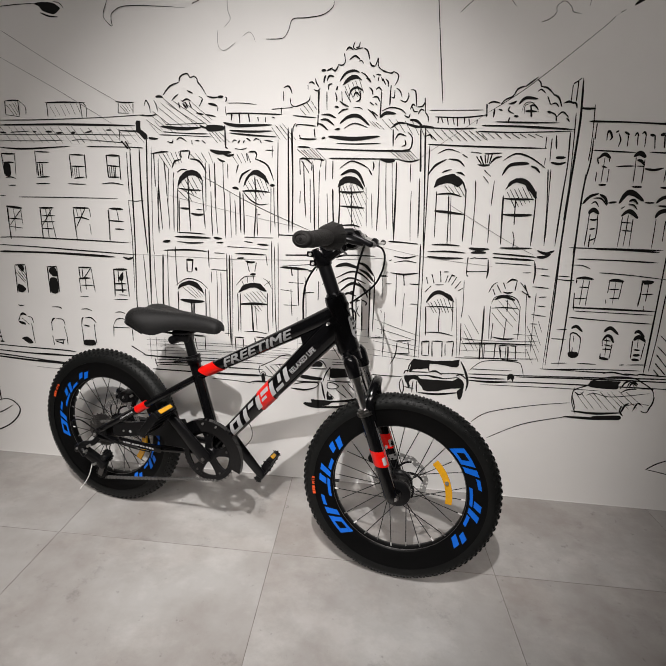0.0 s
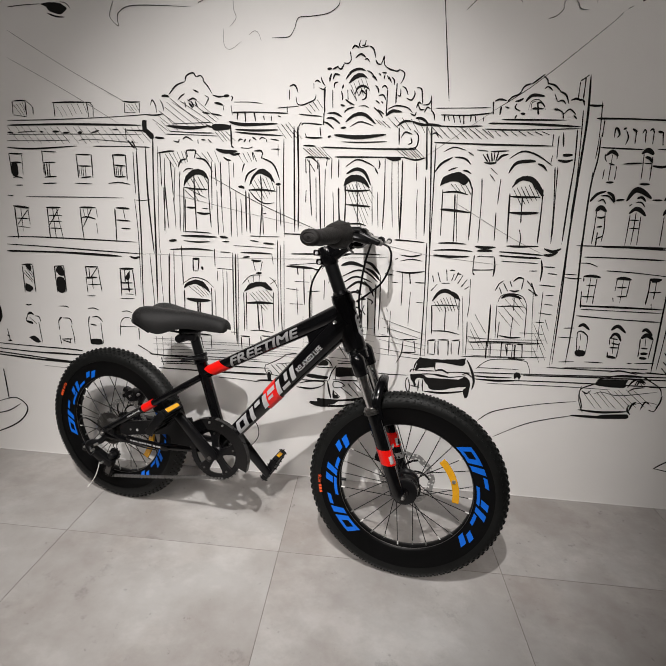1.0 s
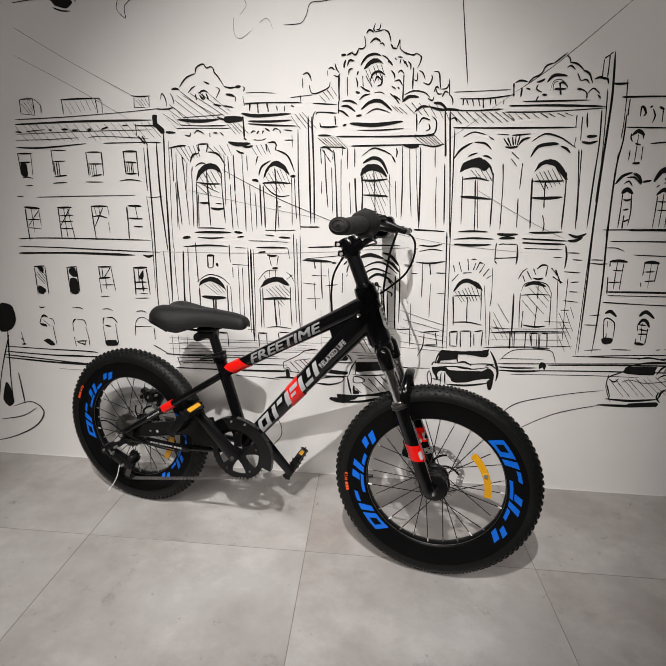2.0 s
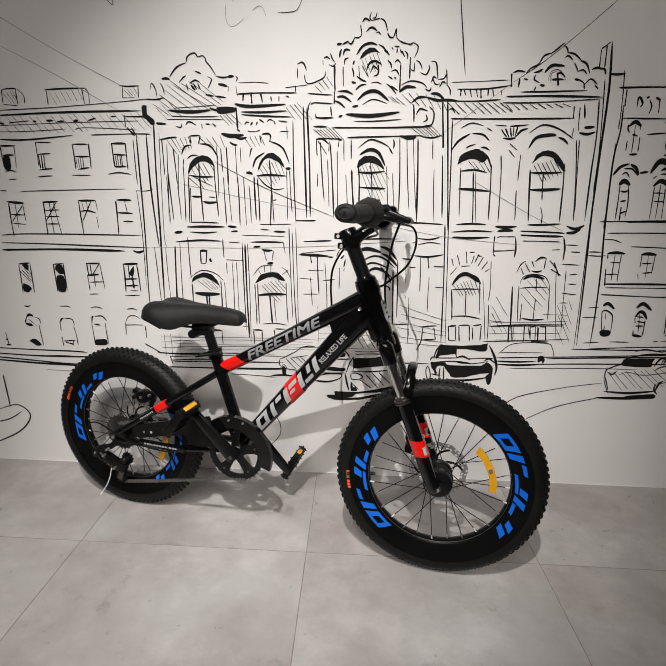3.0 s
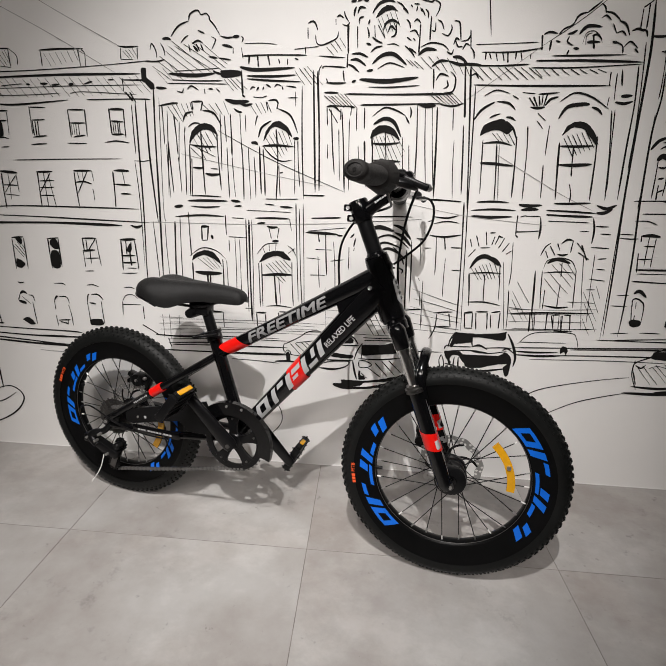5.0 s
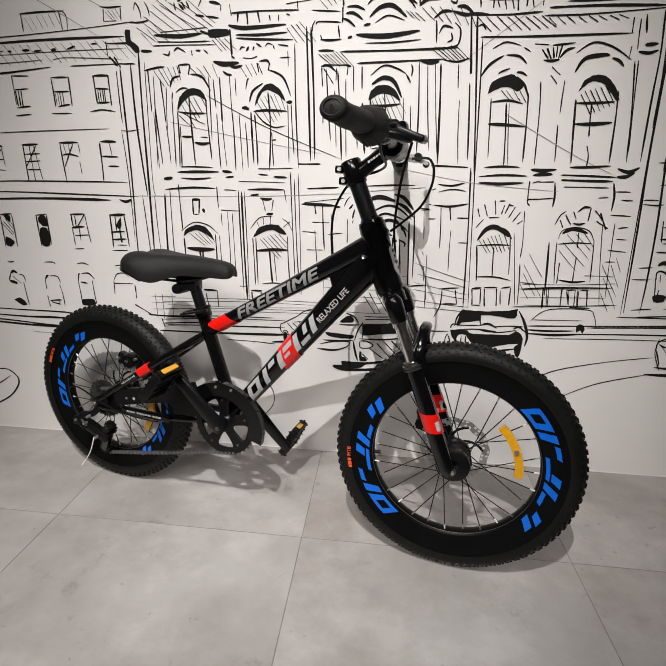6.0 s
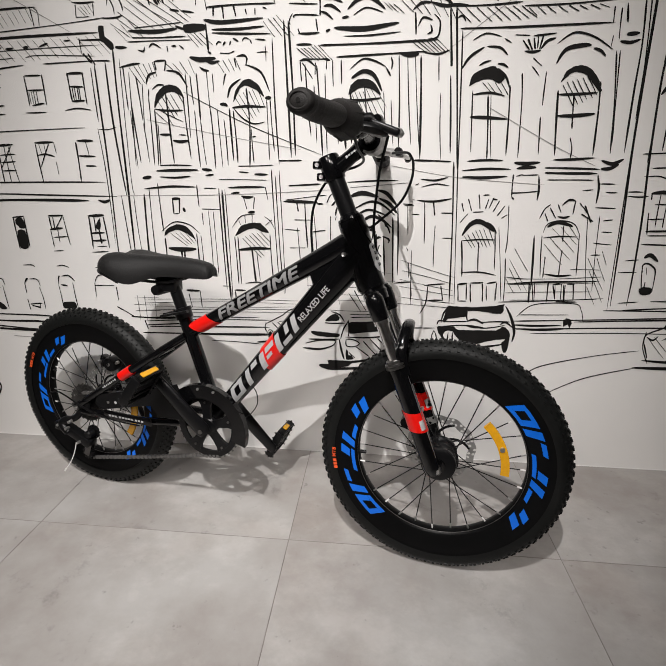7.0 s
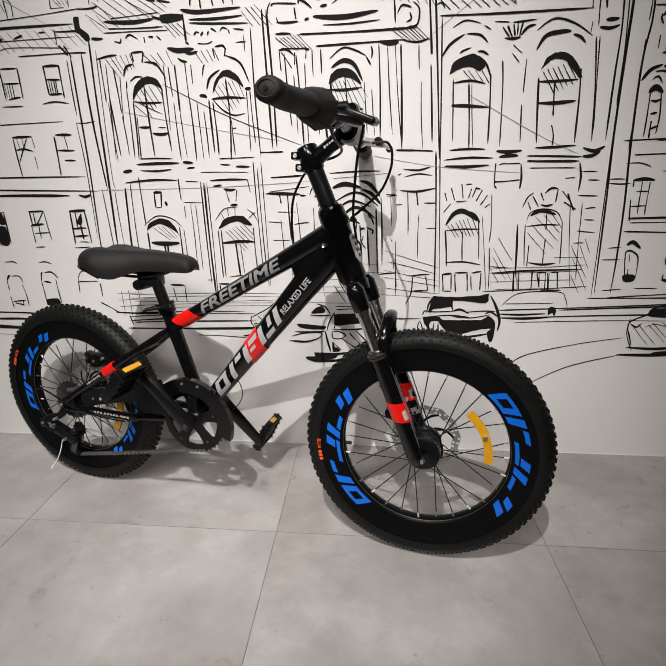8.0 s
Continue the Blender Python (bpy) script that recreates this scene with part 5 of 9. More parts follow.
def draw_sky_and_wires(pen):
    pen.fill(-82.0, 150.0, -79.1, 150.5, -75.9, 150.3, -73.9, 149.0, -76.0, 147.5, -79.4, 148.2, -80.3, 149.3)
    pen.brush(0.52, -80.1, 147.7, -77.6, 146.9, -74.8, 146.8)
    pen.line(0.26, -75.9, 150.7, -74.0, 150.3, -72.9, 149.0)
    pen.line(0.26, -92.3, 148.9, -81.8, 150.0)
    pen.line(0.24, -59.6, 151.6, -60.9, 148.4, -60.7, 146.8, -58.6, 145.0, -58.7, 146.8, -58.2, 148.5, -54.9, 150.2, -47.3, 150.6, -36.6, 150.5)
    pen.line(0.27, -34.5, 151.6, -32.2, 152.6)
    pen.wash(0.23, -24.2, 153.9, -24.0, 150.3, -23.3, 148.1, -25.2, 145.8)
    pen.wash(0.18, -26.9, 145.3, -27.1, 143.1, -26.6, 140.7, -24.8, 140.1, -21.7, 142.2)
    pen.wash(0.18, -19.6, 143.9, -17.9, 145.0, -16.7, 144.4, -15.8, 142.4)
    pen.line(0.25, -12.7, 143.4, -9.2, 143.6, -7.4, 144.1, -6.2, 146.0, -5.1, 148.7, -1.4, 149.2, 3.4, 150.1, 6.3, 152.3, 6.2, 154.9)
    pen.line(0.21, 42.0, 152.0, 43.5, 153.6, 45.8, 155.6)
    pen.line(0.18, 54.3, 156.4, 55.9, 155.1, 56.9, 154.1)
    pen.line(0.16, 76.8, 157.0, 76.6, 154.7)
    pen.line(0.22, 85.1, 153.5, 86.4, 154.2)
    pen.line(0.23, 64.4, 150.5, 66.5, 151.3, 68.0, 152.9, 67.9, 154.4, 69.7, 155.7, 71.7, 154.5, 72.5, 153.2, 74.8, 152.9)
    pen.brush(0.89, 88.4, 155.3, 89.5, 156.2, 91.5, 157.3)
    pen.line(0.37, 35.3, 156.8, 37.8, 141.3, 39.9, 128.6)
    pen.wash(0.23, -93.2, 142.8, -57.9, 124.6)
    pen.wash(0.20, -94.3, 135.5, -59.7, 118.1)
    pen.line(0.21, 84.0, 152.6, 80.9, 149.4, 64.2, 134.7, 53.3, 127.0)
    pen.wash(0.16, 53.3, 127.0, 34.5, 113.2)
    pen.line(0.22, -32.1, 104.6, -15.5, 96.8, 3.9, 89.5)
    pen.wash(0.18, -43.0, 98.2, -1.6, 90.8)
    pen.wash(0.22, 44.9, 100.8, 62.6, 91.6, 73.1, 87.0)
    pen.wash(0.18, 21.8, 87.0, 39.6, 84.1, 61.3, 82.5)
    pen.wash(0.20, -53.9, 78.8, -20.9, 79.4, 7.1, 80.9)


def draw_left_house(pen):
    pen.line(0.35, -94.4, 123.4, -94.6, 119.7)
    pen.brush(0.42, -94.4, 123.4, -92.1, 123.7, -89.8, 123.7)
    pen.line(0.21, -94.6, 119.5, -90.0, 119.1)
    pen.line(0.33, -90.2, 123.6, -90.1, 119.3)
    pen.line(0.28, -89.8, 123.6, -88.0, 122.0, -88.0, 119.8)
    pen.hatch(0.22, 4, -94.1, 122.4, -91.1, 123.3, -91.6, 119.2, -90.1, 120.7)
    pen.brush(0.55, -81.5, 123.5, -75.5, 123.9, -68.7, 124.1)
    pen.line(0.34, -81.0, 123.4, -80.9, 119.5)
    pen.line(0.34, -70.3, 124.0, -69.9, 119.8)
    pen.line(0.27, -69.3, 123.9, -68.4, 122.9, -68.5, 119.9)
    pen.hatch(0.22, 6, -80.3, 122.8, -71.4, 123.8, -78.4, 119.5, -70.3, 121.1)
    pen.brush(0.47, -59.0, 124.9, -56.6, 124.7, -53.1, 124.9)
    pen.line(0.30, -58.1, 124.4, -58.3, 121.6)
    pen.line(0.29, -53.5, 124.6, -53.6, 121.8)
    pen.line(0.20, -58.3, 121.7, -54.8, 121.8)
    pen.hatch(0.21, 4, -57.7, 123.8, -55.0, 124.4, -55.7, 121.8, -53.8, 122.4)
    pen.line(0.28, -96.8, 117.8, -82.9, 118.6, -69.1, 119.7, -58.2, 120.7, -50.1, 121.6)
    pen.brush(0.47, -51.5, 121.3, -48.1, 121.4, -46.1, 121.9)
    pen.line(0.67, -97.0, 116.4, -76.1, 117.6, -53.2, 118.3)
    pen.line(0.21, -97.4, 113.6, -75.0, 114.8, -53.1, 115.6)
    pen.line(0.21, -97.7, 111.9, -76.6, 113.0)
    pen.line(0.21, -73.8, 113.0, -69.7, 113.5, -54.6, 113.1)
    pen.brush(0.57, -98.0, 109.8, -89.5, 109.8, -74.7, 111.3)
    pen.line(0.36, -69.2, 111.5, -56.1, 112.0, -50.9, 112.0)
    pen.brush(0.56, -97.3, 114.3, -95.2, 114.2)
    pen.line(0.28, -93.8, 114.4, -87.5, 115.1)
    pen.brush(0.56, -86.4, 115.0, -85.2, 115.0)
    pen.brush(0.70, -82.2, 115.2, -80.0, 115.3)
    pen.brush(0.56, -78.9, 115.0, -76.7, 115.2)
    pen.brush(0.83, -73.9, 115.2, -72.5, 115.4)
    pen.brush(0.55, -69.5, 115.4, -67.0, 116.2)
    pen.brush(0.41, -62.6, 116.6, -60.9, 116.7)
    pen.hatch(0.21, 19, -96.8, 116.0, -54.4, 117.8, -93.0, 111.2, -50.3, 113.3)
    pen.line(0.33, -58.4, 117.2, -58.3, 113.9)
    pen.line(0.48, -58.2, 116.7, -51.7, 116.8)
    pen.fill(-52.9, 119.5, -51.5, 119.7, -51.5, 117.4, -49.7, 116.2, -49.4, 114.8, -50.5, 114.5, -51.8, 115.9, -52.9, 116.7)
    pen.brush(0.81, -49.1, 115.0, -47.8, 114.9, -46.0, 114.9)
    pen.line(0.68, -57.9, 113.7, -55.8, 111.5)
    pen.line(0.48, -56.6, 113.7, -55.0, 111.1)
    pen.brush(0.40, -50.0, 124.0, -49.4, 125.6, -48.4, 124.0, -48.2, 122.1)
    pen.brush(0.40, -47.0, 125.8, -46.2, 124.4, -45.9, 122.7)
    pen.line(0.34, -56.4, 110.5, -56.3, 97.7)
    pen.line(0.49, -55.3, 111.3, -55.3, 102.7, -55.3, 84.1, -55.8, 65.6, -55.7, 58.9)
    pen.line(0.28, -56.8, 96.1, -56.2, 84.1, -56.4, 65.6)
    pen.brush(0.28, -56.8, 95.9, -54.3, 95.8, -51.5, 96.3)
    pen.line(0.57, -52.3, 112.0, -52.3, 99.0, -51.7, 87.1, -51.1, 78.8)
    pen.line(0.62, -49.8, 114.9, -50.2, 101.7, -50.4, 84.4, -50.8, 61.5)
    pen.line(0.29, -52.7, 79.1, -52.0, 64.4, -51.9, 59.9)
    pen.line(0.23, -49.1, 79.0, -48.6, 61.4)
    pen.line(0.22, -48.4, 112.5, -49.2, 84.5, -48.8, 79.0)
    pen.brush(0.57, -97.8, 108.0, -93.0, 108.1)
    pen.line(0.36, -97.7, 107.9, -97.4, 101.5)
    pen.line(0.21, -93.4, 107.9, -93.7, 101.7)
    pen.brush(0.57, -97.5, 105.3, -93.8, 105.5)
    pen.fill(-97.2, 105.1, -95.3, 104.9, -95.4, 101.6, -97.2, 101.2)
    pen.brush(0.43, -97.3, 100.7, -95.6, 101.0, -93.8, 100.6)
    pen.brush(0.36, -96.7, 98.3, -94.1, 98.5)
    pen.line(0.28, -86.5, 109.4, -86.5, 102.1)
    pen.brush(0.42, -86.5, 109.2, -81.6, 109.2)
    pen.brush(0.43, -86.5, 105.8, -82.2, 106.1)
    pen.line(0.43, -86.1, 105.6, -86.0, 101.7)
    pen.line(0.43, -85.3, 105.6, -85.3, 101.6)
    pen.line(0.36, -84.5, 105.6, -84.6, 101.6)
    pen.brush(0.50, -86.6, 101.3, -82.3, 101.8)
    pen.brush(0.43, -87.3, 99.3, -82.5, 99.7)
    pen.line(0.42, -75.2, 108.8, -75.0, 101.6)
    pen.brush(0.49, -75.2, 108.8, -70.4, 108.9)
    pen.line(0.42, -70.2, 109.1, -70.2, 101.9)
    pen.brush(0.49, -74.9, 105.4, -70.4, 105.5)
    pen.hatch(0.34, 4, -74.6, 105.1, -72.5, 105.3, -74.5, 102.3, -72.5, 102.0)
    pen.brush(0.50, -74.3, 101.7, -70.7, 102.3)
    pen.brush(0.36, -76.5, 100.0, -70.5, 100.1)
    pen.line(0.49, -63.1, 109.4, -62.8, 102.6)
    pen.brush(0.69, -63.1, 109.2, -58.7, 109.3)
    pen.line(0.41, -58.9, 109.4, -58.8, 101.9)
    pen.brush(0.56, -62.8, 106.2, -59.1, 106.1)
    pen.hatch(0.39, 4, -62.3, 105.9, -60.3, 106.0, -62.2, 102.9, -60.3, 103.0)
    pen.brush(0.56, -62.9, 102.7, -59.2, 102.9)
    pen.brush(0.42, -65.2, 100.5, -61.7, 101.0, -57.9, 100.6)
    pen.line(0.29, -93.6, 94.9, -78.4, 95.6, -60.3, 96.3)
    pen.brush(0.29, -100.1, 95.0, -97.9, 95.0)
    pen.brush(0.88, -98.5, 91.7, -93.0, 91.4)
    pen.line(0.44, -98.0, 91.3, -98.0, 81.0)
    pen.line(0.22, -93.5, 91.1, -93.3, 85.9)
    pen.brush(0.44, -97.9, 87.8, -93.2, 87.8)
    pen.brush(0.30, -98.0, 85.2, -93.4, 84.9)
    pen.line(0.29, -93.7, 90.6, -97.8, 85.6)
    pen.line(0.22, -96.0, 91.2, -96.1, 83.6)
    pen.brush(0.73, -87.2, 91.8, -82.1, 92.1)
    pen.line(0.44, -86.8, 91.7, -86.8, 81.8)
    pen.line(0.35, -82.9, 91.7, -87.1, 85.6)
    pen.line(0.29, -84.9, 91.8, -84.7, 82.0)
    pen.line(0.26, -83.6, 91.6, -82.2, 81.6)
    pen.brush(0.44, -86.6, 89.3, -81.9, 89.6)
    pen.brush(0.44, -86.8, 87.4, -82.2, 87.7)
    pen.brush(0.44, -86.8, 85.2, -82.4, 85.3)
    pen.brush(0.72, -75.7, 92.5, -70.1, 92.7)
    pen.line(0.43, -75.5, 92.4, -75.0, 81.8)
    pen.line(0.36, -71.6, 92.3, -75.0, 86.2)
    pen.line(0.22, -74.5, 92.2, -74.1, 89.8)
    pen.line(0.22, -73.0, 92.3, -72.9, 90.1)
    pen.brush(0.58, -75.3, 89.3, -73.0, 89.6, -70.4, 89.0)
    pen.line(0.22, -70.1, 92.7, -69.8, 89.8)
    pen.line(0.22, -70.3, 87.7, -70.1, 84.3)
    pen.brush(0.79, -63.4, 93.0, -58.7, 93.0)
    pen.line(0.50, -63.7, 92.7, -63.8, 82.6)
    pen.line(0.26, -60.9, 92.9, -60.4, 89.3)
    pen.brush(0.58, -63.5, 89.2, -58.6, 89.1)
    pen.brush(0.51, -61.9, 86.6, -58.7, 86.6)
    pen.line(0.45, -102.1, 81.4, -93.1, 82.0, -72.5, 82.3, -56.8, 82.4)
    pen.line(0.45, -102.4, 79.0, -87.5, 79.0, -72.8, 78.8, -53.9, 78.6)
    pen.line(0.83, -102.7, 76.7, -83.3, 77.4, -62.4, 77.4)
    pen.brush(0.88, -59.8, 77.6, -57.9, 77.1, -56.1, 77.7)
    pen.brush(0.61, -98.2, 72.3, -94.3, 72.7)
    pen.line(0.38, -98.1, 72.1, -98.2, 62.6)
    pen.line(0.38, -94.3, 72.4, -94.3, 62.9)
    pen.fill(-97.1, 72.1, -94.9, 72.2, -95.4, 70.2)
    pen.hatch(0.37, 4, -98.1, 70.0, -95.9, 71.9, -94.8, 66.1, -94.2, 68.8)
    pen.fill(-97.6, 65.9, -96.0, 65.4, -95.0, 64.3, -96.3, 63.0, -97.9, 63.5)
    pen.brush(0.45, -86.8, 72.5, -83.0, 72.9)
    pen.line(0.45, -86.5, 72.5, -86.3, 63.4)
    pen.fill(-85.6, 72.3, -83.8, 72.4, -83.1, 69.8, -84.7, 69.4, -86.1, 70.8)
    pen.fill(-86.1, 68.5, -83.6, 68.8, -83.5, 63.9, -86.0, 63.7)
    pen.line(0.45, -83.2, 72.7, -83.1, 64.0)
    pen.brush(0.60, -75.7, 73.1, -71.0, 73.3)
    pen.line(0.45, -75.4, 73.0, -75.2, 69.4)
    pen.line(0.37, -74.3, 72.7, -74.3, 69.4)
    pen.line(0.36, -71.3, 73.1, -74.0, 69.4)
    pen.brush(0.75, -75.8, 69.2, -71.7, 69.7)
    pen.line(0.30, -75.6, 69.0, -75.4, 64.2)
    pen.line(0.30, -73.4, 69.5, -73.4, 65.5)
    pen.brush(0.36, -75.1, 67.0, -70.6, 67.3)
    pen.line(0.30, -71.1, 73.0, -70.3, 64.9)
    pen.brush(0.30, -75.8, 63.0, -72.7, 63.2)
    pen.brush(0.89, -63.6, 73.2, -58.6, 73.5)
    pen.line(0.52, -63.3, 73.2, -63.4, 63.9)
    pen.line(0.44, -61.8, 72.9, -61.8, 68.8)
    pen.line(0.44, -59.0, 73.2, -58.4, 64.2)
    pen.fill(-61.5, 70.7, -60.1, 72.6, -60.1, 70.4, -60.8, 69.3, -61.6, 69.9)
    pen.brush(0.60, -63.6, 68.3, -59.2, 68.6)
    pen.brush(0.60, -63.5, 66.2, -59.0, 66.5)
    pen.line(0.60, -60.8, 69.3, -60.6, 65.3)
    pen.brush(0.30, -62.1, 64.6, -59.1, 64.6)
    pen.brush(0.38, -64.0, 62.9, -58.9, 63.2)
    pen.brush(0.47, -98.6, 58.5, -97.7, 58.2, -96.4, 58.5)
    pen.brush(0.94, -98.4, 54.7, -97.3, 55.4, -96.1, 54.8)
    pen.line(0.39, -98.4, 54.7, -99.3, 52.6)
    pen.fill(-99.3, 52.6, -97.2, 52.3, -96.7, 51.4, -98.5, 51.6)
    pen.brush(0.39, -95.7, 54.4, -94.3, 54.1, -93.8, 52.2)
    pen.line(0.31, -94.6, 52.2, -94.1, 44.7)
    pen.fill(-98.9, 46.2, -96.6, 47.0, -94.7, 45.0, -96.3, 44.5, -97.8, 45.4)
    pen.line(0.24, -97.9, 53.8, -95.4, 51.5)
    pen.brush(0.39, -86.6, 58.6, -83.8, 58.7, -82.8, 58.1)
    pen.brush(0.63, -87.2, 53.1, -86.4, 54.3, -85.8, 54.5)
    pen.brush(0.39, -85.5, 54.4, -83.0, 54.3, -82.3, 52.3)
    pen.line(0.31, -87.2, 53.1, -87.2, 50.0)
    pen.line(0.32, -87.3, 48.1, -87.0, 44.6)
    pen.line(0.31, -82.7, 51.9, -82.1, 48.5, -82.0, 45.0)
    pen.line(0.47, -86.7, 46.5, -82.7, 46.9)
    pen.line(0.54, -86.2, 46.1, -83.6, 45.5)
    pen.line(0.32, -83.5, 46.8, -83.7, 45.2)
    pen.brush(0.38, -75.9, 58.5, -73.9, 58.8, -72.0, 58.2)
    pen.brush(0.47, -76.3, 52.8, -75.9, 55.1, -75.4, 55.6)
    pen.brush(0.52, -74.9, 55.5, -72.6, 55.7, -70.9, 54.0)
    pen.brush(0.62, -75.6, 52.9, -73.4, 52.6)
    pen.line(0.31, -76.3, 52.8, -76.0, 45.5)
    pen.line(0.31, -71.7, 53.6, -71.3, 45.9)
    pen.fill(-75.7, 47.4, -72.2, 47.7, -71.8, 45.8, -75.8, 45.5)
    pen.brush(0.38, -63.8, 58.3, -61.8, 58.6, -60.2, 58.1)
    pen.line(0.31, -64.7, 53.7, -64.9, 49.5)
    pen.brush(0.31, -64.7, 53.7, -63.5, 55.8, -61.2, 56.2, -59.5, 54.9)
    pen.line(0.31, -64.9, 52.9, -58.7, 53.1)
    pen.line(0.37, -58.1, 52.7, -58.0, 48.5)
    pen.line(0.32, -106.7, 48.9, -106.2, 44.2)
    pen.brush(0.64, -107.1, 46.5, -106.2, 46.3)
    pen.brush(0.64, -107.1, 44.5, -105.5, 44.6)
    pen.line(0.49, -113.9, 43.4, -98.1, 43.1, -83.9, 43.0, -79.2, 42.7)
    pen.line(0.57, -114.2, 41.5, -93.6, 40.9, -66.8, 41.5)
    pen.brush(0.72, -94.9, 41.0, -84.1, 41.2)
    pen.line(0.49, -114.4, 40.2, -98.6, 39.2, -84.4, 38.4, -70.2, 38.6)
    pen.line(0.69, -114.6, 39.2, -95.5, 38.2, -76.5, 37.8)
    pen.brush(0.65, -95.5, 38.3, -84.4, 38.4)
    pen.wash(0.24, -94.5, 36.0, -84.6, 35.8)


def draw_left_lamp_post(pen):
    pen.fill(-110.9, 59.3, -108.3, 58.1, -107.9, 53.3, -110.1, 49.9, -112.7, 48.8, -114.6, 49.4, -113.3, 58.4)
    pen.line(0.55, -111.8, 49.2, -113.8, 31.2, -114.5, 20.9)
    pen.line(0.60, -110.5, 33.4, -110.2, 27.2, -110.0, 21.2)
    pen.fill(-116.1, 29.3, -114.7, 27.8, -114.1, 21.8, -116.4, 19.7, -118.3, 22.4)
    pen.brush(0.58, -114.7, 19.9, -107.3, 22.1, -103.2, 18.3, -107.2, 12.3, -116.5, 7.3, -125.6, 4.7)
    pen.brush(0.45, -120.5, 14.2, -111.6, 16.2, -105.7, 19.8)
    pen.line(0.49, -111.6, 47.6, -116.6, 34.3, -120.0, 22.2)


def draw_palace_left_wing(pen):
    pen.brush(0.53, -44.0, 127.3, -41.8, 129.8, -38.9, 131.0)
    pen.line(0.47, -38.9, 131.1, -38.6, 132.4, -37.5, 133.2, -36.3, 133.4, -35.5, 132.5, -34.2, 132.8, -33.4, 132.1, -33.2, 131.3, -32.0, 130.0, -30.6, 127.9)
    pen.brush(0.57, -30.6, 127.7, -28.8, 127.3, -27.0, 127.5)
    pen.brush(0.91, -27.2, 127.5, -25.4, 127.7)
    pen.brush(0.42, -24.9, 127.7, -24.4, 127.2, -24.8, 126.3)
    pen.brush(0.79, -46.4, 126.7, -45.1, 126.9, -44.0, 126.6)
    pen.brush(0.45, -41.4, 125.8, -40.3, 127.0, -39.2, 127.7)
    pen.brush(0.52, -36.6, 128.9, -34.8, 128.2)
    pen.brush(0.39, -33.0, 127.5, -31.9, 126.9, -32.2, 125.9, -33.0, 124.5)
    pen.brush(0.58, -38.3, 125.7, -36.7, 126.5, -35.4, 126.0)
    pen.brush(0.73, -38.0, 125.3, -36.7, 123.9)
    pen.brush(0.45, -36.0, 125.8, -35.2, 124.1)
    pen.brush(0.53, -37.2, 125.7, -36.3, 124.1)
    pen.brush(0.45, -39.2, 125.6, -38.9, 123.8)
    pen.brush(0.79, -30.1, 125.6, -28.6, 125.4, -27.3, 125.0)
    pen.line(0.26, -27.1, 125.0, -27.2, 123.6)
    pen.brush(0.61, -33.9, 122.8, -31.5, 122.5)
    pen.brush(0.53, -31.1, 122.5, -27.8, 122.1)
    pen.line(0.26, -24.9, 125.1, -24.5, 122.5)
    pen.line(0.23, -24.1, 126.0, -19.7, 126.2, -15.3, 126.0)
    pen.hatch(0.23, 6, -49.5, 120.2, -43.9, 126.4, -44.3, 116.8, -32.9, 118.8)
    pen.hatch(0.23, 4, -43.0, 124.9, -36.7, 126.7, -31.6, 118.9, -28.2, 120.5)
    pen.hatch(0.22, 3, -48.9, 119.0, -45.1, 120.6, -46.1, 116.2, -41.6, 116.9)
    pen.brush(1.08, -45.2, 118.5, -38.2, 118.2, -32.4, 118.8)
    pen.line(0.24, -43.5, 119.1, -31.0, 120.1)
    pen.line(0.35, -44.3, 117.0, -30.3, 117.1)
    pen.line(0.27, -45.7, 116.1, -29.0, 116.3)
    pen.fill(-30.6, 119.6, -25.6, 119.6, -25.5, 118.4, -30.3, 117.8)
    pen.brush(0.66, -32.9, 119.3, -31.6, 118.9, -30.0, 118.5)
    pen.line(0.47, -24.5, 123.1, -17.1, 123.5, -7.4, 123.6)
    pen.line(0.52, -22.8, 123.2, -23.0, 121.2)
    pen.line(0.52, -20.6, 123.2, -20.4, 120.6)
    pen.line(0.52, -17.8, 123.3, -17.3, 121.0)
    pen.line(0.39, -14.9, 122.6, -14.6, 121.4)
    pen.line(0.32, -12.5, 122.7, -12.5, 121.2)
    pen.brush(0.39, -10.6, 122.8, -9.6, 122.5)
    pen.brush(1.05, -25.5, 120.5, -21.0, 119.9, -10.6, 120.6)
    pen.brush(0.71, -23.6, 118.4, -17.1, 118.4, -10.3, 118.9)
    pen.brush(0.58, -23.6, 117.7, -17.0, 117.4, -8.9, 117.3)
    pen.line(0.61, -25.1, 119.7, -24.8, 113.7)
    pen.brush(0.53, -25.0, 113.7, -24.1, 113.2)
    pen.brush(0.41, -43.2, 114.3, -41.7, 114.0, -41.3, 115.0)
    pen.brush(0.46, -40.2, 114.8, -39.0, 115.6, -37.0, 114.6)
    pen.line(0.34, -35.4, 115.0, -35.3, 113.8)
    pen.brush(0.46, -34.3, 115.0, -33.0, 115.0)
    pen.brush(0.40, -32.2, 115.2, -31.1, 114.3)
    pen.brush(0.40, -22.7, 115.1, -22.1, 115.7, -21.3, 115.6)
    pen.brush(0.53, -21.0, 114.9, -20.3, 115.8)
    pen.brush(0.40, -19.3, 115.0, -18.9, 115.9)
    pen.brush(0.53, -18.4, 116.5, -17.0, 115.7)
    pen.brush(0.40, -16.1, 115.8, -15.3, 116.5, -14.1, 116.1)
    pen.brush(0.40, -14.0, 116.1, -13.7, 115.2)
    pen.brush(0.45, -12.8, 116.2, -10.1, 115.9)
    pen.hatch(0.29, 4, -30.0, 117.5, -26.9, 117.9, -27.4, 114.7, -23.4, 114.9)
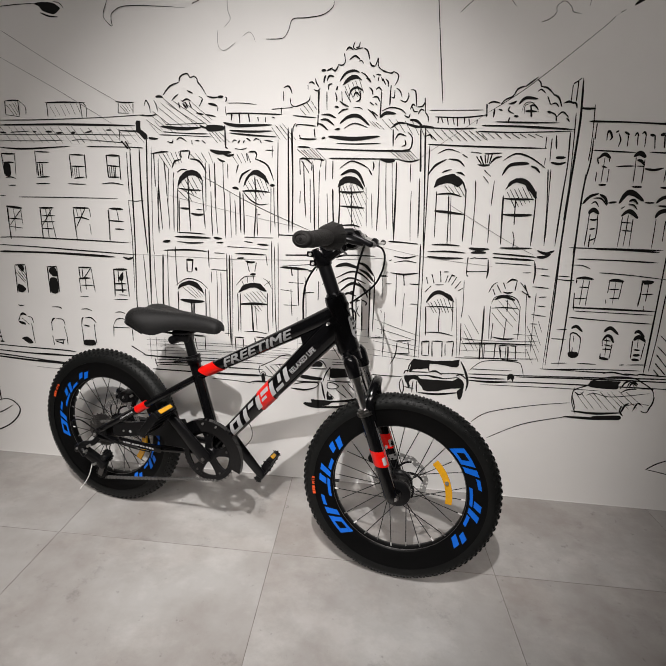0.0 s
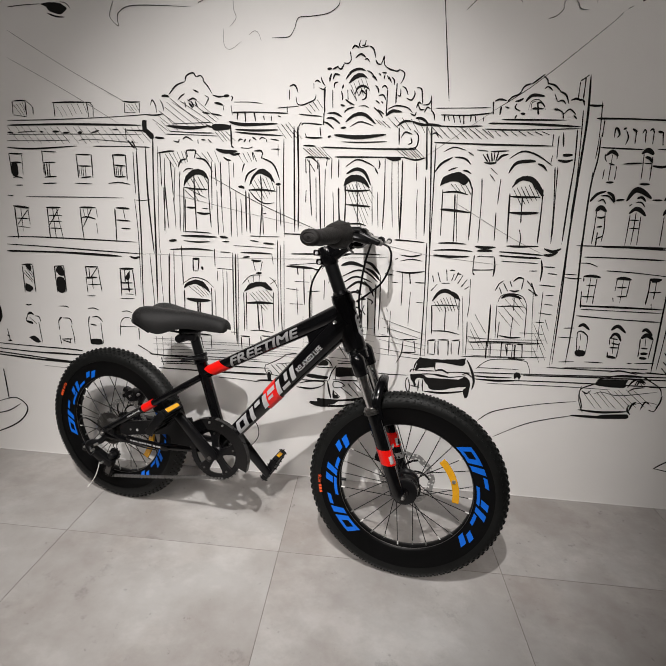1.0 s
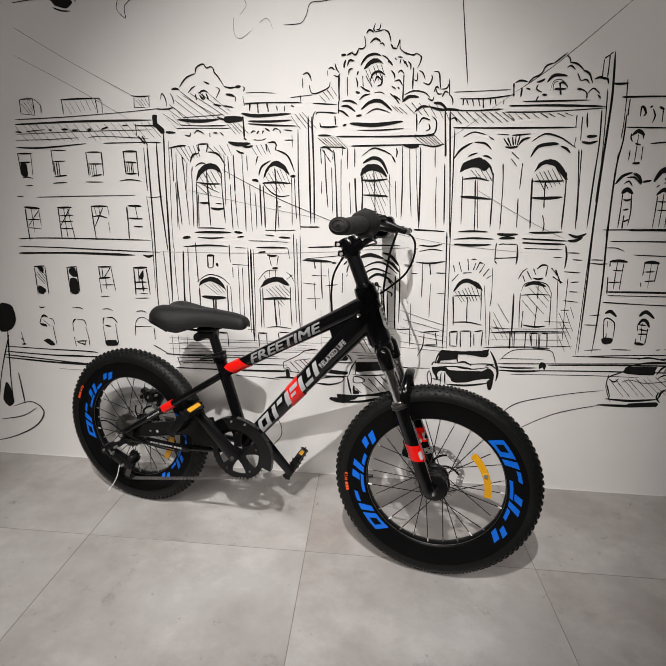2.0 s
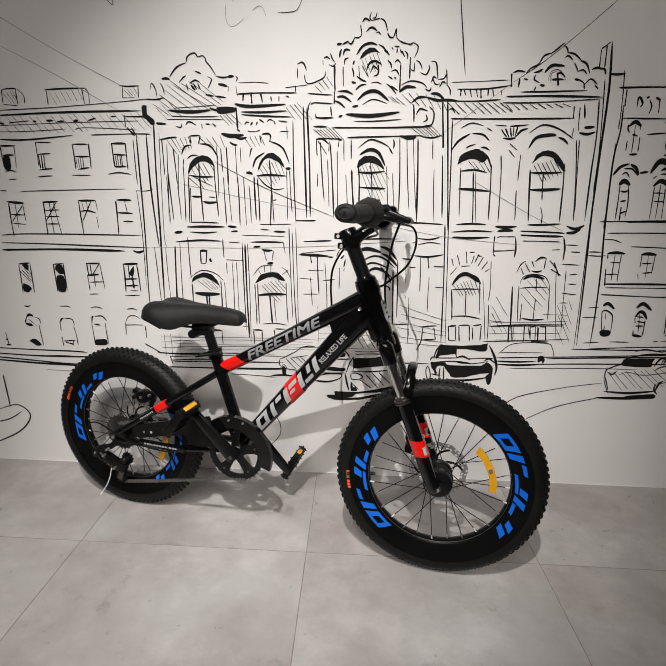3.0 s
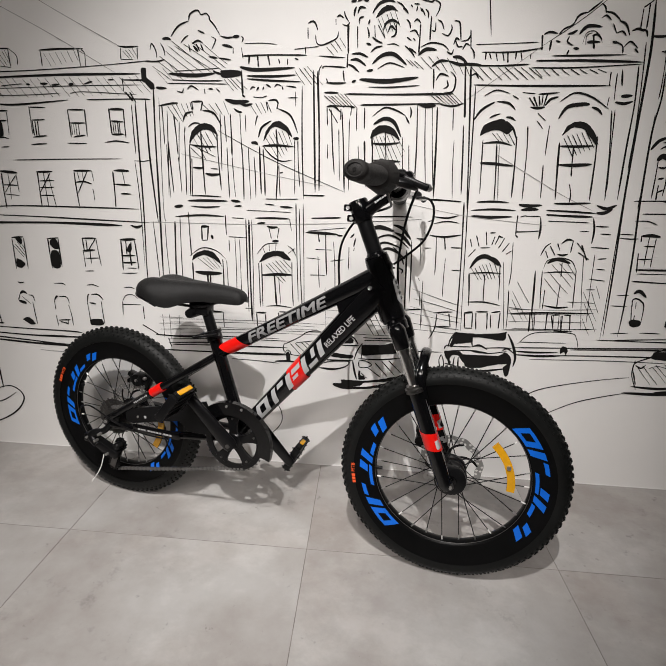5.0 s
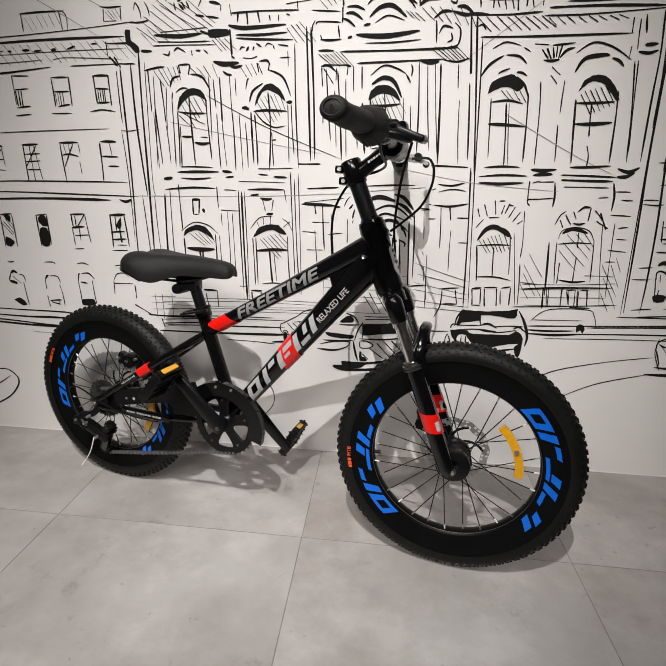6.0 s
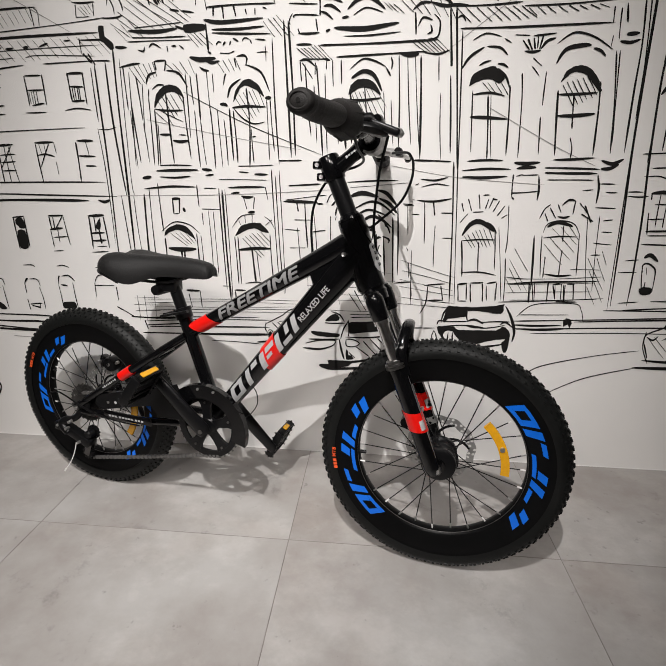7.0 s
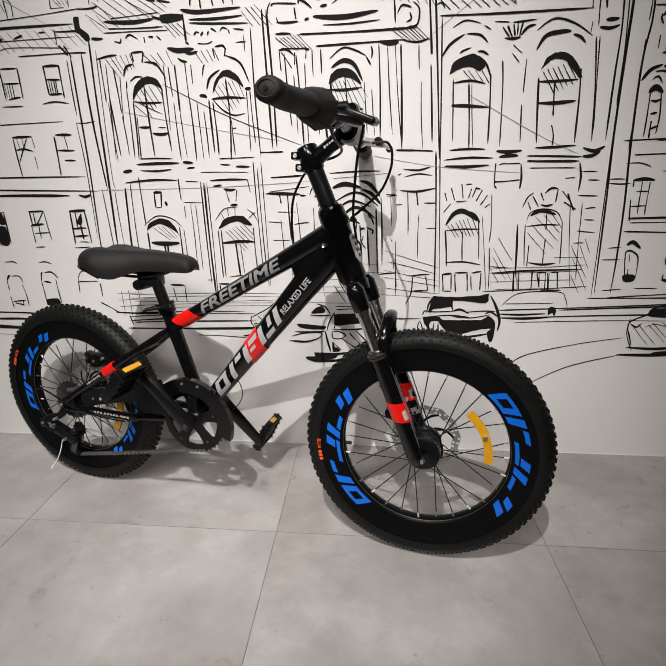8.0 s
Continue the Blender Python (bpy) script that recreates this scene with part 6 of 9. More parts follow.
    pen.hatch(0.29, 4, -10.5, 119.9, -7.3, 121.2, -7.6, 116.4, -2.9, 116.7)
    pen.brush(0.60, -48.7, 110.4, -45.2, 111.1, -43.0, 111.3)
    pen.brush(1.34, -29.8, 112.5, -27.0, 111.9, -23.0, 112.2)
    pen.brush(0.80, -26.3, 112.1, -24.3, 111.2, -22.1, 111.6)
    pen.brush(0.67, -27.4, 110.3, -26.3, 109.6, -25.0, 109.4)
    pen.hatch(0.30, 6, -46.3, 110.5, -39.5, 111.5, -43.2, 106.2, -38.8, 108.4)
    pen.hatch(0.30, 4, -36.0, 111.1, -30.4, 111.9, -33.1, 108.5, -29.0, 108.7)
    pen.hatch(0.29, 4, -23.0, 111.8, -18.3, 112.2, -21.0, 108.9, -17.0, 109.3)
    pen.line(0.27, -21.9, 113.3, -19.7, 113.2, -18.1, 113.7)
    pen.brush(0.32, -12.4, 113.3, -9.7, 113.4)
    pen.line(0.24, -10.3, 114.8, -10.2, 111.2)
    pen.brush(0.54, -39.2, 111.7, -36.1, 111.9)
    pen.line(0.46, -39.2, 111.7, -38.9, 109.7)
    pen.line(0.46, -36.1, 111.8, -36.7, 109.5)
    pen.brush(0.59, -17.7, 112.5, -15.7, 112.7, -14.9, 111.7)
    pen.line(0.40, -18.3, 112.2, -17.9, 110.0)
    pen.line(0.40, -15.0, 112.2, -15.4, 110.4)
    pen.brush(0.60, -42.0, 106.5, -41.0, 108.6, -39.1, 109.2)
    pen.brush(0.62, -36.2, 109.6, -33.1, 109.0, -30.9, 105.7)
    pen.brush(0.41, -21.5, 106.1, -21.0, 108.1, -20.6, 108.7)
    pen.brush(0.59, -15.2, 110.6, -11.6, 108.9, -9.5, 104.4)
    pen.fill(-40.4, 100.9, -39.5, 104.2, -37.5, 106.0, -35.2, 106.4, -33.2, 105.5, -32.0, 103.2, -33.5, 104.1, -35.0, 104.7, -36.7, 104.5, -38.7, 103.0)
    pen.brush(0.44, -40.5, 105.3, -38.9, 106.3, -37.1, 106.3)
    pen.brush(0.36, -41.7, 103.5, -41.4, 105.4)
    pen.line(0.44, -40.4, 100.7, -40.9, 86.7)
    pen.line(0.33, -39.9, 97.1, -40.3, 86.7)
    pen.line(0.41, -32.4, 104.0, -32.2, 97.6, -31.6, 88.6)
    pen.line(0.49, -37.0, 104.8, -36.7, 94.7, -36.4, 87.3)
    pen.brush(0.61, -40.4, 100.7, -36.7, 100.3, -32.6, 100.4)
    pen.hatch(0.33, 5, -39.5, 103.0, -34.3, 104.9, -35.8, 96.8, -32.3, 101.4)
    pen.hatch(0.28, 2, -40.2, 100.0, -39.1, 100.3, -36.7, 97.0, -33.3, 97.5)
    pen.brush(0.70, -39.7, 94.6, -38.1, 94.5, -36.6, 94.6)
    pen.brush(0.84, -36.2, 93.1, -34.1, 92.8, -31.8, 93.1)
    pen.brush(0.36, -34.5, 94.5, -32.4, 94.4)
    pen.line(0.34, -31.3, 109.1, -31.3, 93.7)
    pen.line(0.43, -40.6, 86.8, -36.4, 86.9, -31.6, 86.8)
    pen.fill(-19.2, 102.2, -18.5, 104.7, -16.9, 106.7, -14.9, 107.5, -12.2, 106.0, -11.1, 103.4, -12.9, 104.8, -15.6, 106.0, -17.2, 105.3, -18.3, 103.5)
    pen.brush(0.68, -20.6, 103.1, -19.6, 105.7, -16.9, 107.5)
    pen.line(0.55, -20.3, 100.8, -19.9, 88.0)
    pen.line(0.46, -19.3, 100.2, -18.8, 87.5)
    pen.line(0.30, -10.4, 102.7, -10.2, 88.3)
    pen.line(0.48, -15.6, 105.5, -15.1, 97.3, -15.6, 86.3)
    pen.brush(0.75, -19.6, 100.9, -15.5, 101.2, -10.6, 101.0)
    pen.brush(0.49, -19.3, 100.9, -16.9, 98.4, -14.1, 97.1, -11.1, 97.5)
    pen.hatch(0.30, 6, -18.9, 103.5, -12.6, 105.7, -14.9, 97.5, -10.9, 101.1)
    pen.line(0.34, -14.8, 96.0, -14.4, 87.4)
    pen.brush(0.41, -14.6, 93.9, -13.6, 94.1)
    pen.brush(0.95, -22.7, 101.7, -21.5, 101.7, -20.7, 101.3)
    pen.brush(0.94, -10.8, 103.1, -9.2, 103.2)
    pen.line(0.36, -47.7, 110.7, -47.6, 100.6)
    pen.line(0.30, -46.3, 109.3, -47.3, 86.7)
    pen.line(0.42, -46.6, 101.9, -45.8, 87.4)
    pen.line(0.25, -47.1, 100.6, -46.8, 86.0)
    pen.line(0.41, -44.5, 108.4, -43.9, 97.9)
    pen.line(0.25, -43.0, 106.6, -43.7, 95.6)
    pen.line(0.28, -43.9, 97.5, -43.4, 87.6)
    pen.line(0.34, -41.7, 103.5, -42.0, 86.9)
    pen.line(0.35, -30.1, 108.5, -29.7, 101.6)
    pen.line(0.36, -29.6, 100.3, -29.2, 86.4)
    pen.line(0.49, -28.4, 108.9, -28.2, 97.8)
    pen.line(0.28, -28.2, 97.8, -27.5, 87.0)
    pen.line(0.27, -25.7, 109.4, -25.3, 98.0)
    pen.line(0.41, -25.3, 100.5, -25.0, 86.0)
    pen.line(0.27, -24.2, 108.8, -24.1, 104.4)
    pen.line(0.27, -23.5, 100.6, -23.0, 86.2)
    pen.line(0.34, -21.9, 98.2, -21.5, 86.9)
    pen.line(0.34, -9.5, 102.7, -8.8, 90.4)
    pen.line(0.42, -8.5, 116.4, -7.6, 87.1)
    pen.line(0.62, -5.5, 120.1, -4.3, 88.9)
    pen.line(0.62, -4.4, 119.9, -3.2, 89.4)
    pen.brush(0.86, -41.8, 85.4, -36.4, 85.6, -29.9, 85.7)
    pen.brush(0.57, -41.0, 83.9, -36.5, 83.7, -32.2, 84.1)
    pen.brush(1.01, -45.9, 83.5, -43.3, 83.9)
    pen.brush(0.85, -28.9, 85.9, -26.1, 85.7)
    pen.brush(0.57, -28.0, 84.3, -25.7, 84.5)
    pen.brush(0.64, -45.8, 80.7, -37.9, 81.4, -31.1, 81.3)
    pen.line(0.26, -28.7, 81.0, -25.2, 80.9)
    pen.line(0.28, -18.8, 86.7, -9.1, 87.0)
    pen.brush(0.42, -18.8, 85.3, -16.0, 85.1)
    pen.brush(0.70, -14.5, 84.7, -10.8, 84.6)
    pen.line(0.21, -24.4, 83.3, -11.1, 83.2)
    pen.brush(0.65, -21.9, 81.2, -16.7, 81.4, -11.6, 81.4)
    pen.brush(0.65, -21.2, 79.7, -18.8, 80.0)
    pen.line(0.28, -11.6, 81.4, -11.0, 78.0)
    pen.line(0.64, -46.0, 79.4, -46.5, 66.3, -46.5, 58.9)
    pen.line(0.29, -44.4, 80.7, -44.6, 58.2)
    pen.line(0.37, -41.8, 82.2, -41.7, 76.6, -41.5, 69.2)
    pen.line(0.37, -30.7, 81.8, -30.5, 76.0)
    pen.line(0.26, -29.8, 74.6, -29.7, 71.1)
    pen.line(0.26, -28.0, 75.2, -27.8, 57.3)
    pen.line(0.26, -26.6, 74.8, -26.3, 56.6)
    pen.line(0.43, -24.6, 81.0, -24.4, 66.4, -24.1, 52.7)
    pen.line(0.65, -23.7, 80.6, -23.5, 63.5, -23.1, 49.7)
    pen.line(0.28, -22.9, 80.7, -22.6, 48.5)
    pen.line(0.36, -9.8, 85.9, -9.5, 76.0, -8.7, 56.9)
    pen.line(0.36, -8.8, 84.3, -8.1, 64.7, -7.2, 52.0)
    pen.line(0.28, -7.7, 85.8, -6.8, 52.1)
    pen.line(0.49, -38.0, 78.0, -38.0, 74.1)
    pen.line(0.49, -36.0, 78.1, -36.4, 74.2)
    pen.brush(0.87, -38.2, 78.1, -35.7, 78.2)
    pen.line(0.29, -38.0, 74.1, -36.4, 74.2)
    pen.brush(0.87, -35.1, 75.8, -34.7, 74.6)
    pen.line(0.31, -17.8, 78.8, -17.0, 75.5)
    pen.line(0.31, -14.7, 78.7, -15.2, 75.6)
    pen.brush(0.85, -18.4, 79.0, -16.7, 78.7, -15.0, 78.9)
    pen.brush(0.86, -16.8, 74.7, -14.8, 74.9)
    pen.line(0.26, -29.9, 75.5, -24.2, 75.4)
    pen.fill(-41.5, 67.8, -40.5, 69.9, -37.5, 71.2, -35.0, 70.8, -33.2, 69.0, -32.4, 67.0, -34.7, 68.7, -37.5, 69.7, -40.1, 68.8)
    pen.brush(0.38, -42.1, 69.2, -38.2, 71.8, -33.9, 71.2, -31.0, 68.8)
    pen.line(0.47, -41.3, 67.4, -41.4, 59.2)
    pen.line(0.44, -31.9, 68.8, -31.8, 57.7)
    pen.line(0.29, -30.7, 68.4, -30.5, 56.3)
    pen.brush(1.48, -40.6, 64.5, -37.0, 64.2, -32.3, 64.4)
    pen.line(0.74, -36.8, 64.0, -36.7, 57.3)
    pen.line(0.59, -35.9, 63.8, -36.1, 57.4)
    pen.hatch(0.29, 5, -39.5, 68.8, -34.2, 69.6, -34.9, 65.3, -32.2, 66.4)
    pen.fill(-20.7, 68.2, -19.2, 70.8, -16.6, 71.8, -13.4, 71.8, -11.0, 69.4, -13.0, 69.5, -15.1, 70.5, -18.0, 69.6)
    pen.brush(0.29, -21.5, 70.6, -18.7, 73.7, -14.9, 74.2)
    pen.line(0.23, -19.5, 72.5, -18.9, 71.1)
    pen.line(0.23, -17.7, 73.8, -17.6, 71.8)
    pen.line(0.23, -15.6, 74.2, -15.7, 71.9)
    pen.brush(0.28, -12.3, 73.7, -10.6, 72.5, -9.4, 70.3)
    pen.line(0.23, -12.0, 71.3, -10.0, 72.9)
    pen.line(0.38, -20.9, 68.1, -20.5, 54.5)
    pen.line(0.38, -20.0, 68.2, -19.7, 54.6)
    pen.line(0.37, -10.8, 68.8, -10.2, 55.3)
    pen.brush(1.02, -20.1, 64.4, -15.1, 64.9, -10.6, 64.9)
    pen.line(0.64, -16.1, 64.5, -15.4, 55.2)
    pen.line(0.26, -14.8, 64.2, -14.1, 55.6)
    pen.hatch(0.29, 6, -19.1, 67.9, -13.4, 69.6, -13.3, 61.9, -10.5, 66.5)
    pen.brush(0.39, -18.6, 54.8, -14.9, 55.2, -10.5, 54.7)
    pen.line(0.33, -35.8, 51.3, -35.1, 47.2)
    pen.brush(0.66, -36.5, 52.3, -32.3, 52.2)
    pen.line(0.33, -32.3, 52.2, -32.1, 47.1)
    pen.brush(0.60, -22.0, 52.7, -18.6, 52.7)
    pen.line(0.42, -21.7, 52.4, -21.4, 47.7)
    pen.line(0.39, -18.9, 52.3, -18.7, 48.5)
    pen.line(0.41, -14.9, 53.0, -14.4, 49.5)
    pen.brush(0.44, -14.6, 53.3, -11.1, 53.3)
    pen.line(0.27, -25.3, 53.8, -23.1, 53.8)
    pen.hatch(0.20, 5, -47.9, 49.3, -48.1, 44.6, -0.1, 50.0, 0.1, 46.3)
    pen.hatch(0.24, 3, -52.1, 50.8, -47.0, 50.6, -51.9, 42.1, -47.0, 42.5)
    pen.hatch(0.18, 4, -53.2, 49.5, -52.8, 43.6, -45.6, 49.8, -45.4, 43.9)
    pen.line(0.46, -58.8, 46.6, -55.8, 44.9, -53.6, 43.5)
    pen.line(0.62, -54.6, 43.6, -45.1, 43.4, -34.4, 44.1)
    pen.line(0.47, -50.6, 41.0, -39.1, 41.8, -34.5, 41.6)
    pen.line(0.47, -49.1, 40.5, -37.6, 41.0, -11.8, 41.6)
    pen.line(0.62, -51.5, 38.6, -33.0, 38.8, -10.2, 39.5)
    pen.line(0.40, -34.5, 38.7, -12.5, 39.1)
    pen.line(0.31, -48.2, 43.6, -32.9, 44.2, -14.8, 44.5)
    pen.line(0.31, -50.4, 42.3, -29.9, 43.5, -11.8, 43.8)
    pen.line(0.31, -30.0, 36.8, -14.7, 36.2)
    pen.line(0.40, -50.5, 42.6, -49.7, 39.7)


def draw_palace_centre(pen):
    pen.brush(0.56, -7.2, 130.9, -6.0, 131.4, -5.2, 130.8, -4.6, 129.3)
    pen.line(0.33, -7.2, 130.0, -7.1, 127.3)
    pen.line(0.41, -5.2, 128.3, -4.8, 126.5, -3.6, 126.0, -1.7, 126.6, 0.4, 127.7, 0.8, 129.2)
    pen.line(0.23, -0.0, 132.0, 0.1, 130.6)
    pen.hatch(0.31, 4, -2.4, 125.7, 1.0, 127.7, -0.3, 123.7, 2.9, 125.2)
    pen.line(0.26, -10.7, 124.9, -4.2, 125.7)
    pen.line(0.33, -7.8, 125.5, -7.7, 123.8)
    pen.brush(0.44, -4.2, 123.5, -0.3, 123.3, 2.8, 123.2)
    pen.line(0.44, -3.1, 120.5, -2.3, 121.1, 3.0, 120.9)
    pen.line(0.34, -4.0, 119.0, -4.0, 120.2, -3.3, 121.4)
    pen.brush(0.50, 0.2, 132.4, 1.1, 132.8, 2.0, 132.2)
    pen.brush(0.43, 2.1, 133.8, 2.5, 132.6, 3.4, 131.4)
    pen.brush(0.43, 1.7, 130.9, 2.9, 130.5, 3.7, 131.3)
    pen.line(0.61, 3.3, 130.8, 3.6, 124.1)
    pen.line(0.46, 3.4, 124.1, 3.4, 120.8)
    pen.brush(0.41, 13.1, 143.8, 12.7, 142.4, 13.2, 141.8)
    pen.brush(0.41, 14.6, 143.8, 14.3, 142.5, 13.4, 142.3)
    pen.line(0.32, 13.1, 141.7, 15.5, 142.3)
    pen.brush(0.61, 10.7, 141.3, 11.5, 142.2, 12.8, 141.6)
    pen.brush(0.49, 15.6, 142.3, 16.9, 141.5, 17.7, 139.2)
    pen.line(0.39, 10.2, 140.7, 10.6, 138.5, 9.8, 137.6, 8.5, 137.7)
    pen.brush(0.62, 11.8, 139.0, 13.3, 140.1, 14.9, 139.3)
    pen.brush(0.37, 14.5, 138.7, 15.3, 139.0, 16.0, 138.2)
    pen.brush(0.54, 17.7, 138.8, 18.4, 137.8, 19.5, 137.7)
    pen.line(0.37, 19.4, 137.8, 19.8, 138.8, 20.1, 139.8, 20.3, 137.8, 21.2, 136.9)
    pen.brush(0.49, 20.9, 137.1, 22.1, 136.5, 23.5, 136.2)
    pen.brush(0.49, 23.0, 136.3, 24.2, 136.1, 24.9, 136.6)
    pen.brush(0.44, 24.7, 136.6, 26.2, 135.8, 26.2, 134.4, 25.4, 132.8)
    pen.brush(0.54, 8.7, 137.5, 7.9, 136.1, 6.8, 136.5)
    pen.brush(0.55, 7.1, 136.8, 5.4, 135.9)
    pen.brush(0.75, 3.8, 135.9, 5.2, 136.1)
    pen.fill(10.3, 132.4, 11.1, 134.0, 12.9, 135.2, 14.4, 135.1, 15.9, 133.9, 14.2, 134.2, 12.5, 133.7, 11.2, 132.8)
    pen.brush(0.80, 9.4, 133.4, 11.0, 135.5, 13.2, 136.3, 15.0, 135.9)
    pen.brush(0.44, 15.4, 136.0, 16.9, 135.2, 18.4, 133.4)
    pen.hatch(0.27, 5, 10.9, 132.2, 15.0, 134.0, 12.9, 128.2, 16.7, 130.2)
    pen.brush(0.75, 12.3, 129.3, 13.0, 131.2, 14.7, 131.9, 16.5, 131.0)
    pen.brush(0.58, 13.6, 129.2, 14.3, 130.6, 15.5, 129.7)
    pen.brush(0.55, 15.6, 131.1, 15.6, 128.8, 14.4, 128.1)
    pen.brush(0.63, 4.7, 132.6, 4.8, 133.8, 5.2, 134.8)
    pen.brush(0.63, 5.6, 133.2, 6.2, 134.6, 7.6, 134.5)
    pen.brush(0.50, 6.1, 130.9, 6.2, 132.2, 7.2, 132.6)
    pen.brush(0.55, 8.5, 130.9, 8.8, 132.0)
    pen.line(0.33, 5.7, 130.5, 6.0, 125.4)
    pen.brush(0.50, 8.2, 130.3, 8.7, 128.9, 8.7, 127.8)
    pen.brush(0.63, 8.2, 126.6, 9.5, 126.3)
    pen.brush(0.56, 9.6, 128.1, 11.0, 127.2, 12.4, 126.7)
    pen.line(0.30, 10.1, 130.7, 10.4, 127.9)
    pen.line(0.30, 11.0, 130.8, 13.0, 127.8)
    pen.brush(0.50, 18.1, 132.2, 19.0, 131.3, 19.3, 130.1)
    pen.brush(0.62, 18.5, 133.4, 17.7, 134.3, 17.0, 134.5)
    pen.brush(0.37, 19.0, 135.4, 19.5, 134.8)
    pen.brush(0.42, 19.8, 135.6, 21.2, 135.5)
    pen.brush(0.42, 20.5, 133.9, 20.7, 135.1)
    pen.brush(0.42, 21.4, 134.9, 22.0, 133.8)
    pen.brush(0.42, 21.9, 134.6, 22.8, 133.0)
    pen.brush(0.49, 22.7, 134.5, 23.5, 133.7, 23.6, 132.4)
    pen.brush(0.50, 20.1, 131.6, 20.9, 132.2, 21.9, 131.3)
    pen.brush(0.50, 19.2, 129.4, 20.6, 129.7, 21.6, 128.3)
    pen.brush(0.43, 18.5, 128.2, 19.8, 127.4)
    pen.brush(0.43, 20.2, 128.0, 20.8, 127.4)
    pen.line(0.47, 21.8, 131.2, 21.9, 124.3)
    pen.line(0.49, 24.4, 133.0, 24.5, 127.4)
    pen.brush(0.42, 24.7, 129.9, 25.6, 129.7, 25.6, 131.7)
    pen.brush(0.44, 26.0, 132.2, 27.1, 131.6, 27.9, 129.9)
    pen.brush(0.50, 27.4, 129.2, 29.0, 128.7, 29.8, 130.1, 29.6, 131.2)
    pen.brush(0.49, 30.2, 132.0, 31.6, 131.7, 32.1, 129.4, 32.4, 127.5)
    pen.brush(0.50, 32.4, 127.5, 34.1, 127.8, 34.7, 129.0)
    pen.line(0.37, 34.6, 130.1, 35.1, 125.8)
    pen.brush(0.45, 35.0, 126.3, 36.0, 125.0, 36.2, 123.5)
    pen.brush(0.56, 9.4, 124.5, 10.6, 125.6, 12.4, 126.1)
    pen.brush(0.33, 13.6, 126.4, 15.4, 126.6, 16.7, 126.1)
    pen.brush(1.15, 10.0, 121.9, 12.5, 123.9, 15.6, 124.2, 19.0, 121.8)
    pen.brush(0.43, 11.4, 120.7, 14.5, 122.2, 18.5, 121.2)
    pen.brush(0.70, 4.4, 124.1, 6.7, 124.2, 8.8, 123.4)
    pen.brush(0.77, 4.2, 122.7, 6.1, 122.8, 8.4, 121.4)
    pen.brush(0.64, 3.4, 121.7, 4.9, 121.2, 6.6, 119.9)
    pen.brush(0.71, 8.6, 120.2, 10.3, 120.5)
    pen.brush(0.50, 18.1, 126.3, 19.7, 125.1, 21.0, 123.6)
    pen.brush(0.50, 19.3, 125.8, 21.3, 124.5)
    pen.brush(1.01, 21.8, 124.1, 23.7, 125.5, 26.5, 125.4)
    pen.brush(0.45, 22.2, 125.9, 24.8, 127.0, 28.0, 126.6, 29.6, 125.3)
    pen.hatch(0.30, 6, 22.6, 123.8, 33.3, 123.9, 26.0, 120.9, 35.7, 119.5)
    pen.brush(0.76, 25.5, 121.5, 27.5, 122.9, 29.8, 122.9)
    pen.brush(0.88, 29.6, 123.0, 32.2, 122.3, 34.4, 122.1)
    pen.brush(0.88, 30.7, 123.9, 32.7, 123.8, 34.7, 122.4)
    pen.line(0.50, 26.1, 121.1, 26.5, 116.3)
    pen.brush(0.56, 26.9, 118.2, 28.0, 119.9, 30.2, 119.4)
    pen.brush(0.50, 30.5, 120.6, 32.0, 119.0, 31.7, 116.0, 29.5, 115.5)
    pen.brush(0.51, 29.1, 116.5, 30.2, 117.1, 29.8, 118.5)
    pen.brush(0.50, 29.0, 125.1, 30.3, 124.6, 30.7, 125.6)
    pen.brush(0.50, 33.0, 125.5, 33.8, 126.9, 34.8, 126.5)
    pen.brush(0.42, 31.0, 127.7, 31.8, 126.3, 33.0, 126.4)
    pen.brush(0.55, 30.6, 126.7, 31.2, 128.1, 32.0, 127.7)
    pen.hatch(0.23, 3, 18.6, 123.2, 20.8, 122.8, 20.8, 121.4, 23.5, 120.8)
    pen.brush(1.29, 6.8, 118.2, 14.2, 117.9, 22.3, 119.0)
    pen.brush(0.44, 9.1, 116.4, 15.5, 116.5, 22.8, 117.1)
    pen.brush(0.65, 4.8, 117.5, 5.9, 117.9)
    pen.line(0.39, -2.0, 118.2, -1.6, 117.1)
    pen.brush(0.60, -2.0, 117.2, 0.6, 117.1, 3.3, 117.3)
    pen.line(0.44, 2.4, 120.2, 2.8, 117.6)
    pen.line(0.55, 3.3, 114.6, 17.0, 114.8, 31.7, 115.3)
    pen.brush(0.60, -2.5, 114.8, 1.4, 114.8)
    pen.line(0.50, 7.4, 112.0, 17.1, 112.4, 29.4, 112.9)
    pen.brush(1.16, 22.7, 112.7, 25.2, 112.2, 27.5, 112.4)
    pen.hatch(0.31, 7, -2.5, 114.0, 3.0, 114.6, 1.3, 111.3, 6.5, 111.3)
    pen.hatch(0.31, 7, 25.3, 115.4, 31.2, 115.8, 29.4, 112.6, 34.9, 112.6)
    pen.brush(0.59, 28.5, 112.7, 32.0, 112.3, 34.8, 113.1)
    pen.line(0.39, -1.1, 111.7, 5.5, 111.6)
    pen.brush(0.66, -1.8, 111.3, 0.2, 111.5, 2.1, 110.1)
    pen.line(0.37, -1.6, 111.1, -1.3, 106.7)
    pen.line(0.34, -1.1, 110.9, 1.5, 107.3)
    pen.line(0.32, 2.2, 110.9, 2.1, 108.1)
    pen.brush(0.65, 4.4, 111.7, 5.9, 111.3)
    pen.line(0.31, 5.1, 111.5, 4.9, 109.3)
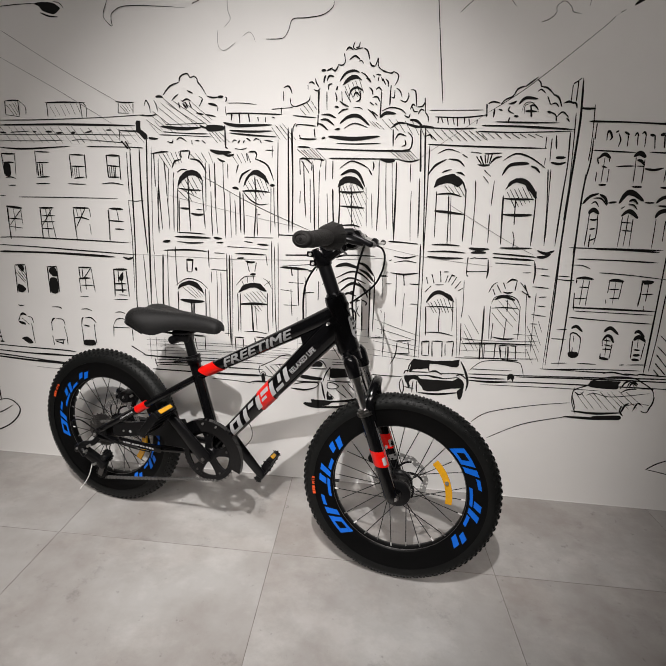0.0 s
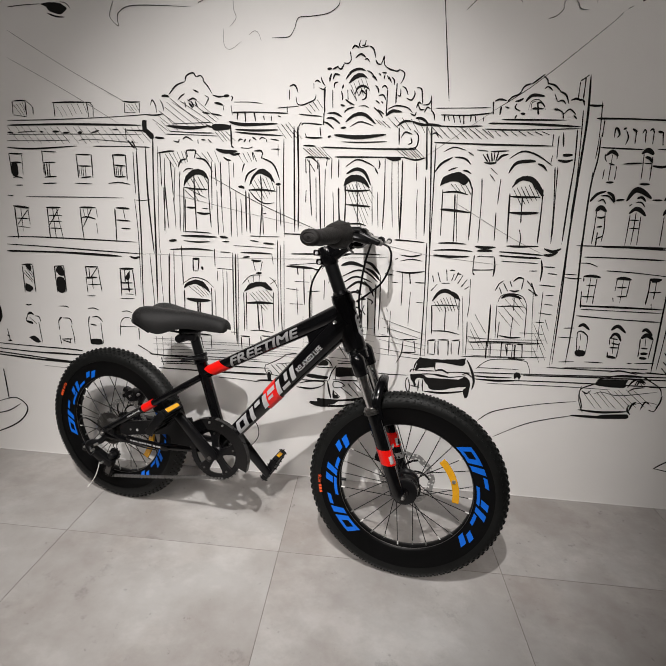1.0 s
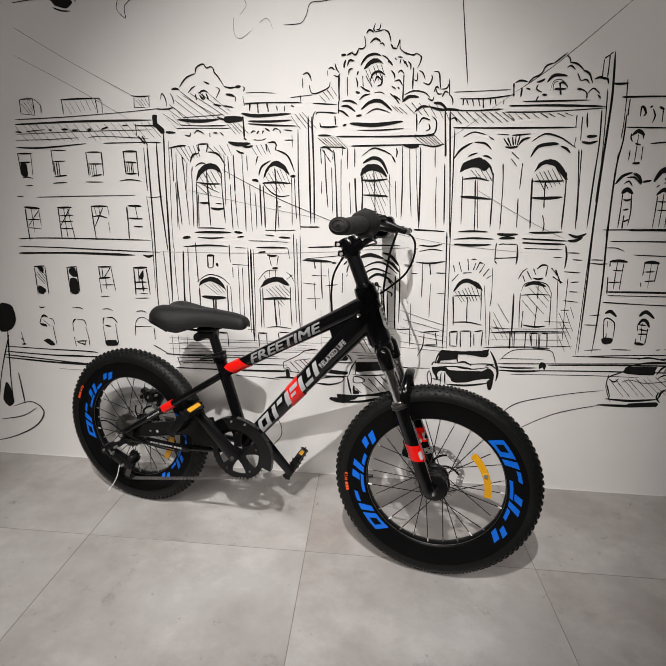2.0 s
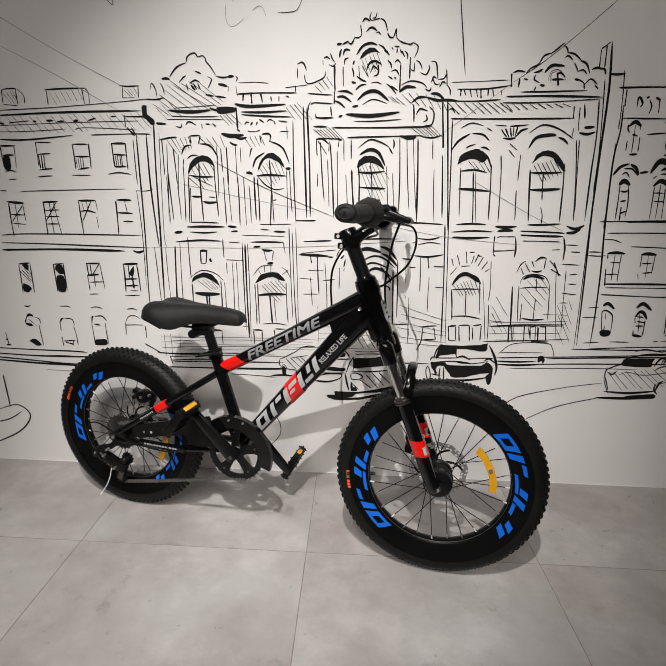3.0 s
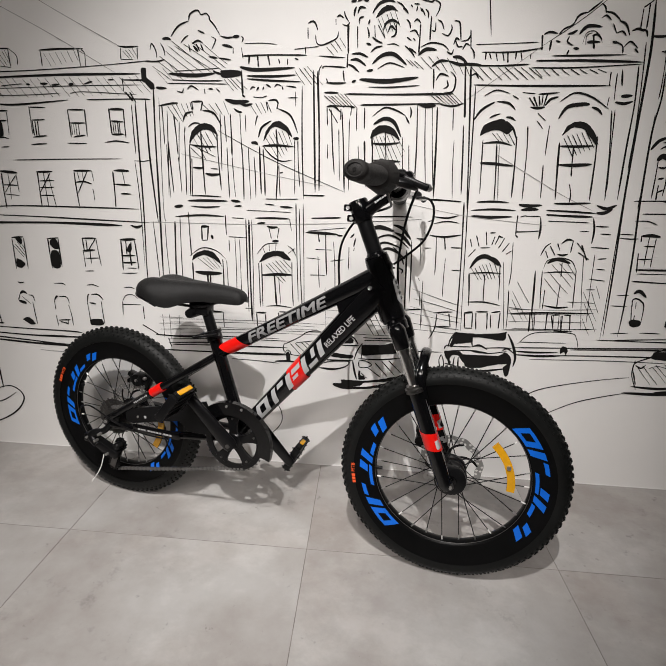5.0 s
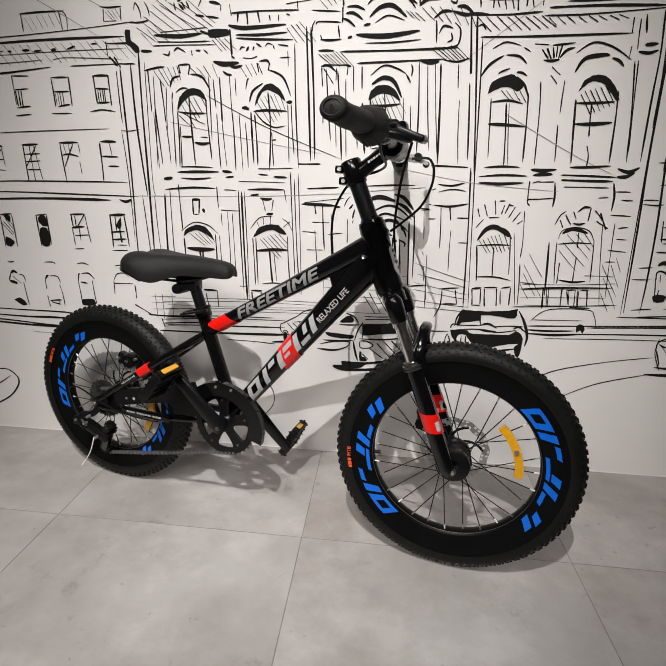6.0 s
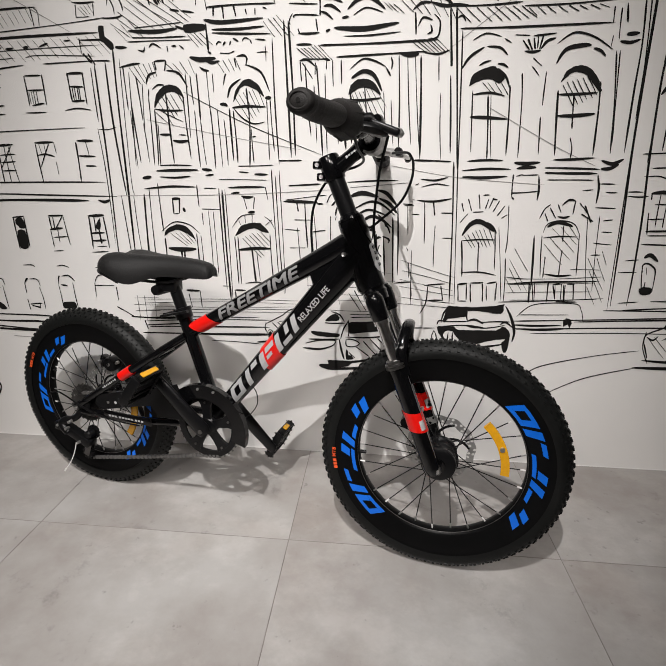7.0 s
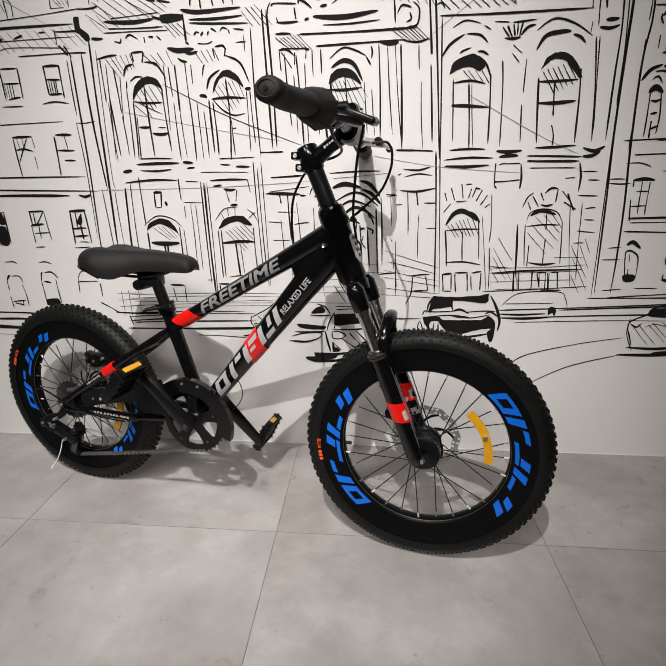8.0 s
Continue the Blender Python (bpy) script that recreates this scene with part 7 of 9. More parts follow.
    pen.line(0.42, -0.4, 110.7, 0.3, 100.7, 1.0, 94.0)
    pen.line(0.29, -1.1, 101.9, -1.1, 98.1)
    pen.line(0.29, 1.8, 105.9, 2.5, 92.4)
    pen.line(0.50, 2.5, 110.3, 3.3, 100.9, 4.0, 89.2)
    pen.line(0.29, 4.6, 108.5, 5.2, 89.9)
    pen.line(0.34, 6.5, 111.3, 6.7, 105.5)
    pen.line(0.29, 7.3, 101.8, 8.1, 92.1)
    pen.line(0.61, 9.0, 103.1, 10.1, 90.9)
    pen.line(0.42, 8.6, 111.4, 8.8, 106.0)
    pen.line(0.53, 11.3, 102.0, 11.5, 92.3)
    pen.line(0.29, 19.3, 104.3, 20.3, 92.2)
    pen.line(0.29, 21.2, 102.5, 22.2, 91.7)
    pen.line(0.44, 22.7, 112.3, 23.6, 91.1)
    pen.line(0.33, 24.8, 112.0, 26.7, 91.9)
    pen.line(0.28, 26.6, 112.4, 28.9, 90.8)
    pen.line(0.62, 28.0, 112.0, 28.6, 102.3, 29.2, 88.4)
    pen.line(0.33, 32.3, 111.8, 32.7, 106.3)
    pen.line(0.29, 33.3, 103.9, 34.5, 88.5)
    pen.line(0.51, 35.4, 107.7, 36.8, 89.9)
    pen.line(0.63, 34.2, 122.0, 35.3, 111.4, 35.4, 109.6)
    pen.line(0.55, 35.6, 122.1, 37.3, 104.1, 38.9, 86.1)
    pen.line(0.40, 37.4, 117.5, 38.5, 97.8, 39.4, 79.3)
    pen.brush(0.52, 10.8, 109.3, 14.0, 111.5, 17.2, 110.9, 19.7, 109.7)
    pen.brush(0.52, 20.8, 111.8, 21.2, 110.6, 21.0, 109.1)
    pen.brush(0.52, 19.7, 109.6, 20.9, 107.7)
    pen.brush(1.18, 11.2, 107.3, 14.1, 108.8, 16.8, 107.9, 18.9, 104.3)
    pen.fill(10.5, 103.7, 11.1, 105.8, 12.9, 107.1, 15.6, 107.0, 17.7, 105.5, 18.6, 103.5, 16.4, 104.8, 13.7, 105.3, 11.8, 104.3)
    pen.line(0.58, 11.0, 103.9, 11.2, 101.6)
    pen.brush(0.74, 10.9, 102.5, 14.6, 102.4, 18.8, 102.9)
    pen.brush(0.75, 11.4, 98.2, 15.5, 98.1, 19.3, 98.0)
    pen.brush(0.59, 11.8, 92.2, 15.9, 92.6, 18.4, 92.1)
    pen.line(0.34, 14.4, 106.6, 15.6, 91.9)
    pen.hatch(0.26, 7, 11.2, 104.1, 17.0, 105.5, 17.8, 89.3, 20.4, 100.6)
    pen.line(0.50, -7.7, 88.1, -1.5, 88.2)
    pen.line(0.53, -5.2, 81.8, 3.5, 82.3)
    pen.brush(0.99, -6.8, 77.7, -2.5, 77.7, 2.7, 77.5)
    pen.line(0.28, -6.1, 78.1, 5.1, 79.5)
    pen.brush(0.62, 2.5, 77.2, 4.1, 77.2)
    pen.line(0.45, -3.1, 77.6, -2.7, 75.1)
    pen.line(0.45, -0.9, 77.7, -0.2, 65.2)
    pen.line(0.26, -3.8, 72.9, 1.2, 72.9)
    pen.line(0.26, -6.5, 70.3, -2.3, 70.0)
    pen.brush(0.37, 0.6, 69.6, 4.8, 70.2)
    pen.line(0.28, -3.0, 70.8, -2.3, 61.4)
    pen.line(0.26, -5.3, 65.2, -0.7, 65.3)
    pen.line(0.28, 1.5, 75.4, 2.5, 58.8)
    pen.line(0.54, 27.7, 88.3, 32.5, 88.2, 37.2, 88.0)
    pen.brush(0.60, 29.8, 83.7, 33.6, 83.4, 36.8, 84.2)
    pen.brush(0.41, 30.0, 81.7, 33.7, 82.5, 37.3, 82.1)
    pen.brush(0.68, 29.2, 78.4, 33.5, 78.1, 38.3, 78.9)
    pen.line(0.46, 33.5, 78.1, 34.1, 74.5)
    pen.brush(0.41, 35.6, 75.2, 39.0, 75.2)
    pen.line(0.36, 31.2, 78.0, 31.8, 66.9)
    pen.line(0.28, 34.4, 72.0, 34.7, 60.5)
    pen.brush(0.33, 28.0, 74.7, 30.0, 74.8)
    pen.brush(0.28, 39.3, 68.6, 36.5, 68.6)
    pen.brush(0.33, 25.9, 77.0, 28.5, 77.1)
    pen.brush(1.38, 11.3, 79.1, 14.7, 80.1, 19.0, 79.1)
    pen.brush(0.70, 11.6, 75.4, 16.3, 77.8, 19.8, 77.3, 23.6, 74.4)
    pen.brush(0.70, 12.4, 73.6, 16.4, 75.8, 21.7, 74.2)
    pen.brush(0.98, 12.6, 70.5, 16.6, 73.9, 19.8, 73.4, 22.8, 71.2)
    pen.brush(1.10, 18.5, 80.9, 21.2, 80.0, 24.0, 76.9)
    pen.brush(1.10, 19.1, 78.8, 21.8, 77.5, 24.1, 75.0)
    pen.brush(0.85, 13.4, 68.4, 15.8, 70.7, 18.7, 69.9)
    pen.brush(0.56, 20.8, 72.5, 21.9, 71.1, 22.5, 69.5)
    pen.line(0.37, 13.1, 69.1, 14.1, 57.5)
    pen.brush(0.62, 15.8, 63.8, 17.1, 65.6, 18.8, 64.3, 18.9, 61.1)
    pen.line(0.45, 18.7, 69.5, 19.4, 56.4)
    pen.brush(0.56, 20.4, 68.9, 22.2, 68.0, 22.0, 66.9)
    pen.hatch(0.20, 6, -1.9, 58.9, -0.0, 47.9, 25.5, 58.4, 25.2, 47.8)
    pen.hatch(0.20, 3, -0.5, 61.6, 8.0, 62.9, -0.0, 48.8, 9.5, 48.8)
    pen.hatch(0.23, 6, 25.9, 62.5, 24.7, 50.0, 41.2, 57.8, 41.4, 49.1)
    pen.line(0.28, 28.5, 65.2, 29.1, 49.6)
    pen.brush(0.48, 32.6, 55.5, 38.3, 56.1)
    pen.line(0.40, 37.2, 55.5, 38.0, 51.5)
    pen.brush(0.49, 33.7, 51.2, 38.2, 51.4)
    pen.line(0.40, 33.6, 55.3, 33.4, 50.7, 31.9, 47.2)
    # strokes beside the middle window arch
    pen.line(0.55, 23.0, 73.9, 23.4, 65.3, 23.8, 56.0)
    pen.brush(0.50, 24.2, 76.9, 24.7, 68.8, 25.0, 58.2)
    pen.brush(0.60, 20.7, 69.0, 21.1, 62.9, 21.5, 57.9)
    pen.line(0.24, 26.8, 76.9, 27.3, 69.2)
    pen.line(0.24, 27.9, 61.7, 28.2, 57.5)
    pen.line(0.34, 25.6, 77.4, 28.1, 77.3)
    pen.line(0.34, 6.7, 80.0, 5.8, 79.0, 5.1, 77.3)
    pen.brush(0.60, 7.5, 78.0, 7.0, 77.3, 6.4, 76.7)
    pen.brush(0.55, 8.0, 76.7, 7.7, 75.4, 7.5, 74.1)
    pen.line(0.28, 7.7, 73.9, 7.5, 72.9)
    pen.brush(0.55, 18.9, 74.7, 20.0, 73.6, 20.7, 72.5)
    pen.brush(0.50, 20.7, 73.3, 21.2, 71.7, 21.5, 71.5)
    pen.brush(0.75, 18.7, 68.1, 19.3, 68.5, 20.1, 68.5)
    pen.line(0.34, 19.7, 66.5, 19.3, 65.2)
    pen.line(0.34, 19.2, 65.2, 19.6, 64.1, 20.4, 63.1)
    pen.brush(0.70, 16.5, 70.8, 17.2, 71.3, 17.8, 70.4)
    pen.line(0.34, 17.5, 71.0, 17.8, 69.3, 17.4, 67.2)
    pen.line(0.30, 6.1, 74.0, 6.2, 67.3)
    pen.brush(0.50, 10.5, 82.8, 17.5, 83.2, 24.0, 83.3)
    pen.line(0.14, 11.4, 81.5, 26.7, 82.8)
    pen.brush(0.50, 24.1, 55.9, 26.4, 56.2, 28.9, 56.3)
    pen.line(0.30, 28.8, 56.1, 29.2, 52.2)
    pen.line(0.30, 28.5, 82.2, 29.4, 82.6)
    pen.line(0.16, 27.9, 78.5, 28.6, 78.5)
    pen.line(0.20, 27.1, 65.9, 27.6, 64.9)


def draw_palace_right_wing(pen):
    pen.line(0.27, 36.3, 126.8, 44.7, 127.2, 52.0, 127.6)
    pen.line(0.47, 38.0, 125.1, 46.2, 125.3, 53.1, 126.3)
    pen.line(0.47, 39.1, 125.1, 39.1, 123.4)
    pen.line(0.37, 40.0, 124.9, 40.6, 123.5)
    pen.line(0.37, 41.6, 125.0, 42.2, 123.1)
    pen.line(0.37, 43.3, 125.0, 43.9, 123.2)
    pen.line(0.47, 44.6, 125.1, 44.9, 122.8)
    pen.line(0.47, 46.7, 125.2, 46.7, 123.6)
    pen.line(0.37, 47.9, 125.2, 48.4, 123.4)
    pen.line(0.32, 50.4, 125.0, 50.4, 123.8)
    pen.line(0.53, 52.6, 129.2, 53.0, 125.8)
    pen.brush(0.61, 52.9, 129.3, 54.4, 129.9, 56.4, 129.6)
    pen.line(0.44, 56.6, 129.4, 57.7, 130.6, 59.4, 131.4, 60.2, 132.4, 60.8, 133.5, 62.5, 134.3)
    pen.brush(0.60, 60.0, 132.4, 61.0, 133.7, 62.7, 134.3)
    pen.brush(0.52, 62.6, 134.1, 64.1, 135.3, 66.0, 136.9)
    pen.brush(0.47, 65.7, 136.3, 66.8, 135.5, 67.2, 134.2)
    pen.brush(0.57, 67.1, 134.5, 69.1, 134.1, 71.1, 132.6)
    pen.brush(0.59, 70.8, 132.6, 72.6, 131.8, 73.9, 129.4)
    pen.brush(0.48, 66.4, 133.1, 67.4, 133.7, 68.8, 132.7)
    pen.brush(0.71, 74.2, 130.4, 75.7, 130.9, 77.2, 130.4)
    pen.brush(0.59, 76.2, 130.8, 77.7, 130.5, 78.2, 129.2)
    pen.brush(0.72, 58.7, 129.5, 60.0, 129.8, 61.0, 130.4)
    pen.brush(0.96, 61.6, 129.5, 63.4, 131.3, 66.9, 131.2)
    pen.brush(0.24, 62.8, 127.4, 63.3, 129.7, 65.0, 130.3, 66.6, 129.3, 67.6, 127.7)
    pen.brush(0.24, 63.6, 127.1, 63.5, 129.2, 64.8, 129.9)
    pen.brush(0.72, 63.8, 127.8, 65.0, 127.9, 67.1, 127.9)
    pen.line(0.60, 65.1, 129.5, 65.8, 126.3)
    pen.brush(0.60, 64.8, 129.2, 66.1, 129.5, 67.4, 128.4)
    pen.brush(0.61, 55.0, 128.1, 54.9, 125.7)
    pen.brush(0.49, 56.1, 128.0, 57.3, 127.7)
    pen.brush(0.48, 59.3, 129.0, 59.0, 127.8, 60.6, 127.0)
    pen.brush(0.73, 60.7, 126.4, 62.1, 126.3)
    pen.brush(0.49, 59.3, 124.9, 59.7, 126.0)
    pen.brush(0.36, 69.4, 132.0, 70.6, 129.9)
    pen.brush(0.48, 70.6, 129.9, 72.0, 130.3, 73.1, 129.3)
    pen.brush(0.72, 70.0, 128.0, 71.3, 127.8)
    pen.line(0.46, 71.1, 127.9, 72.6, 127.1, 73.0, 125.5)
    pen.brush(0.48, 72.8, 126.6, 74.4, 128.1, 76.4, 126.7)
    pen.brush(0.48, 75.7, 126.6, 76.8, 125.6)
    pen.brush(0.54, 55.7, 124.6, 63.5, 124.8, 74.0, 125.2)
    pen.line(0.66, 52.0, 123.4, 63.7, 123.7, 78.6, 123.6)
    pen.line(0.40, 51.0, 121.8, 61.5, 122.0, 78.7, 123.2)
    pen.line(0.55, 36.9, 117.5, 51.0, 117.6, 71.7, 118.1)
    pen.line(0.48, 34.7, 122.1, 42.9, 122.1, 50.5, 122.6)
    pen.hatch(0.33, 8, 35.8, 121.8, 50.4, 121.9, 39.8, 118.4, 54.5, 119.3)
    pen.hatch(0.32, 8, 51.7, 121.5, 67.9, 121.8, 53.9, 119.7, 70.3, 121.0)
    pen.brush(0.88, 32.2, 122.1, 35.3, 122.3, 38.5, 122.1)
    pen.brush(0.50, 35.9, 119.6, 37.1, 120.1, 38.0, 118.9)
    pen.line(0.36, 71.1, 121.3, 71.3, 118.0)
    pen.line(0.36, 72.7, 121.0, 73.2, 114.6)
    pen.brush(0.61, 73.8, 121.9, 74.5, 118.0)
    pen.brush(0.98, 74.7, 115.7, 77.6, 115.9)
    pen.brush(0.86, 73.5, 114.3, 75.9, 114.0, 78.0, 114.6)
    pen.line(0.27, 71.8, 115.5, 71.7, 113.1)
    pen.line(0.35, 76.0, 135.3, 76.2, 130.8)
    pen.line(0.40, 76.0, 135.5, 77.0, 136.2, 78.1, 137.1)
    pen.line(0.42, 77.3, 136.4, 77.6, 130.9)
    pen.line(0.70, 78.5, 137.2, 79.5, 128.8, 79.9, 123.1, 80.3, 110.2, 81.0, 91.4, 82.1, 74.1, 83.3, 51.0)
    pen.line(0.36, 78.2, 128.1, 79.1, 119.6, 80.0, 109.0, 80.3, 97.8)
    pen.line(0.55, 77.6, 122.8, 78.5, 113.7, 78.7, 104.0, 79.2, 90.0)
    pen.line(0.34, 78.7, 123.1, 80.0, 109.0, 81.0, 87.5, 82.1, 62.7, 82.6, 49.8)
    pen.line(0.35, 73.9, 112.5, 75.9, 92.4)
    pen.line(0.44, 73.1, 112.4, 75.9, 89.8)
    pen.brush(0.77, 37.8, 108.8, 39.7, 111.6, 42.9, 113.6)
    pen.brush(0.63, 43.4, 113.7, 46.5, 113.4, 48.5, 111.8)
    pen.brush(0.43, 40.0, 115.0, 43.0, 116.4, 46.6, 115.7)
    pen.brush(0.38, 47.3, 115.3, 49.0, 114.4)
    pen.brush(0.51, 42.0, 109.7, 43.1, 110.3, 44.7, 110.8)
    pen.brush(0.63, 46.3, 110.0, 47.6, 109.9, 48.9, 109.2)
    pen.fill(40.0, 105.2, 40.8, 107.8, 43.2, 109.1, 45.8, 109.5, 48.4, 107.0, 47.1, 105.8, 44.8, 106.8, 42.3, 106.4)
    pen.brush(0.64, 46.5, 109.1, 48.6, 107.2, 49.8, 104.6)
    pen.line(0.39, 41.0, 104.3, 41.9, 90.3)
    pen.line(0.49, 49.8, 105.4, 50.3, 98.5, 50.7, 89.5)
    pen.brush(0.65, 41.1, 103.4, 45.2, 103.8, 48.8, 103.1)
    pen.line(0.49, 44.8, 103.3, 46.1, 88.4)
    pen.line(0.26, 45.5, 103.3, 47.1, 88.6)
    pen.brush(0.91, 40.9, 98.4, 44.6, 98.3, 50.1, 97.9)
    pen.hatch(0.31, 4, 43.0, 106.2, 47.8, 105.9, 45.5, 103.8, 49.7, 103.2)
    pen.brush(0.66, 41.3, 88.1, 45.8, 88.4, 50.2, 88.3)
    pen.brush(0.55, 59.5, 114.0, 63.1, 116.2, 67.6, 115.3, 72.3, 112.6)
    pen.brush(1.13, 59.9, 109.9, 61.7, 112.8, 65.4, 113.6, 67.3, 113.6)
    pen.brush(0.74, 67.9, 113.0, 69.6, 112.4, 70.9, 111.2)
    pen.fill(61.5, 105.8, 62.5, 108.2, 64.2, 109.3, 66.7, 109.4, 69.0, 107.9, 70.7, 105.7, 70.8, 103.8, 68.7, 105.9, 67.0, 107.6, 64.4, 108.1, 62.7, 107.0)
    pen.line(0.61, 61.2, 104.2, 62.6, 89.5)
    pen.line(0.53, 70.7, 106.0, 71.3, 99.8, 71.8, 89.5)
    pen.brush(0.76, 61.2, 103.3, 65.2, 103.3, 70.5, 103.6)
    pen.brush(1.03, 61.6, 98.6, 66.0, 98.6, 70.7, 99.0)
    pen.line(0.46, 65.1, 103.2, 65.8, 95.6)
    pen.line(0.39, 65.7, 93.7, 66.5, 91.2, 66.5, 88.8)
    pen.hatch(0.38, 7, 61.9, 105.5, 68.5, 107.8, 65.3, 100.4, 71.4, 103.6)
    pen.brush(0.73, 62.5, 88.5, 67.0, 88.6, 72.4, 89.0)
    pen.hatch(0.63, 5, 51.7, 114.9, 56.3, 115.9, 53.5, 112.7, 55.7, 113.0)
    pen.brush(0.75, 52.2, 112.6, 54.0, 112.4, 56.0, 112.7)
    pen.brush(0.75, 55.9, 113.0, 57.2, 114.6, 59.1, 115.2)
    pen.brush(0.55, 53.8, 115.7, 56.3, 115.9, 59.1, 116.2)
    pen.line(0.33, 49.7, 116.0, 53.1, 115.8)
    pen.line(0.30, 54.4, 111.2, 56.7, 109.4)
    pen.line(0.30, 54.4, 109.4, 56.3, 107.4)
    pen.line(0.41, 52.3, 108.0, 53.0, 101.9, 53.7, 88.9)
    pen.line(0.35, 57.9, 108.3, 58.0, 100.8)
    pen.line(0.41, 57.9, 98.4, 58.6, 89.7)
    pen.brush(1.05, 53.0, 87.8, 55.9, 87.6, 59.4, 87.9)
    pen.brush(1.06, 53.8, 86.4, 56.0, 86.7, 58.6, 86.7)
    pen.brush(0.67, 40.1, 85.8, 46.1, 86.3, 52.4, 86.2)
    pen.brush(0.94, 40.3, 84.3, 45.0, 84.1, 51.7, 84.5)
    pen.line(0.58, 60.7, 86.6, 67.3, 86.5, 74.2, 86.3)
    pen.line(0.71, 60.9, 85.4, 66.2, 85.3, 73.7, 85.3)
    pen.brush(1.04, 74.1, 88.4, 76.9, 87.6, 79.4, 88.7)
    pen.brush(1.04, 74.3, 86.4, 76.5, 86.5, 78.5, 87.5)
    pen.line(0.34, 61.8, 83.7, 73.1, 83.7)
    pen.line(0.42, 53.2, 85.0, 53.4, 79.6)
    pen.brush(0.66, 59.5, 84.8, 60.0, 81.4, 59.9, 78.6)
    pen.brush(0.34, 53.9, 84.5, 55.6, 85.0)
    pen.line(0.34, 55.4, 84.8, 59.4, 84.9)
    pen.line(0.40, 53.3, 80.4, 59.8, 80.9)
    pen.brush(0.46, 53.3, 79.6, 54.1, 78.8)
    pen.line(0.35, 40.9, 77.8, 41.6, 75.6)
    pen.line(0.35, 42.5, 78.9, 43.6, 75.8)
    pen.line(0.35, 45.1, 80.0, 45.7, 76.3)
    pen.brush(0.40, 46.2, 79.8, 47.8, 79.9)
    pen.line(0.35, 47.7, 78.8, 47.1, 76.4)
    pen.line(0.35, 49.0, 79.3, 48.0, 76.5)
    pen.brush(0.46, 48.6, 78.9, 50.0, 78.7)
    pen.line(0.35, 50.5, 78.5, 49.1, 75.6)
    pen.line(0.35, 52.0, 77.2, 50.3, 74.6)
    pen.line(0.30, 40.9, 72.8, 42.7, 75.1)
    pen.line(0.30, 44.0, 75.5, 46.7, 75.7)
    pen.line(0.30, 51.5, 74.0, 52.9, 75.0)
    pen.brush(1.51, 41.7, 69.4, 43.7, 72.4, 46.4, 73.0, 50.0, 70.6)
    pen.brush(0.68, 47.5, 73.0, 49.3, 72.0, 50.7, 70.1)
    pen.brush(0.47, 41.6, 68.0, 46.3, 68.4, 50.9, 68.4)
    pen.line(0.52, 41.7, 68.0, 42.7, 58.2)
    pen.line(0.35, 50.2, 71.1, 51.2, 60.3)
    pen.line(0.39, 46.3, 67.9, 46.9, 59.3)
    pen.hatch(0.30, 7, 42.1, 69.5, 48.1, 72.0, 44.7, 66.0, 50.5, 66.7)
    pen.brush(0.48, 42.3, 59.4, 47.3, 59.6, 51.9, 58.8)
    pen.line(0.35, 62.4, 75.4, 63.4, 73.4)
    pen.brush(0.40, 61.2, 74.0, 62.2, 76.5, 63.6, 77.7)
    pen.line(0.35, 63.5, 76.9, 65.3, 74.2)
    pen.line(0.35, 65.4, 77.7, 66.4, 75.7)
    pen.brush(0.67, 65.7, 74.7, 67.3, 74.4, 68.8, 74.8)
    pen.brush(0.66, 66.4, 77.5, 67.9, 78.8, 69.5, 78.7)
    pen.line(0.40, 69.6, 78.7, 69.4, 75.2)
    pen.line(0.34, 70.7, 78.1, 73.1, 75.5)
    pen.line(0.40, 71.5, 75.4, 74.8, 73.5)
    pen.line(0.50, 72.1, 77.5, 74.3, 73.2)
    pen.brush(0.41, 62.7, 70.4, 63.5, 72.7, 66.7, 73.6, 70.2, 72.8, 71.9, 70.2)
    pen.brush(1.21, 63.5, 71.9, 66.1, 73.2, 70.0, 72.2)
    pen.line(0.35, 71.9, 70.5, 72.9, 59.1)
    pen.line(0.35, 62.5, 69.8, 63.6, 58.4)
    pen.brush(0.46, 62.8, 69.1, 67.3, 69.6, 71.7, 69.5)
    pen.line(0.35, 67.6, 72.3, 68.0, 68.1)
    pen.line(0.18, 63.3, 67.6, 68.8, 62.0)
    pen.line(0.18, 64.1, 69.7, 70.8, 63.3)
    pen.line(0.17, 64.7, 71.8, 71.6, 65.2)
    pen.line(0.17, 66.9, 72.1, 71.7, 67.4)
    pen.line(0.19, 68.9, 72.4, 72.2, 68.4)
    pen.line(0.35, 68.2, 66.0, 68.4, 58.7)
    pen.brush(0.69, 64.5, 59.5, 68.3, 59.0, 71.7, 59.4)
    pen.brush(0.65, 73.9, 85.0, 74.7, 81.7, 74.7, 77.9)
    pen.brush(0.39, 74.8, 82.8, 78.5, 82.8)
    pen.brush(0.39, 76.6, 80.8, 79.5, 80.7)
    pen.brush(0.32, 70.8, 81.2, 73.4, 81.4)
    pen.brush(0.40, 74.6, 77.0, 79.8, 76.8)
    pen.brush(0.40, 77.2, 73.7, 79.7, 74.0)
    pen.brush(0.32, 77.3, 70.9, 80.0, 70.8)
    pen.brush(0.32, 75.8, 68.0, 80.6, 67.6)
    pen.brush(0.32, 75.6, 64.8, 78.3, 64.9)
    pen.line(0.27, 76.2, 75.0, 77.7, 55.1)
    pen.line(0.51, 37.9, 88.0, 39.0, 71.0, 39.9, 50.2)
    pen.line(0.29, 39.2, 84.8, 41.3, 50.3)
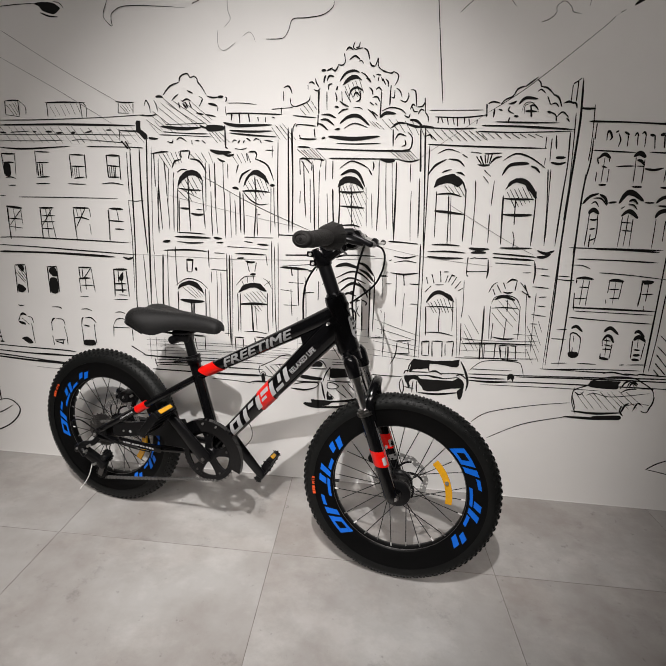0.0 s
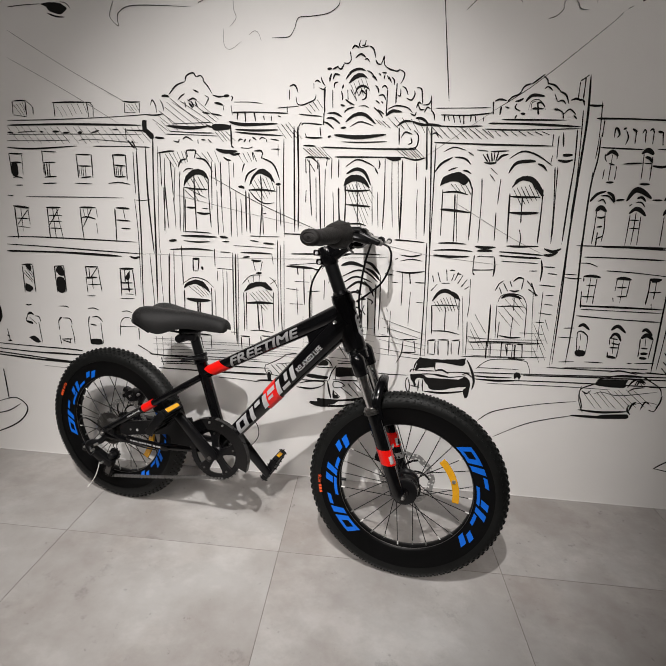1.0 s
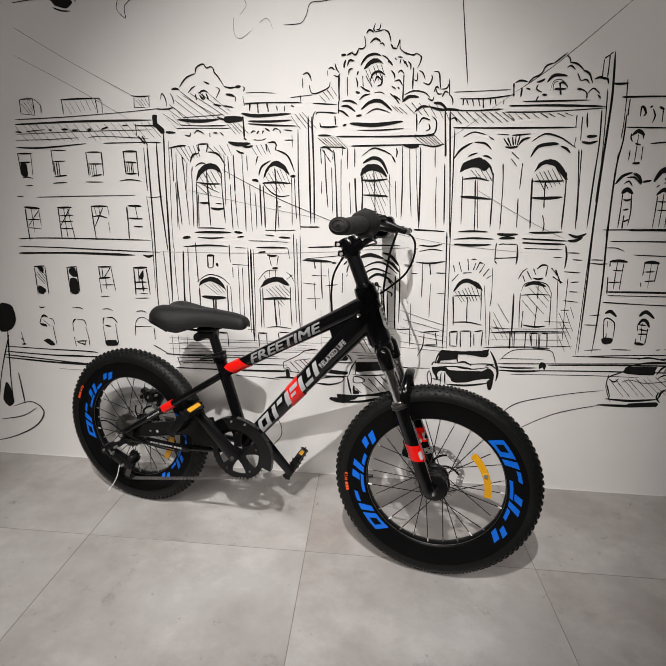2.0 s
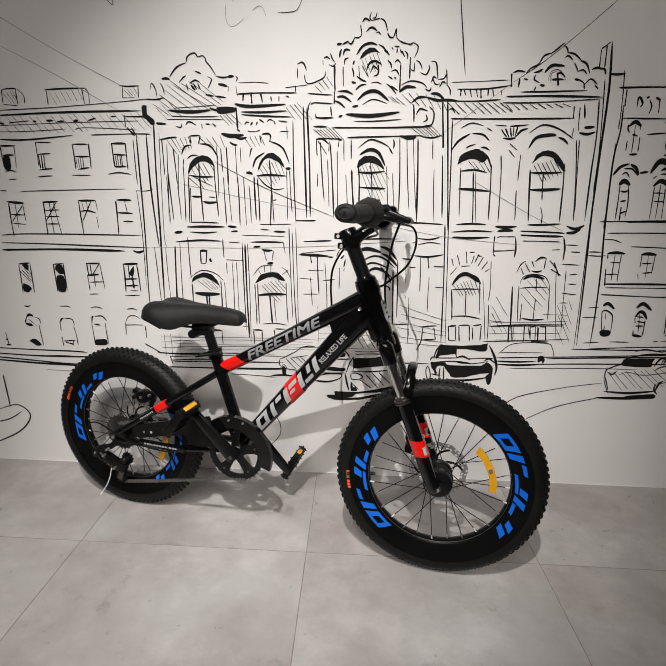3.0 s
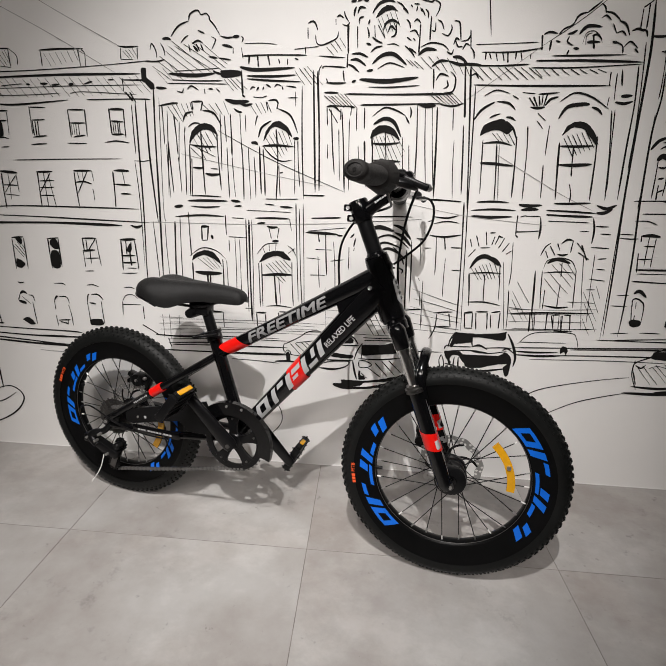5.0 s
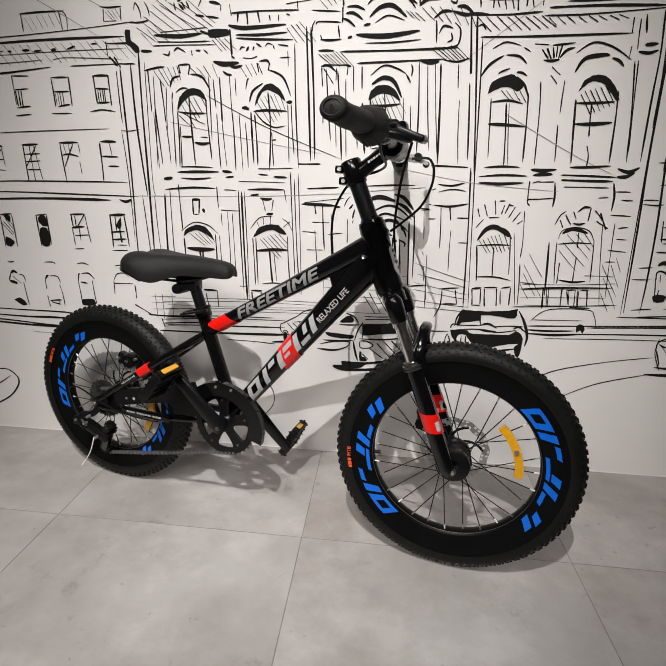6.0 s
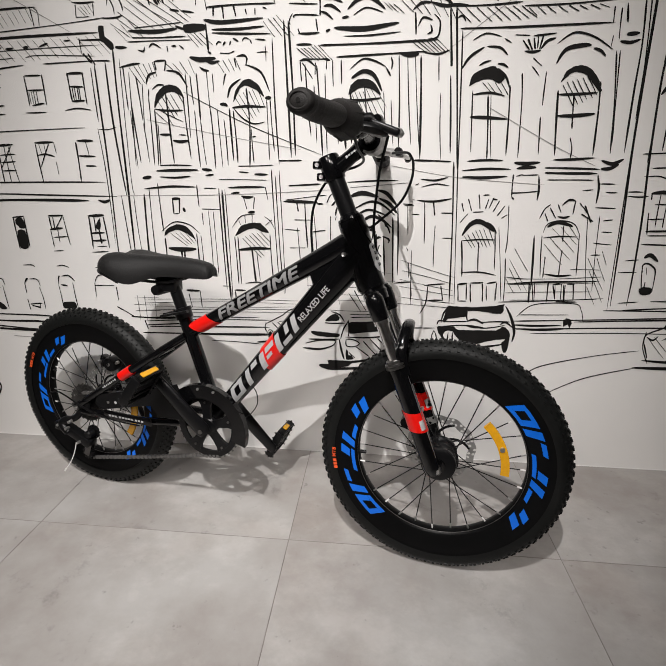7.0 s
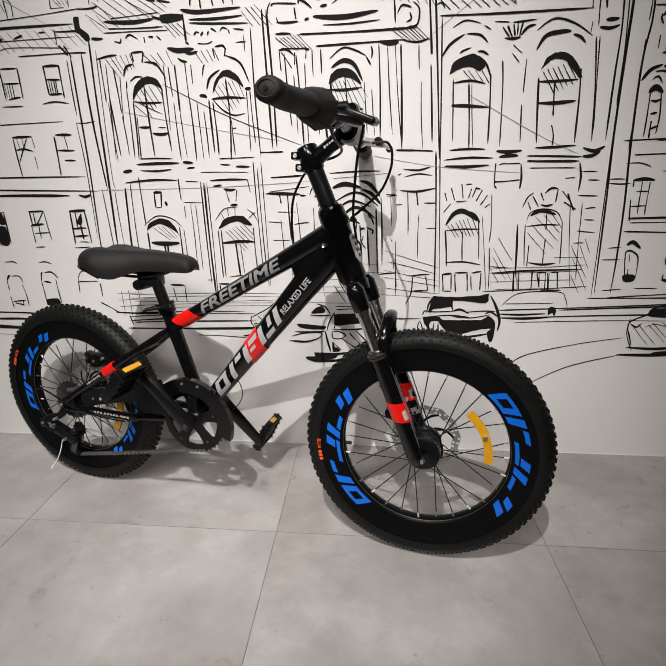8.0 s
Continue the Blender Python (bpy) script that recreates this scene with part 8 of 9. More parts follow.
    pen.line(0.30, 53.0, 77.5, 53.7, 69.2, 53.6, 64.9)
    pen.line(0.36, 53.8, 63.5, 54.7, 51.7)
    pen.line(0.24, 51.1, 71.8, 54.0, 51.6)
    pen.brush(0.68, 60.5, 69.7, 61.1, 62.6, 61.6, 54.9)
    pen.line(0.35, 64.1, 64.2, 64.3, 58.4)
    pen.line(0.24, 73.2, 74.8, 76.5, 52.7)
    pen.line(0.19, 55.9, 66.2, 60.3, 59.9)
    pen.line(0.18, 54.9, 63.3, 60.8, 54.3)
    pen.line(0.18, 55.1, 60.9, 59.2, 54.6)
    pen.line(0.17, 54.5, 58.1, 57.4, 53.7)
    pen.line(0.19, 54.5, 58.4, 60.8, 58.0)
    pen.line(0.28, 61.9, 57.1, 62.6, 51.9)
    pen.line(0.28, 66.1, 57.4, 66.2, 51.9)
    pen.line(0.28, 67.8, 56.9, 68.3, 52.8)
    pen.line(0.30, 69.5, 56.8, 69.9, 52.0)
    pen.line(0.30, 70.5, 56.7, 70.9, 51.8)
    pen.line(0.27, 72.7, 56.9, 73.3, 52.3)
    pen.line(0.22, 62.1, 57.1, 66.0, 57.2)
    pen.line(0.22, 68.0, 56.9, 69.7, 56.8)
    pen.line(0.19, 75.1, 64.1, 80.5, 55.3)
    pen.line(0.18, 77.4, 64.2, 80.6, 57.8)
    pen.line(0.17, 78.4, 66.0, 80.2, 62.2)
    pen.line(0.18, 75.9, 60.8, 80.9, 51.9)
    pen.line(0.16, 76.1, 56.4, 79.1, 51.1)
    pen.line(0.18, 71.1, 60.9, 79.0, 60.9)
    pen.hatch(0.21, 4, 54.5, 58.2, 55.3, 52.0, 78.9, 59.3, 80.1, 52.9)
    pen.brush(0.71, 41.7, 56.0, 44.3, 56.4)
    pen.line(0.42, 41.8, 55.9, 42.3, 51.3)
    pen.line(0.42, 44.2, 56.1, 44.5, 51.5)
    pen.brush(0.34, 42.2, 51.3, 44.6, 51.3)
    pen.line(0.45, 45.2, 56.2, 45.8, 51.0)
    pen.brush(0.51, 45.0, 56.5, 48.7, 56.7)
    pen.line(0.45, 48.5, 56.4, 49.0, 51.2)
    pen.brush(0.56, 49.7, 56.5, 52.3, 57.0)
    pen.line(0.36, 49.6, 55.8, 50.1, 51.6)
    pen.line(0.45, 52.3, 56.7, 52.4, 51.5)
    pen.line(0.55, 61.0, 57.0, 61.5, 51.2)
    pen.line(0.30, 62.4, 57.1, 62.9, 51.6)
    pen.brush(0.50, 62.2, 57.2, 66.0, 57.2)
    pen.line(0.39, 65.9, 57.1, 66.3, 51.6)
    pen.line(0.47, 67.3, 56.5, 68.4, 52.5)
    pen.brush(0.55, 67.2, 56.7, 69.5, 56.9)
    pen.line(0.39, 70.1, 56.7, 70.9, 51.5)
    pen.brush(0.55, 70.9, 56.9, 73.0, 56.9)
    pen.line(0.38, 72.6, 56.9, 73.3, 52.2)
    pen.brush(0.61, 54.7, 56.5, 63.7, 57.2, 79.2, 57.8)
    pen.line(0.47, 68.7, 51.9, 74.3, 51.9)
    pen.line(0.34, 53.3, 51.3, 81.1, 53.1)


def draw_right_house(pen):
    pen.brush(0.71, 79.1, 129.4, 81.4, 129.3, 83.6, 129.5)
    pen.line(0.35, 83.1, 130.5, 83.8, 124.4, 84.2, 118.7, 84.2, 115.2)
    pen.line(0.60, 82.4, 126.0, 93.4, 126.3, 107.6, 126.3)
    pen.line(0.41, 84.7, 125.6, 84.9, 121.1)
    pen.line(0.60, 84.5, 121.6, 84.9, 115.2, 84.4, 106.8, 85.4, 89.1, 86.7, 74.4, 87.4, 60.2, 87.5, 51.1)
    pen.line(0.32, 84.2, 111.6, 84.9, 98.1, 85.1, 87.8)
    pen.brush(0.72, 88.3, 121.1, 88.2, 123.4, 88.8, 123.5, 89.6, 122.1, 89.1, 121.2)
    pen.brush(0.60, 90.4, 123.4, 91.2, 123.9)
    pen.brush(0.48, 91.3, 123.2, 92.2, 121.4, 91.8, 119.4)
    pen.brush(0.71, 92.9, 123.7, 94.4, 123.0)
    pen.line(0.40, 94.1, 123.1, 94.4, 119.7)
    pen.brush(0.47, 95.9, 122.6, 96.4, 123.6, 97.1, 122.7)
    pen.line(0.38, 96.8, 123.0, 97.2, 120.2)
    pen.brush(0.59, 97.8, 123.3, 98.5, 123.9, 99.2, 122.8)
    pen.line(0.33, 99.0, 123.1, 99.3, 119.8)
    pen.brush(0.83, 100.1, 123.3, 101.5, 123.1)
    pen.line(0.40, 101.5, 123.3, 102.3, 119.5)
    pen.brush(1.06, 103.0, 123.3, 104.4, 123.7)
    pen.line(0.52, 104.3, 123.4, 104.9, 119.8)
    pen.line(0.46, 85.0, 118.3, 91.6, 118.3, 97.3, 118.3)
    pen.brush(0.52, 101.0, 118.6, 104.8, 118.6, 108.4, 118.7)
    pen.brush(1.21, 87.0, 116.1, 88.6, 117.4, 90.5, 116.3)
    pen.brush(0.48, 86.8, 116.7, 86.9, 115.6, 87.5, 114.5)
    pen.line(0.34, 90.1, 116.7, 90.3, 115.3)
    pen.line(0.31, 88.8, 116.6, 89.1, 109.2)
    pen.brush(0.54, 88.3, 114.1, 90.0, 113.7)
    pen.line(0.34, 87.3, 112.4, 87.4, 109.6)
    pen.line(0.34, 90.6, 113.4, 90.8, 109.6)
    pen.brush(0.74, 88.5, 108.8, 90.7, 108.9)
    pen.brush(1.56, 96.9, 117.1, 98.5, 118.2, 100.4, 117.1)
    pen.brush(0.96, 98.1, 116.3, 99.4, 116.0, 100.5, 114.9)
    pen.line(0.31, 97.6, 117.1, 98.3, 110.0)
    pen.line(0.34, 100.2, 116.6, 100.8, 109.9)
    pen.brush(0.36, 98.2, 114.6, 100.5, 114.6)
    pen.brush(0.53, 92.4, 114.1, 94.9, 114.4, 97.8, 114.6)
    pen.brush(0.84, 100.7, 114.0, 103.5, 113.8, 106.2, 114.5)
    pen.brush(0.73, 98.2, 108.8, 101.2, 108.9)
    pen.brush(0.73, 106.4, 109.0, 110.2, 109.0)
    pen.line(0.34, 106.8, 114.0, 107.0, 110.5)
    pen.brush(1.00, 85.0, 103.0, 86.7, 105.3, 89.2, 106.3)
    pen.brush(0.99, 89.5, 106.1, 91.2, 105.2, 92.3, 103.3)
    pen.brush(0.55, 87.8, 104.9, 90.2, 104.9, 92.2, 103.0)
    pen.brush(0.50, 87.5, 103.2, 88.7, 103.9, 89.9, 102.5)
    pen.brush(0.74, 92.4, 103.8, 94.9, 104.2)
    pen.brush(1.85, 95.6, 103.8, 97.2, 106.8, 99.3, 106.9, 102.6, 104.9)
    pen.brush(0.86, 98.4, 104.6, 99.7, 105.1, 101.2, 103.9)
    pen.brush(0.49, 98.4, 103.6, 100.0, 103.6, 101.3, 102.3)
    pen.brush(0.37, 96.6, 102.4, 97.5, 103.1)
    pen.brush(0.61, 102.9, 104.5, 105.8, 104.6)
    pen.brush(1.22, 106.3, 104.5, 107.9, 106.1, 111.3, 107.1)
    pen.brush(0.73, 107.1, 103.8, 111.6, 103.7)
    pen.brush(1.48, 107.0, 100.2, 108.2, 102.1, 111.7, 102.9)
    pen.brush(1.50, 87.3, 100.4, 88.6, 101.6, 90.5, 100.4)
    pen.line(0.40, 87.6, 100.4, 88.0, 90.6)
    pen.line(0.40, 90.1, 100.3, 90.8, 95.3, 90.7, 91.3)
    pen.brush(0.63, 88.0, 98.8, 89.3, 98.6, 90.5, 99.1)
    pen.brush(0.63, 88.5, 95.8, 90.1, 96.1)
    pen.brush(0.56, 88.9, 92.3, 90.8, 93.2)
    pen.line(0.48, 89.1, 94.3, 89.3, 90.3)
    pen.brush(1.49, 97.1, 100.2, 98.7, 101.7, 100.3, 101.3, 102.1, 99.8)
    pen.line(0.35, 97.5, 100.1, 97.9, 90.8)
    pen.line(0.35, 99.1, 100.8, 99.6, 91.1)
    pen.line(0.35, 100.7, 99.7, 101.4, 91.1)
    pen.brush(0.45, 97.6, 98.4, 100.6, 98.4)
    pen.brush(0.45, 98.1, 96.0, 101.2, 96.0)
    pen.line(0.34, 107.4, 100.1, 108.1, 91.2)
    pen.line(0.39, 110.3, 99.6, 110.8, 93.3)
    pen.line(0.49, 83.7, 89.9, 97.7, 90.4, 111.9, 90.8)
    pen.line(0.59, 91.4, 90.0, 101.6, 90.2, 110.8, 90.2)
    pen.line(0.49, 86.7, 86.6, 98.5, 86.9, 111.3, 87.0)
    pen.brush(0.36, 85.1, 84.6, 88.6, 84.7, 91.4, 83.8)
    pen.line(0.36, 94.2, 82.8, 104.6, 82.6, 117.7, 81.8)
    pen.brush(0.39, 81.9, 80.9, 85.7, 80.9)
    pen.brush(0.44, 81.9, 79.9, 85.0, 79.7, 87.2, 79.9)
    pen.brush(1.04, 87.7, 80.6, 90.4, 80.9, 93.0, 80.6)
    pen.line(0.42, 87.8, 80.8, 88.0, 79.0)
    pen.line(0.34, 90.0, 80.4, 90.3, 72.2)
    pen.line(0.34, 91.9, 80.2, 92.1, 72.0)
    pen.brush(0.44, 89.0, 77.9, 92.1, 77.9)
    pen.brush(0.45, 88.3, 74.2, 92.1, 74.4)
    pen.line(0.42, 88.0, 75.9, 88.7, 70.4)
    pen.brush(1.16, 97.7, 80.5, 99.8, 80.8, 102.4, 80.5)
    pen.line(0.34, 98.0, 80.4, 98.1, 76.6)
    pen.line(0.23, 99.9, 80.4, 100.3, 72.9)
    pen.line(0.36, 101.9, 80.5, 101.9, 74.8)
    pen.brush(0.52, 98.4, 77.8, 101.4, 78.0)
    pen.brush(0.52, 99.0, 74.9, 102.0, 75.2)
    pen.line(0.29, 97.9, 74.5, 98.3, 73.2)
    pen.fill(107.6, 81.3, 111.4, 81.3, 110.6, 80.3, 108.8, 80.1)
    pen.line(0.54, 107.9, 80.9, 108.2, 77.3, 108.2, 72.9)
    pen.line(0.36, 109.9, 80.4, 110.2, 74.7)
    pen.brush(0.51, 108.5, 76.9, 112.1, 77.2)
    pen.line(0.28, 109.9, 73.3, 110.3, 71.8)
    pen.line(0.71, 88.2, 71.2, 100.6, 71.5, 114.1, 71.7)
    pen.line(0.34, 88.9, 70.1, 100.8, 70.3, 113.6, 70.5)
    pen.line(0.45, 87.9, 67.9, 101.4, 67.6, 114.2, 67.6)
    pen.brush(1.20, 89.3, 64.3, 90.8, 65.1, 93.0, 63.4)
    pen.brush(0.54, 89.7, 60.4, 89.4, 62.3, 90.3, 62.9, 91.7, 62.3, 92.9, 60.7, 93.2, 55.1)
    pen.line(0.35, 89.4, 61.1, 90.4, 55.3)
    pen.line(0.24, 90.5, 61.9, 90.8, 59.8)
    pen.line(0.35, 90.9, 57.9, 90.9, 56.1)
    pen.fill(89.7, 55.9, 90.8, 56.6, 92.9, 56.3, 93.0, 54.8, 91.7, 54.3, 90.3, 54.6)
    pen.brush(1.33, 99.7, 63.9, 101.5, 65.4, 104.4, 63.3)
    pen.brush(1.20, 99.8, 60.9, 100.9, 62.7, 102.3, 62.3, 103.5, 60.4)
    pen.line(0.37, 99.8, 60.8, 100.2, 59.1)
    pen.line(0.27, 101.0, 62.0, 101.7, 55.8)
    pen.brush(0.53, 100.0, 61.2, 102.4, 61.0)
    pen.brush(0.53, 100.6, 59.7, 103.1, 59.3)
    pen.brush(0.54, 100.4, 58.1, 103.3, 58.2)
    pen.line(0.43, 103.1, 60.0, 103.2, 54.9)
    pen.brush(1.08, 100.0, 55.1, 103.1, 54.7)
    pen.line(0.43, 100.1, 56.6, 100.3, 54.7)
    pen.brush(1.19, 109.3, 64.1, 110.4, 64.9, 112.7, 63.1)
    pen.brush(1.59, 109.5, 61.8, 111.0, 63.1, 113.3, 61.7)
    pen.line(0.45, 109.3, 61.7, 109.9, 55.5)
    pen.line(0.37, 113.3, 61.8, 113.2, 55.3)
    pen.line(0.26, 110.9, 62.4, 111.3, 59.2)
    pen.brush(0.66, 110.2, 58.7, 112.3, 58.6)
    pen.brush(1.07, 110.4, 56.8, 112.7, 57.0)
    pen.brush(1.07, 110.3, 55.3, 112.8, 55.2)
    pen.brush(0.40, 84.7, 63.5, 88.1, 63.8)
    pen.brush(0.35, 83.5, 60.4, 88.3, 60.5)
    pen.brush(0.38, 85.1, 51.9, 90.3, 52.4)
    pen.brush(0.41, 93.3, 52.6, 99.5, 52.7)
    pen.line(0.44, 86.6, 49.9, 99.6, 50.9, 114.1, 51.6)
    pen.brush(0.40, 106.9, 53.1, 108.5, 53.3)
    pen.brush(0.40, 109.2, 53.3, 115.6, 53.8)
    pen.brush(0.60, 102.2, 49.6, 105.2, 50.4, 111.1, 49.6)
    pen.brush(0.59, 109.1, 50.2, 113.8, 50.0)
    pen.line(0.62, 112.9, 93.5, 113.9, 76.3, 114.6, 62.4, 115.2, 50.1)
    pen.line(0.43, 115.9, 77.8, 116.6, 62.5, 116.6, 51.4)
    pen.line(0.37, 117.6, 64.0, 120.9, 61.2)
    pen.line(0.37, 117.5, 60.4, 122.1, 56.3)
    pen.line(0.42, 117.8, 57.6, 122.3, 53.1)
    pen.line(0.43, 118.1, 54.6, 122.3, 50.7)
    pen.line(0.43, 118.1, 52.4, 120.3, 50.2)


def draw_street_and_cars(pen):
    pen.line(0.48, 58.3, 45.9, 86.4, 47.3, 127.2, 49.6)
    pen.line(0.56, 74.6, 46.2, 100.3, 47.5, 127.5, 48.4)
    pen.line(0.48, 59.3, 43.5, 86.8, 44.8, 128.1, 46.0)
    pen.line(0.28, 63.1, 42.4, 87.1, 43.3, 103.9, 43.5)
    pen.line(0.44, 81.7, 49.7, 99.7, 50.0, 106.6, 50.3)
    pen.line(0.59, 113.4, 50.4, 121.6, 50.3, 127.0, 50.5)
    pen.brush(0.44, 25.0, 43.1, 29.7, 42.9, 36.6, 43.1)
    pen.line(0.31, 58.8, 47.2, 63.3, 50.9, 73.7, 51.4, 75.9, 49.6, 76.9, 46.5)
    pen.brush(0.71, 58.4, 44.8, 64.2, 44.7, 71.2, 45.1)
    pen.fill(72.0, 44.7, 71.7, 46.4, 72.4, 47.2, 73.5, 46.9, 74.0, 45.7, 73.6, 44.3, 72.9, 45.4)
    pen.brush(0.85, 58.6, 43.7, 65.8, 43.6, 72.8, 44.2)
    pen.line(0.28, 59.5, 47.8, 72.9, 48.2)
    pen.line(0.35, 61.9, 28.3, 67.4, 32.5, 81.3, 36.2, 93.7, 38.4)
    pen.line(0.35, 68.1, 22.7, 79.6, 29.1, 94.0, 33.3)
    pen.line(0.42, -12.8, 42.8, -8.1, 45.4, -6.0, 47.0, -3.4, 47.7, -1.3, 47.6)
    pen.line(0.38, -12.9, 43.1, -13.3, 41.6, -12.9, 40.2)
    pen.line(0.30, -9.1, 43.5, -3.7, 44.4)
    pen.line(0.30, -11.1, 43.1, -7.7, 39.4)
    pen.line(0.30, -9.5, 43.3, -6.0, 40.1)
    pen.line(0.30, -7.5, 43.7, -5.4, 41.7)
    pen.line(0.30, -6.2, 43.8, -4.4, 42.2)
    pen.line(0.34, -12.9, 39.6, -12.0, 40.8, -11.1, 40.4, -10.8, 39.1)
    pen.fill(-12.4, 39.7, -11.8, 40.4, -11.2, 39.8, -11.0, 37.3, -12.1, 37.2)
    pen.brush(0.75, -16.0, 36.8, -12.1, 37.1, -6.5, 36.8)
    pen.line(0.34, -11.0, 39.4, -6.3, 38.9)
    pen.fill(4.7, 44.2, 6.4, 46.0, 7.8, 46.4, 8.9, 45.5, 8.7, 44.4, 7.1, 44.2)
    pen.brush(0.55, 6.5, 47.1, 9.0, 46.1, 10.4, 44.0)
    pen.line(0.45, 4.6, 43.6, 7.1, 43.5, 10.7, 43.7)
    pen.fill(0.6, 40.9, 4.5, 40.7, 8.9, 40.3, 8.6, 39.3, 5.3, 39.2, 1.5, 39.7)
    pen.brush(0.60, -0.3, 38.4, 4.6, 38.4, 9.0, 38.7)
    pen.line(0.42, -1.2, 37.0, 2.5, 38.0, 6.8, 38.3, 7.8, 37.8, 6.8, 36.5, 3.3, 35.5, -0.6, 35.7)
    pen.brush(0.60, -2.0, 35.6, 2.7, 35.2, 6.8, 36.3)
    pen.fill(11.5, 43.3, 12.3, 44.1, 13.9, 44.2, 18.0, 44.4, 21.6, 45.1, 22.9, 42.0, 18.3, 41.2, 12.1, 40.5, 11.6, 42.0)
    pen.line(0.40, 11.6, 44.3, 11.7, 42.0, 11.6, 39.5)
    pen.line(0.40, 12.2, 45.4, 16.6, 45.7, 21.5, 45.8)
    pen.line(0.34, 11.9, 46.4, 16.5, 46.4, 21.4, 46.8)
    pen.line(0.45, 11.7, 44.6, 10.2, 41.9, 9.3, 38.7)
    pen.brush(0.55, 10.7, 39.4, 17.0, 39.4, 23.9, 40.3)
    pen.line(0.42, 11.0, 38.7, 12.9, 38.7, 14.9, 37.6, 13.7, 36.6, 11.4, 36.5, 10.9, 37.5, 11.0, 38.7)
    pen.line(0.40, 13.9, 36.5, 18.0, 33.5)
    pen.line(0.40, 16.0, 38.3, 20.2, 33.8)
    pen.line(0.40, 18.0, 39.0, 22.4, 34.4)
    pen.line(0.40, 20.2, 39.3, 24.3, 35.4)
    pen.brush(0.75, 8.9, 38.7, 9.6, 35.3, 10.5, 32.2)
    pen.fill(10.9, 35.4, 11.6, 35.0, 11.7, 33.8, 12.7, 33.6, 13.3, 32.5, 11.1, 32.3)
    pen.line(0.36, 11.8, 34.6, 13.7, 32.9)
    pen.fill(5.5, 31.9, 7.7, 31.9, 12.7, 31.9, 17.5, 32.7, 22.3, 33.9, 26.3, 34.6, 25.8, 33.5, 21.7, 32.3, 16.5, 31.7, 13.1, 31.2, 11.5, 30.1, 9.6, 29.6, 9.6, 28.9, 6.5, 28.7, 4.1, 29.2, 2.9, 29.9, 3.2, 30.5, 5.7, 30.7)
    pen.fill(9.6, 29.6, 14.9, 30.2, 20.7, 31.7, 19.6, 30.4, 14.9, 29.3, 9.6, 28.9)
    pen.line(0.30, 11.5, 52.6, 15.1, 47.3)
    pen.line(0.30, 13.0, 53.6, 16.7, 47.4)
    pen.line(0.30, 14.9, 54.0, 18.6, 47.7)
    pen.line(0.30, 16.8, 54.2, 20.2, 48.0)
    pen.fill(39.7, 49.8, 42.0, 49.7, 47.4, 49.7, 52.8, 50.2, 55.1, 50.8, 55.0, 49.9, 55.1, 48.6, 54.4, 48.0, 52.4, 48.0, 48.9, 48.5, 45.3, 48.4, 45.3, 47.0, 42.7, 46.4, 40.0, 46.0, 39.3, 45.0, 38.6, 45.3, 39.1, 47.9)
    pen.brush(0.55, 39.9, 49.8, 38.6, 47.5, 38.1, 44.8)
    pen.brush(0.50, 45.2, 48.4, 45.1, 47.0, 45.5, 45.4)
    pen.line(0.42, 37.0, 44.2, 37.6, 45.4, 39.8, 45.2, 45.5, 45.4)
    pen.brush(0.75, 45.4, 45.4, 46.6, 45.9, 47.9, 45.9, 50.0, 44.8)
    pen.line(0.42, 49.1, 45.2, 53.4, 45.6, 57.3, 45.6)
    pen.brush(0.95, 55.5, 50.2, 57.0, 47.7, 58.2, 44.9, 58.8, 42.3, 58.5, 39.7)
    pen.line(0.45, 37.0, 43.4, 42.7, 44.1, 46.8, 44.1, 49.9, 43.5, 53.6, 44.0, 56.0, 44.6)
    pen.brush(0.80, 45.2, 44.1, 47.4, 43.8, 50.1, 43.7)
    pen.fill(37.2, 43.6, 39.5, 43.6, 41.8, 43.7, 42.8, 42.9, 45.3, 42.8, 48.3, 42.8, 53.7, 43.0, 55.5, 44.2, 56.8, 43.4, 57.7, 42.0, 57.7, 39.0, 57.4, 36.6, 56.6, 36.3, 56.0, 37.4, 55.6, 39.2, 56.6, 40.4, 54.1, 40.1, 51.5, 39.5, 48.8, 38.7, 45.6, 38.4, 44.1, 38.9, 43.5, 39.9, 42.5, 41.0, 41.5, 42.3, 39.6, 42.3, 39.1, 40.9, 39.6, 39.9, 39.0, 39.0, 38.4, 40.6, 37.6, 41.7)
    pen.brush(0.85, 42.3, 37.7, 49.0, 37.6, 56.5, 38.9)
    pen.line(0.45, 36.3, 42.4, 35.8, 40.6, 36.2, 38.5, 37.0, 36.9, 37.4, 38.6, 37.0, 40.8, 36.3, 42.4)
    pen.brush(0.50, 37.6, 39.5, 39.2, 39.2, 40.8, 39.0)
    pen.brush(0.50, 40.4, 41.9, 40.3, 39.7, 40.4, 37.5)
    pen.brush(0.55, 41.6, 42.0, 41.7, 39.8, 42.0, 37.6)
    pen.brush(0.60, 54.6, 44.7, 56.1, 45.4, 58.3, 43.9)
    pen.line(0.56, 94.3, 40.2, 94.4, 43.1, 98.6, 45.3, 99.7, 46.9, 105.5, 48.7, 112.4, 48.9, 115.4, 47.7, 119.6, 45.0, 120.6, 41.1)
    pen.fill(98.4, 45.0, 99.6, 46.8, 103.1, 47.2, 108.6, 47.4, 108.3, 46.2, 108.1, 44.6, 102.3, 44.4)
    pen.brush(0.82, 109.0, 44.7, 110.5, 47.3, 112.8, 48.2)
    pen.hatch(0.28, 9, 94.9, 42.1, 110.7, 44.1, 100.4, 36.0, 118.3, 38.4)
    pen.line(0.47, 94.3, 40.5, 96.0, 36.1)
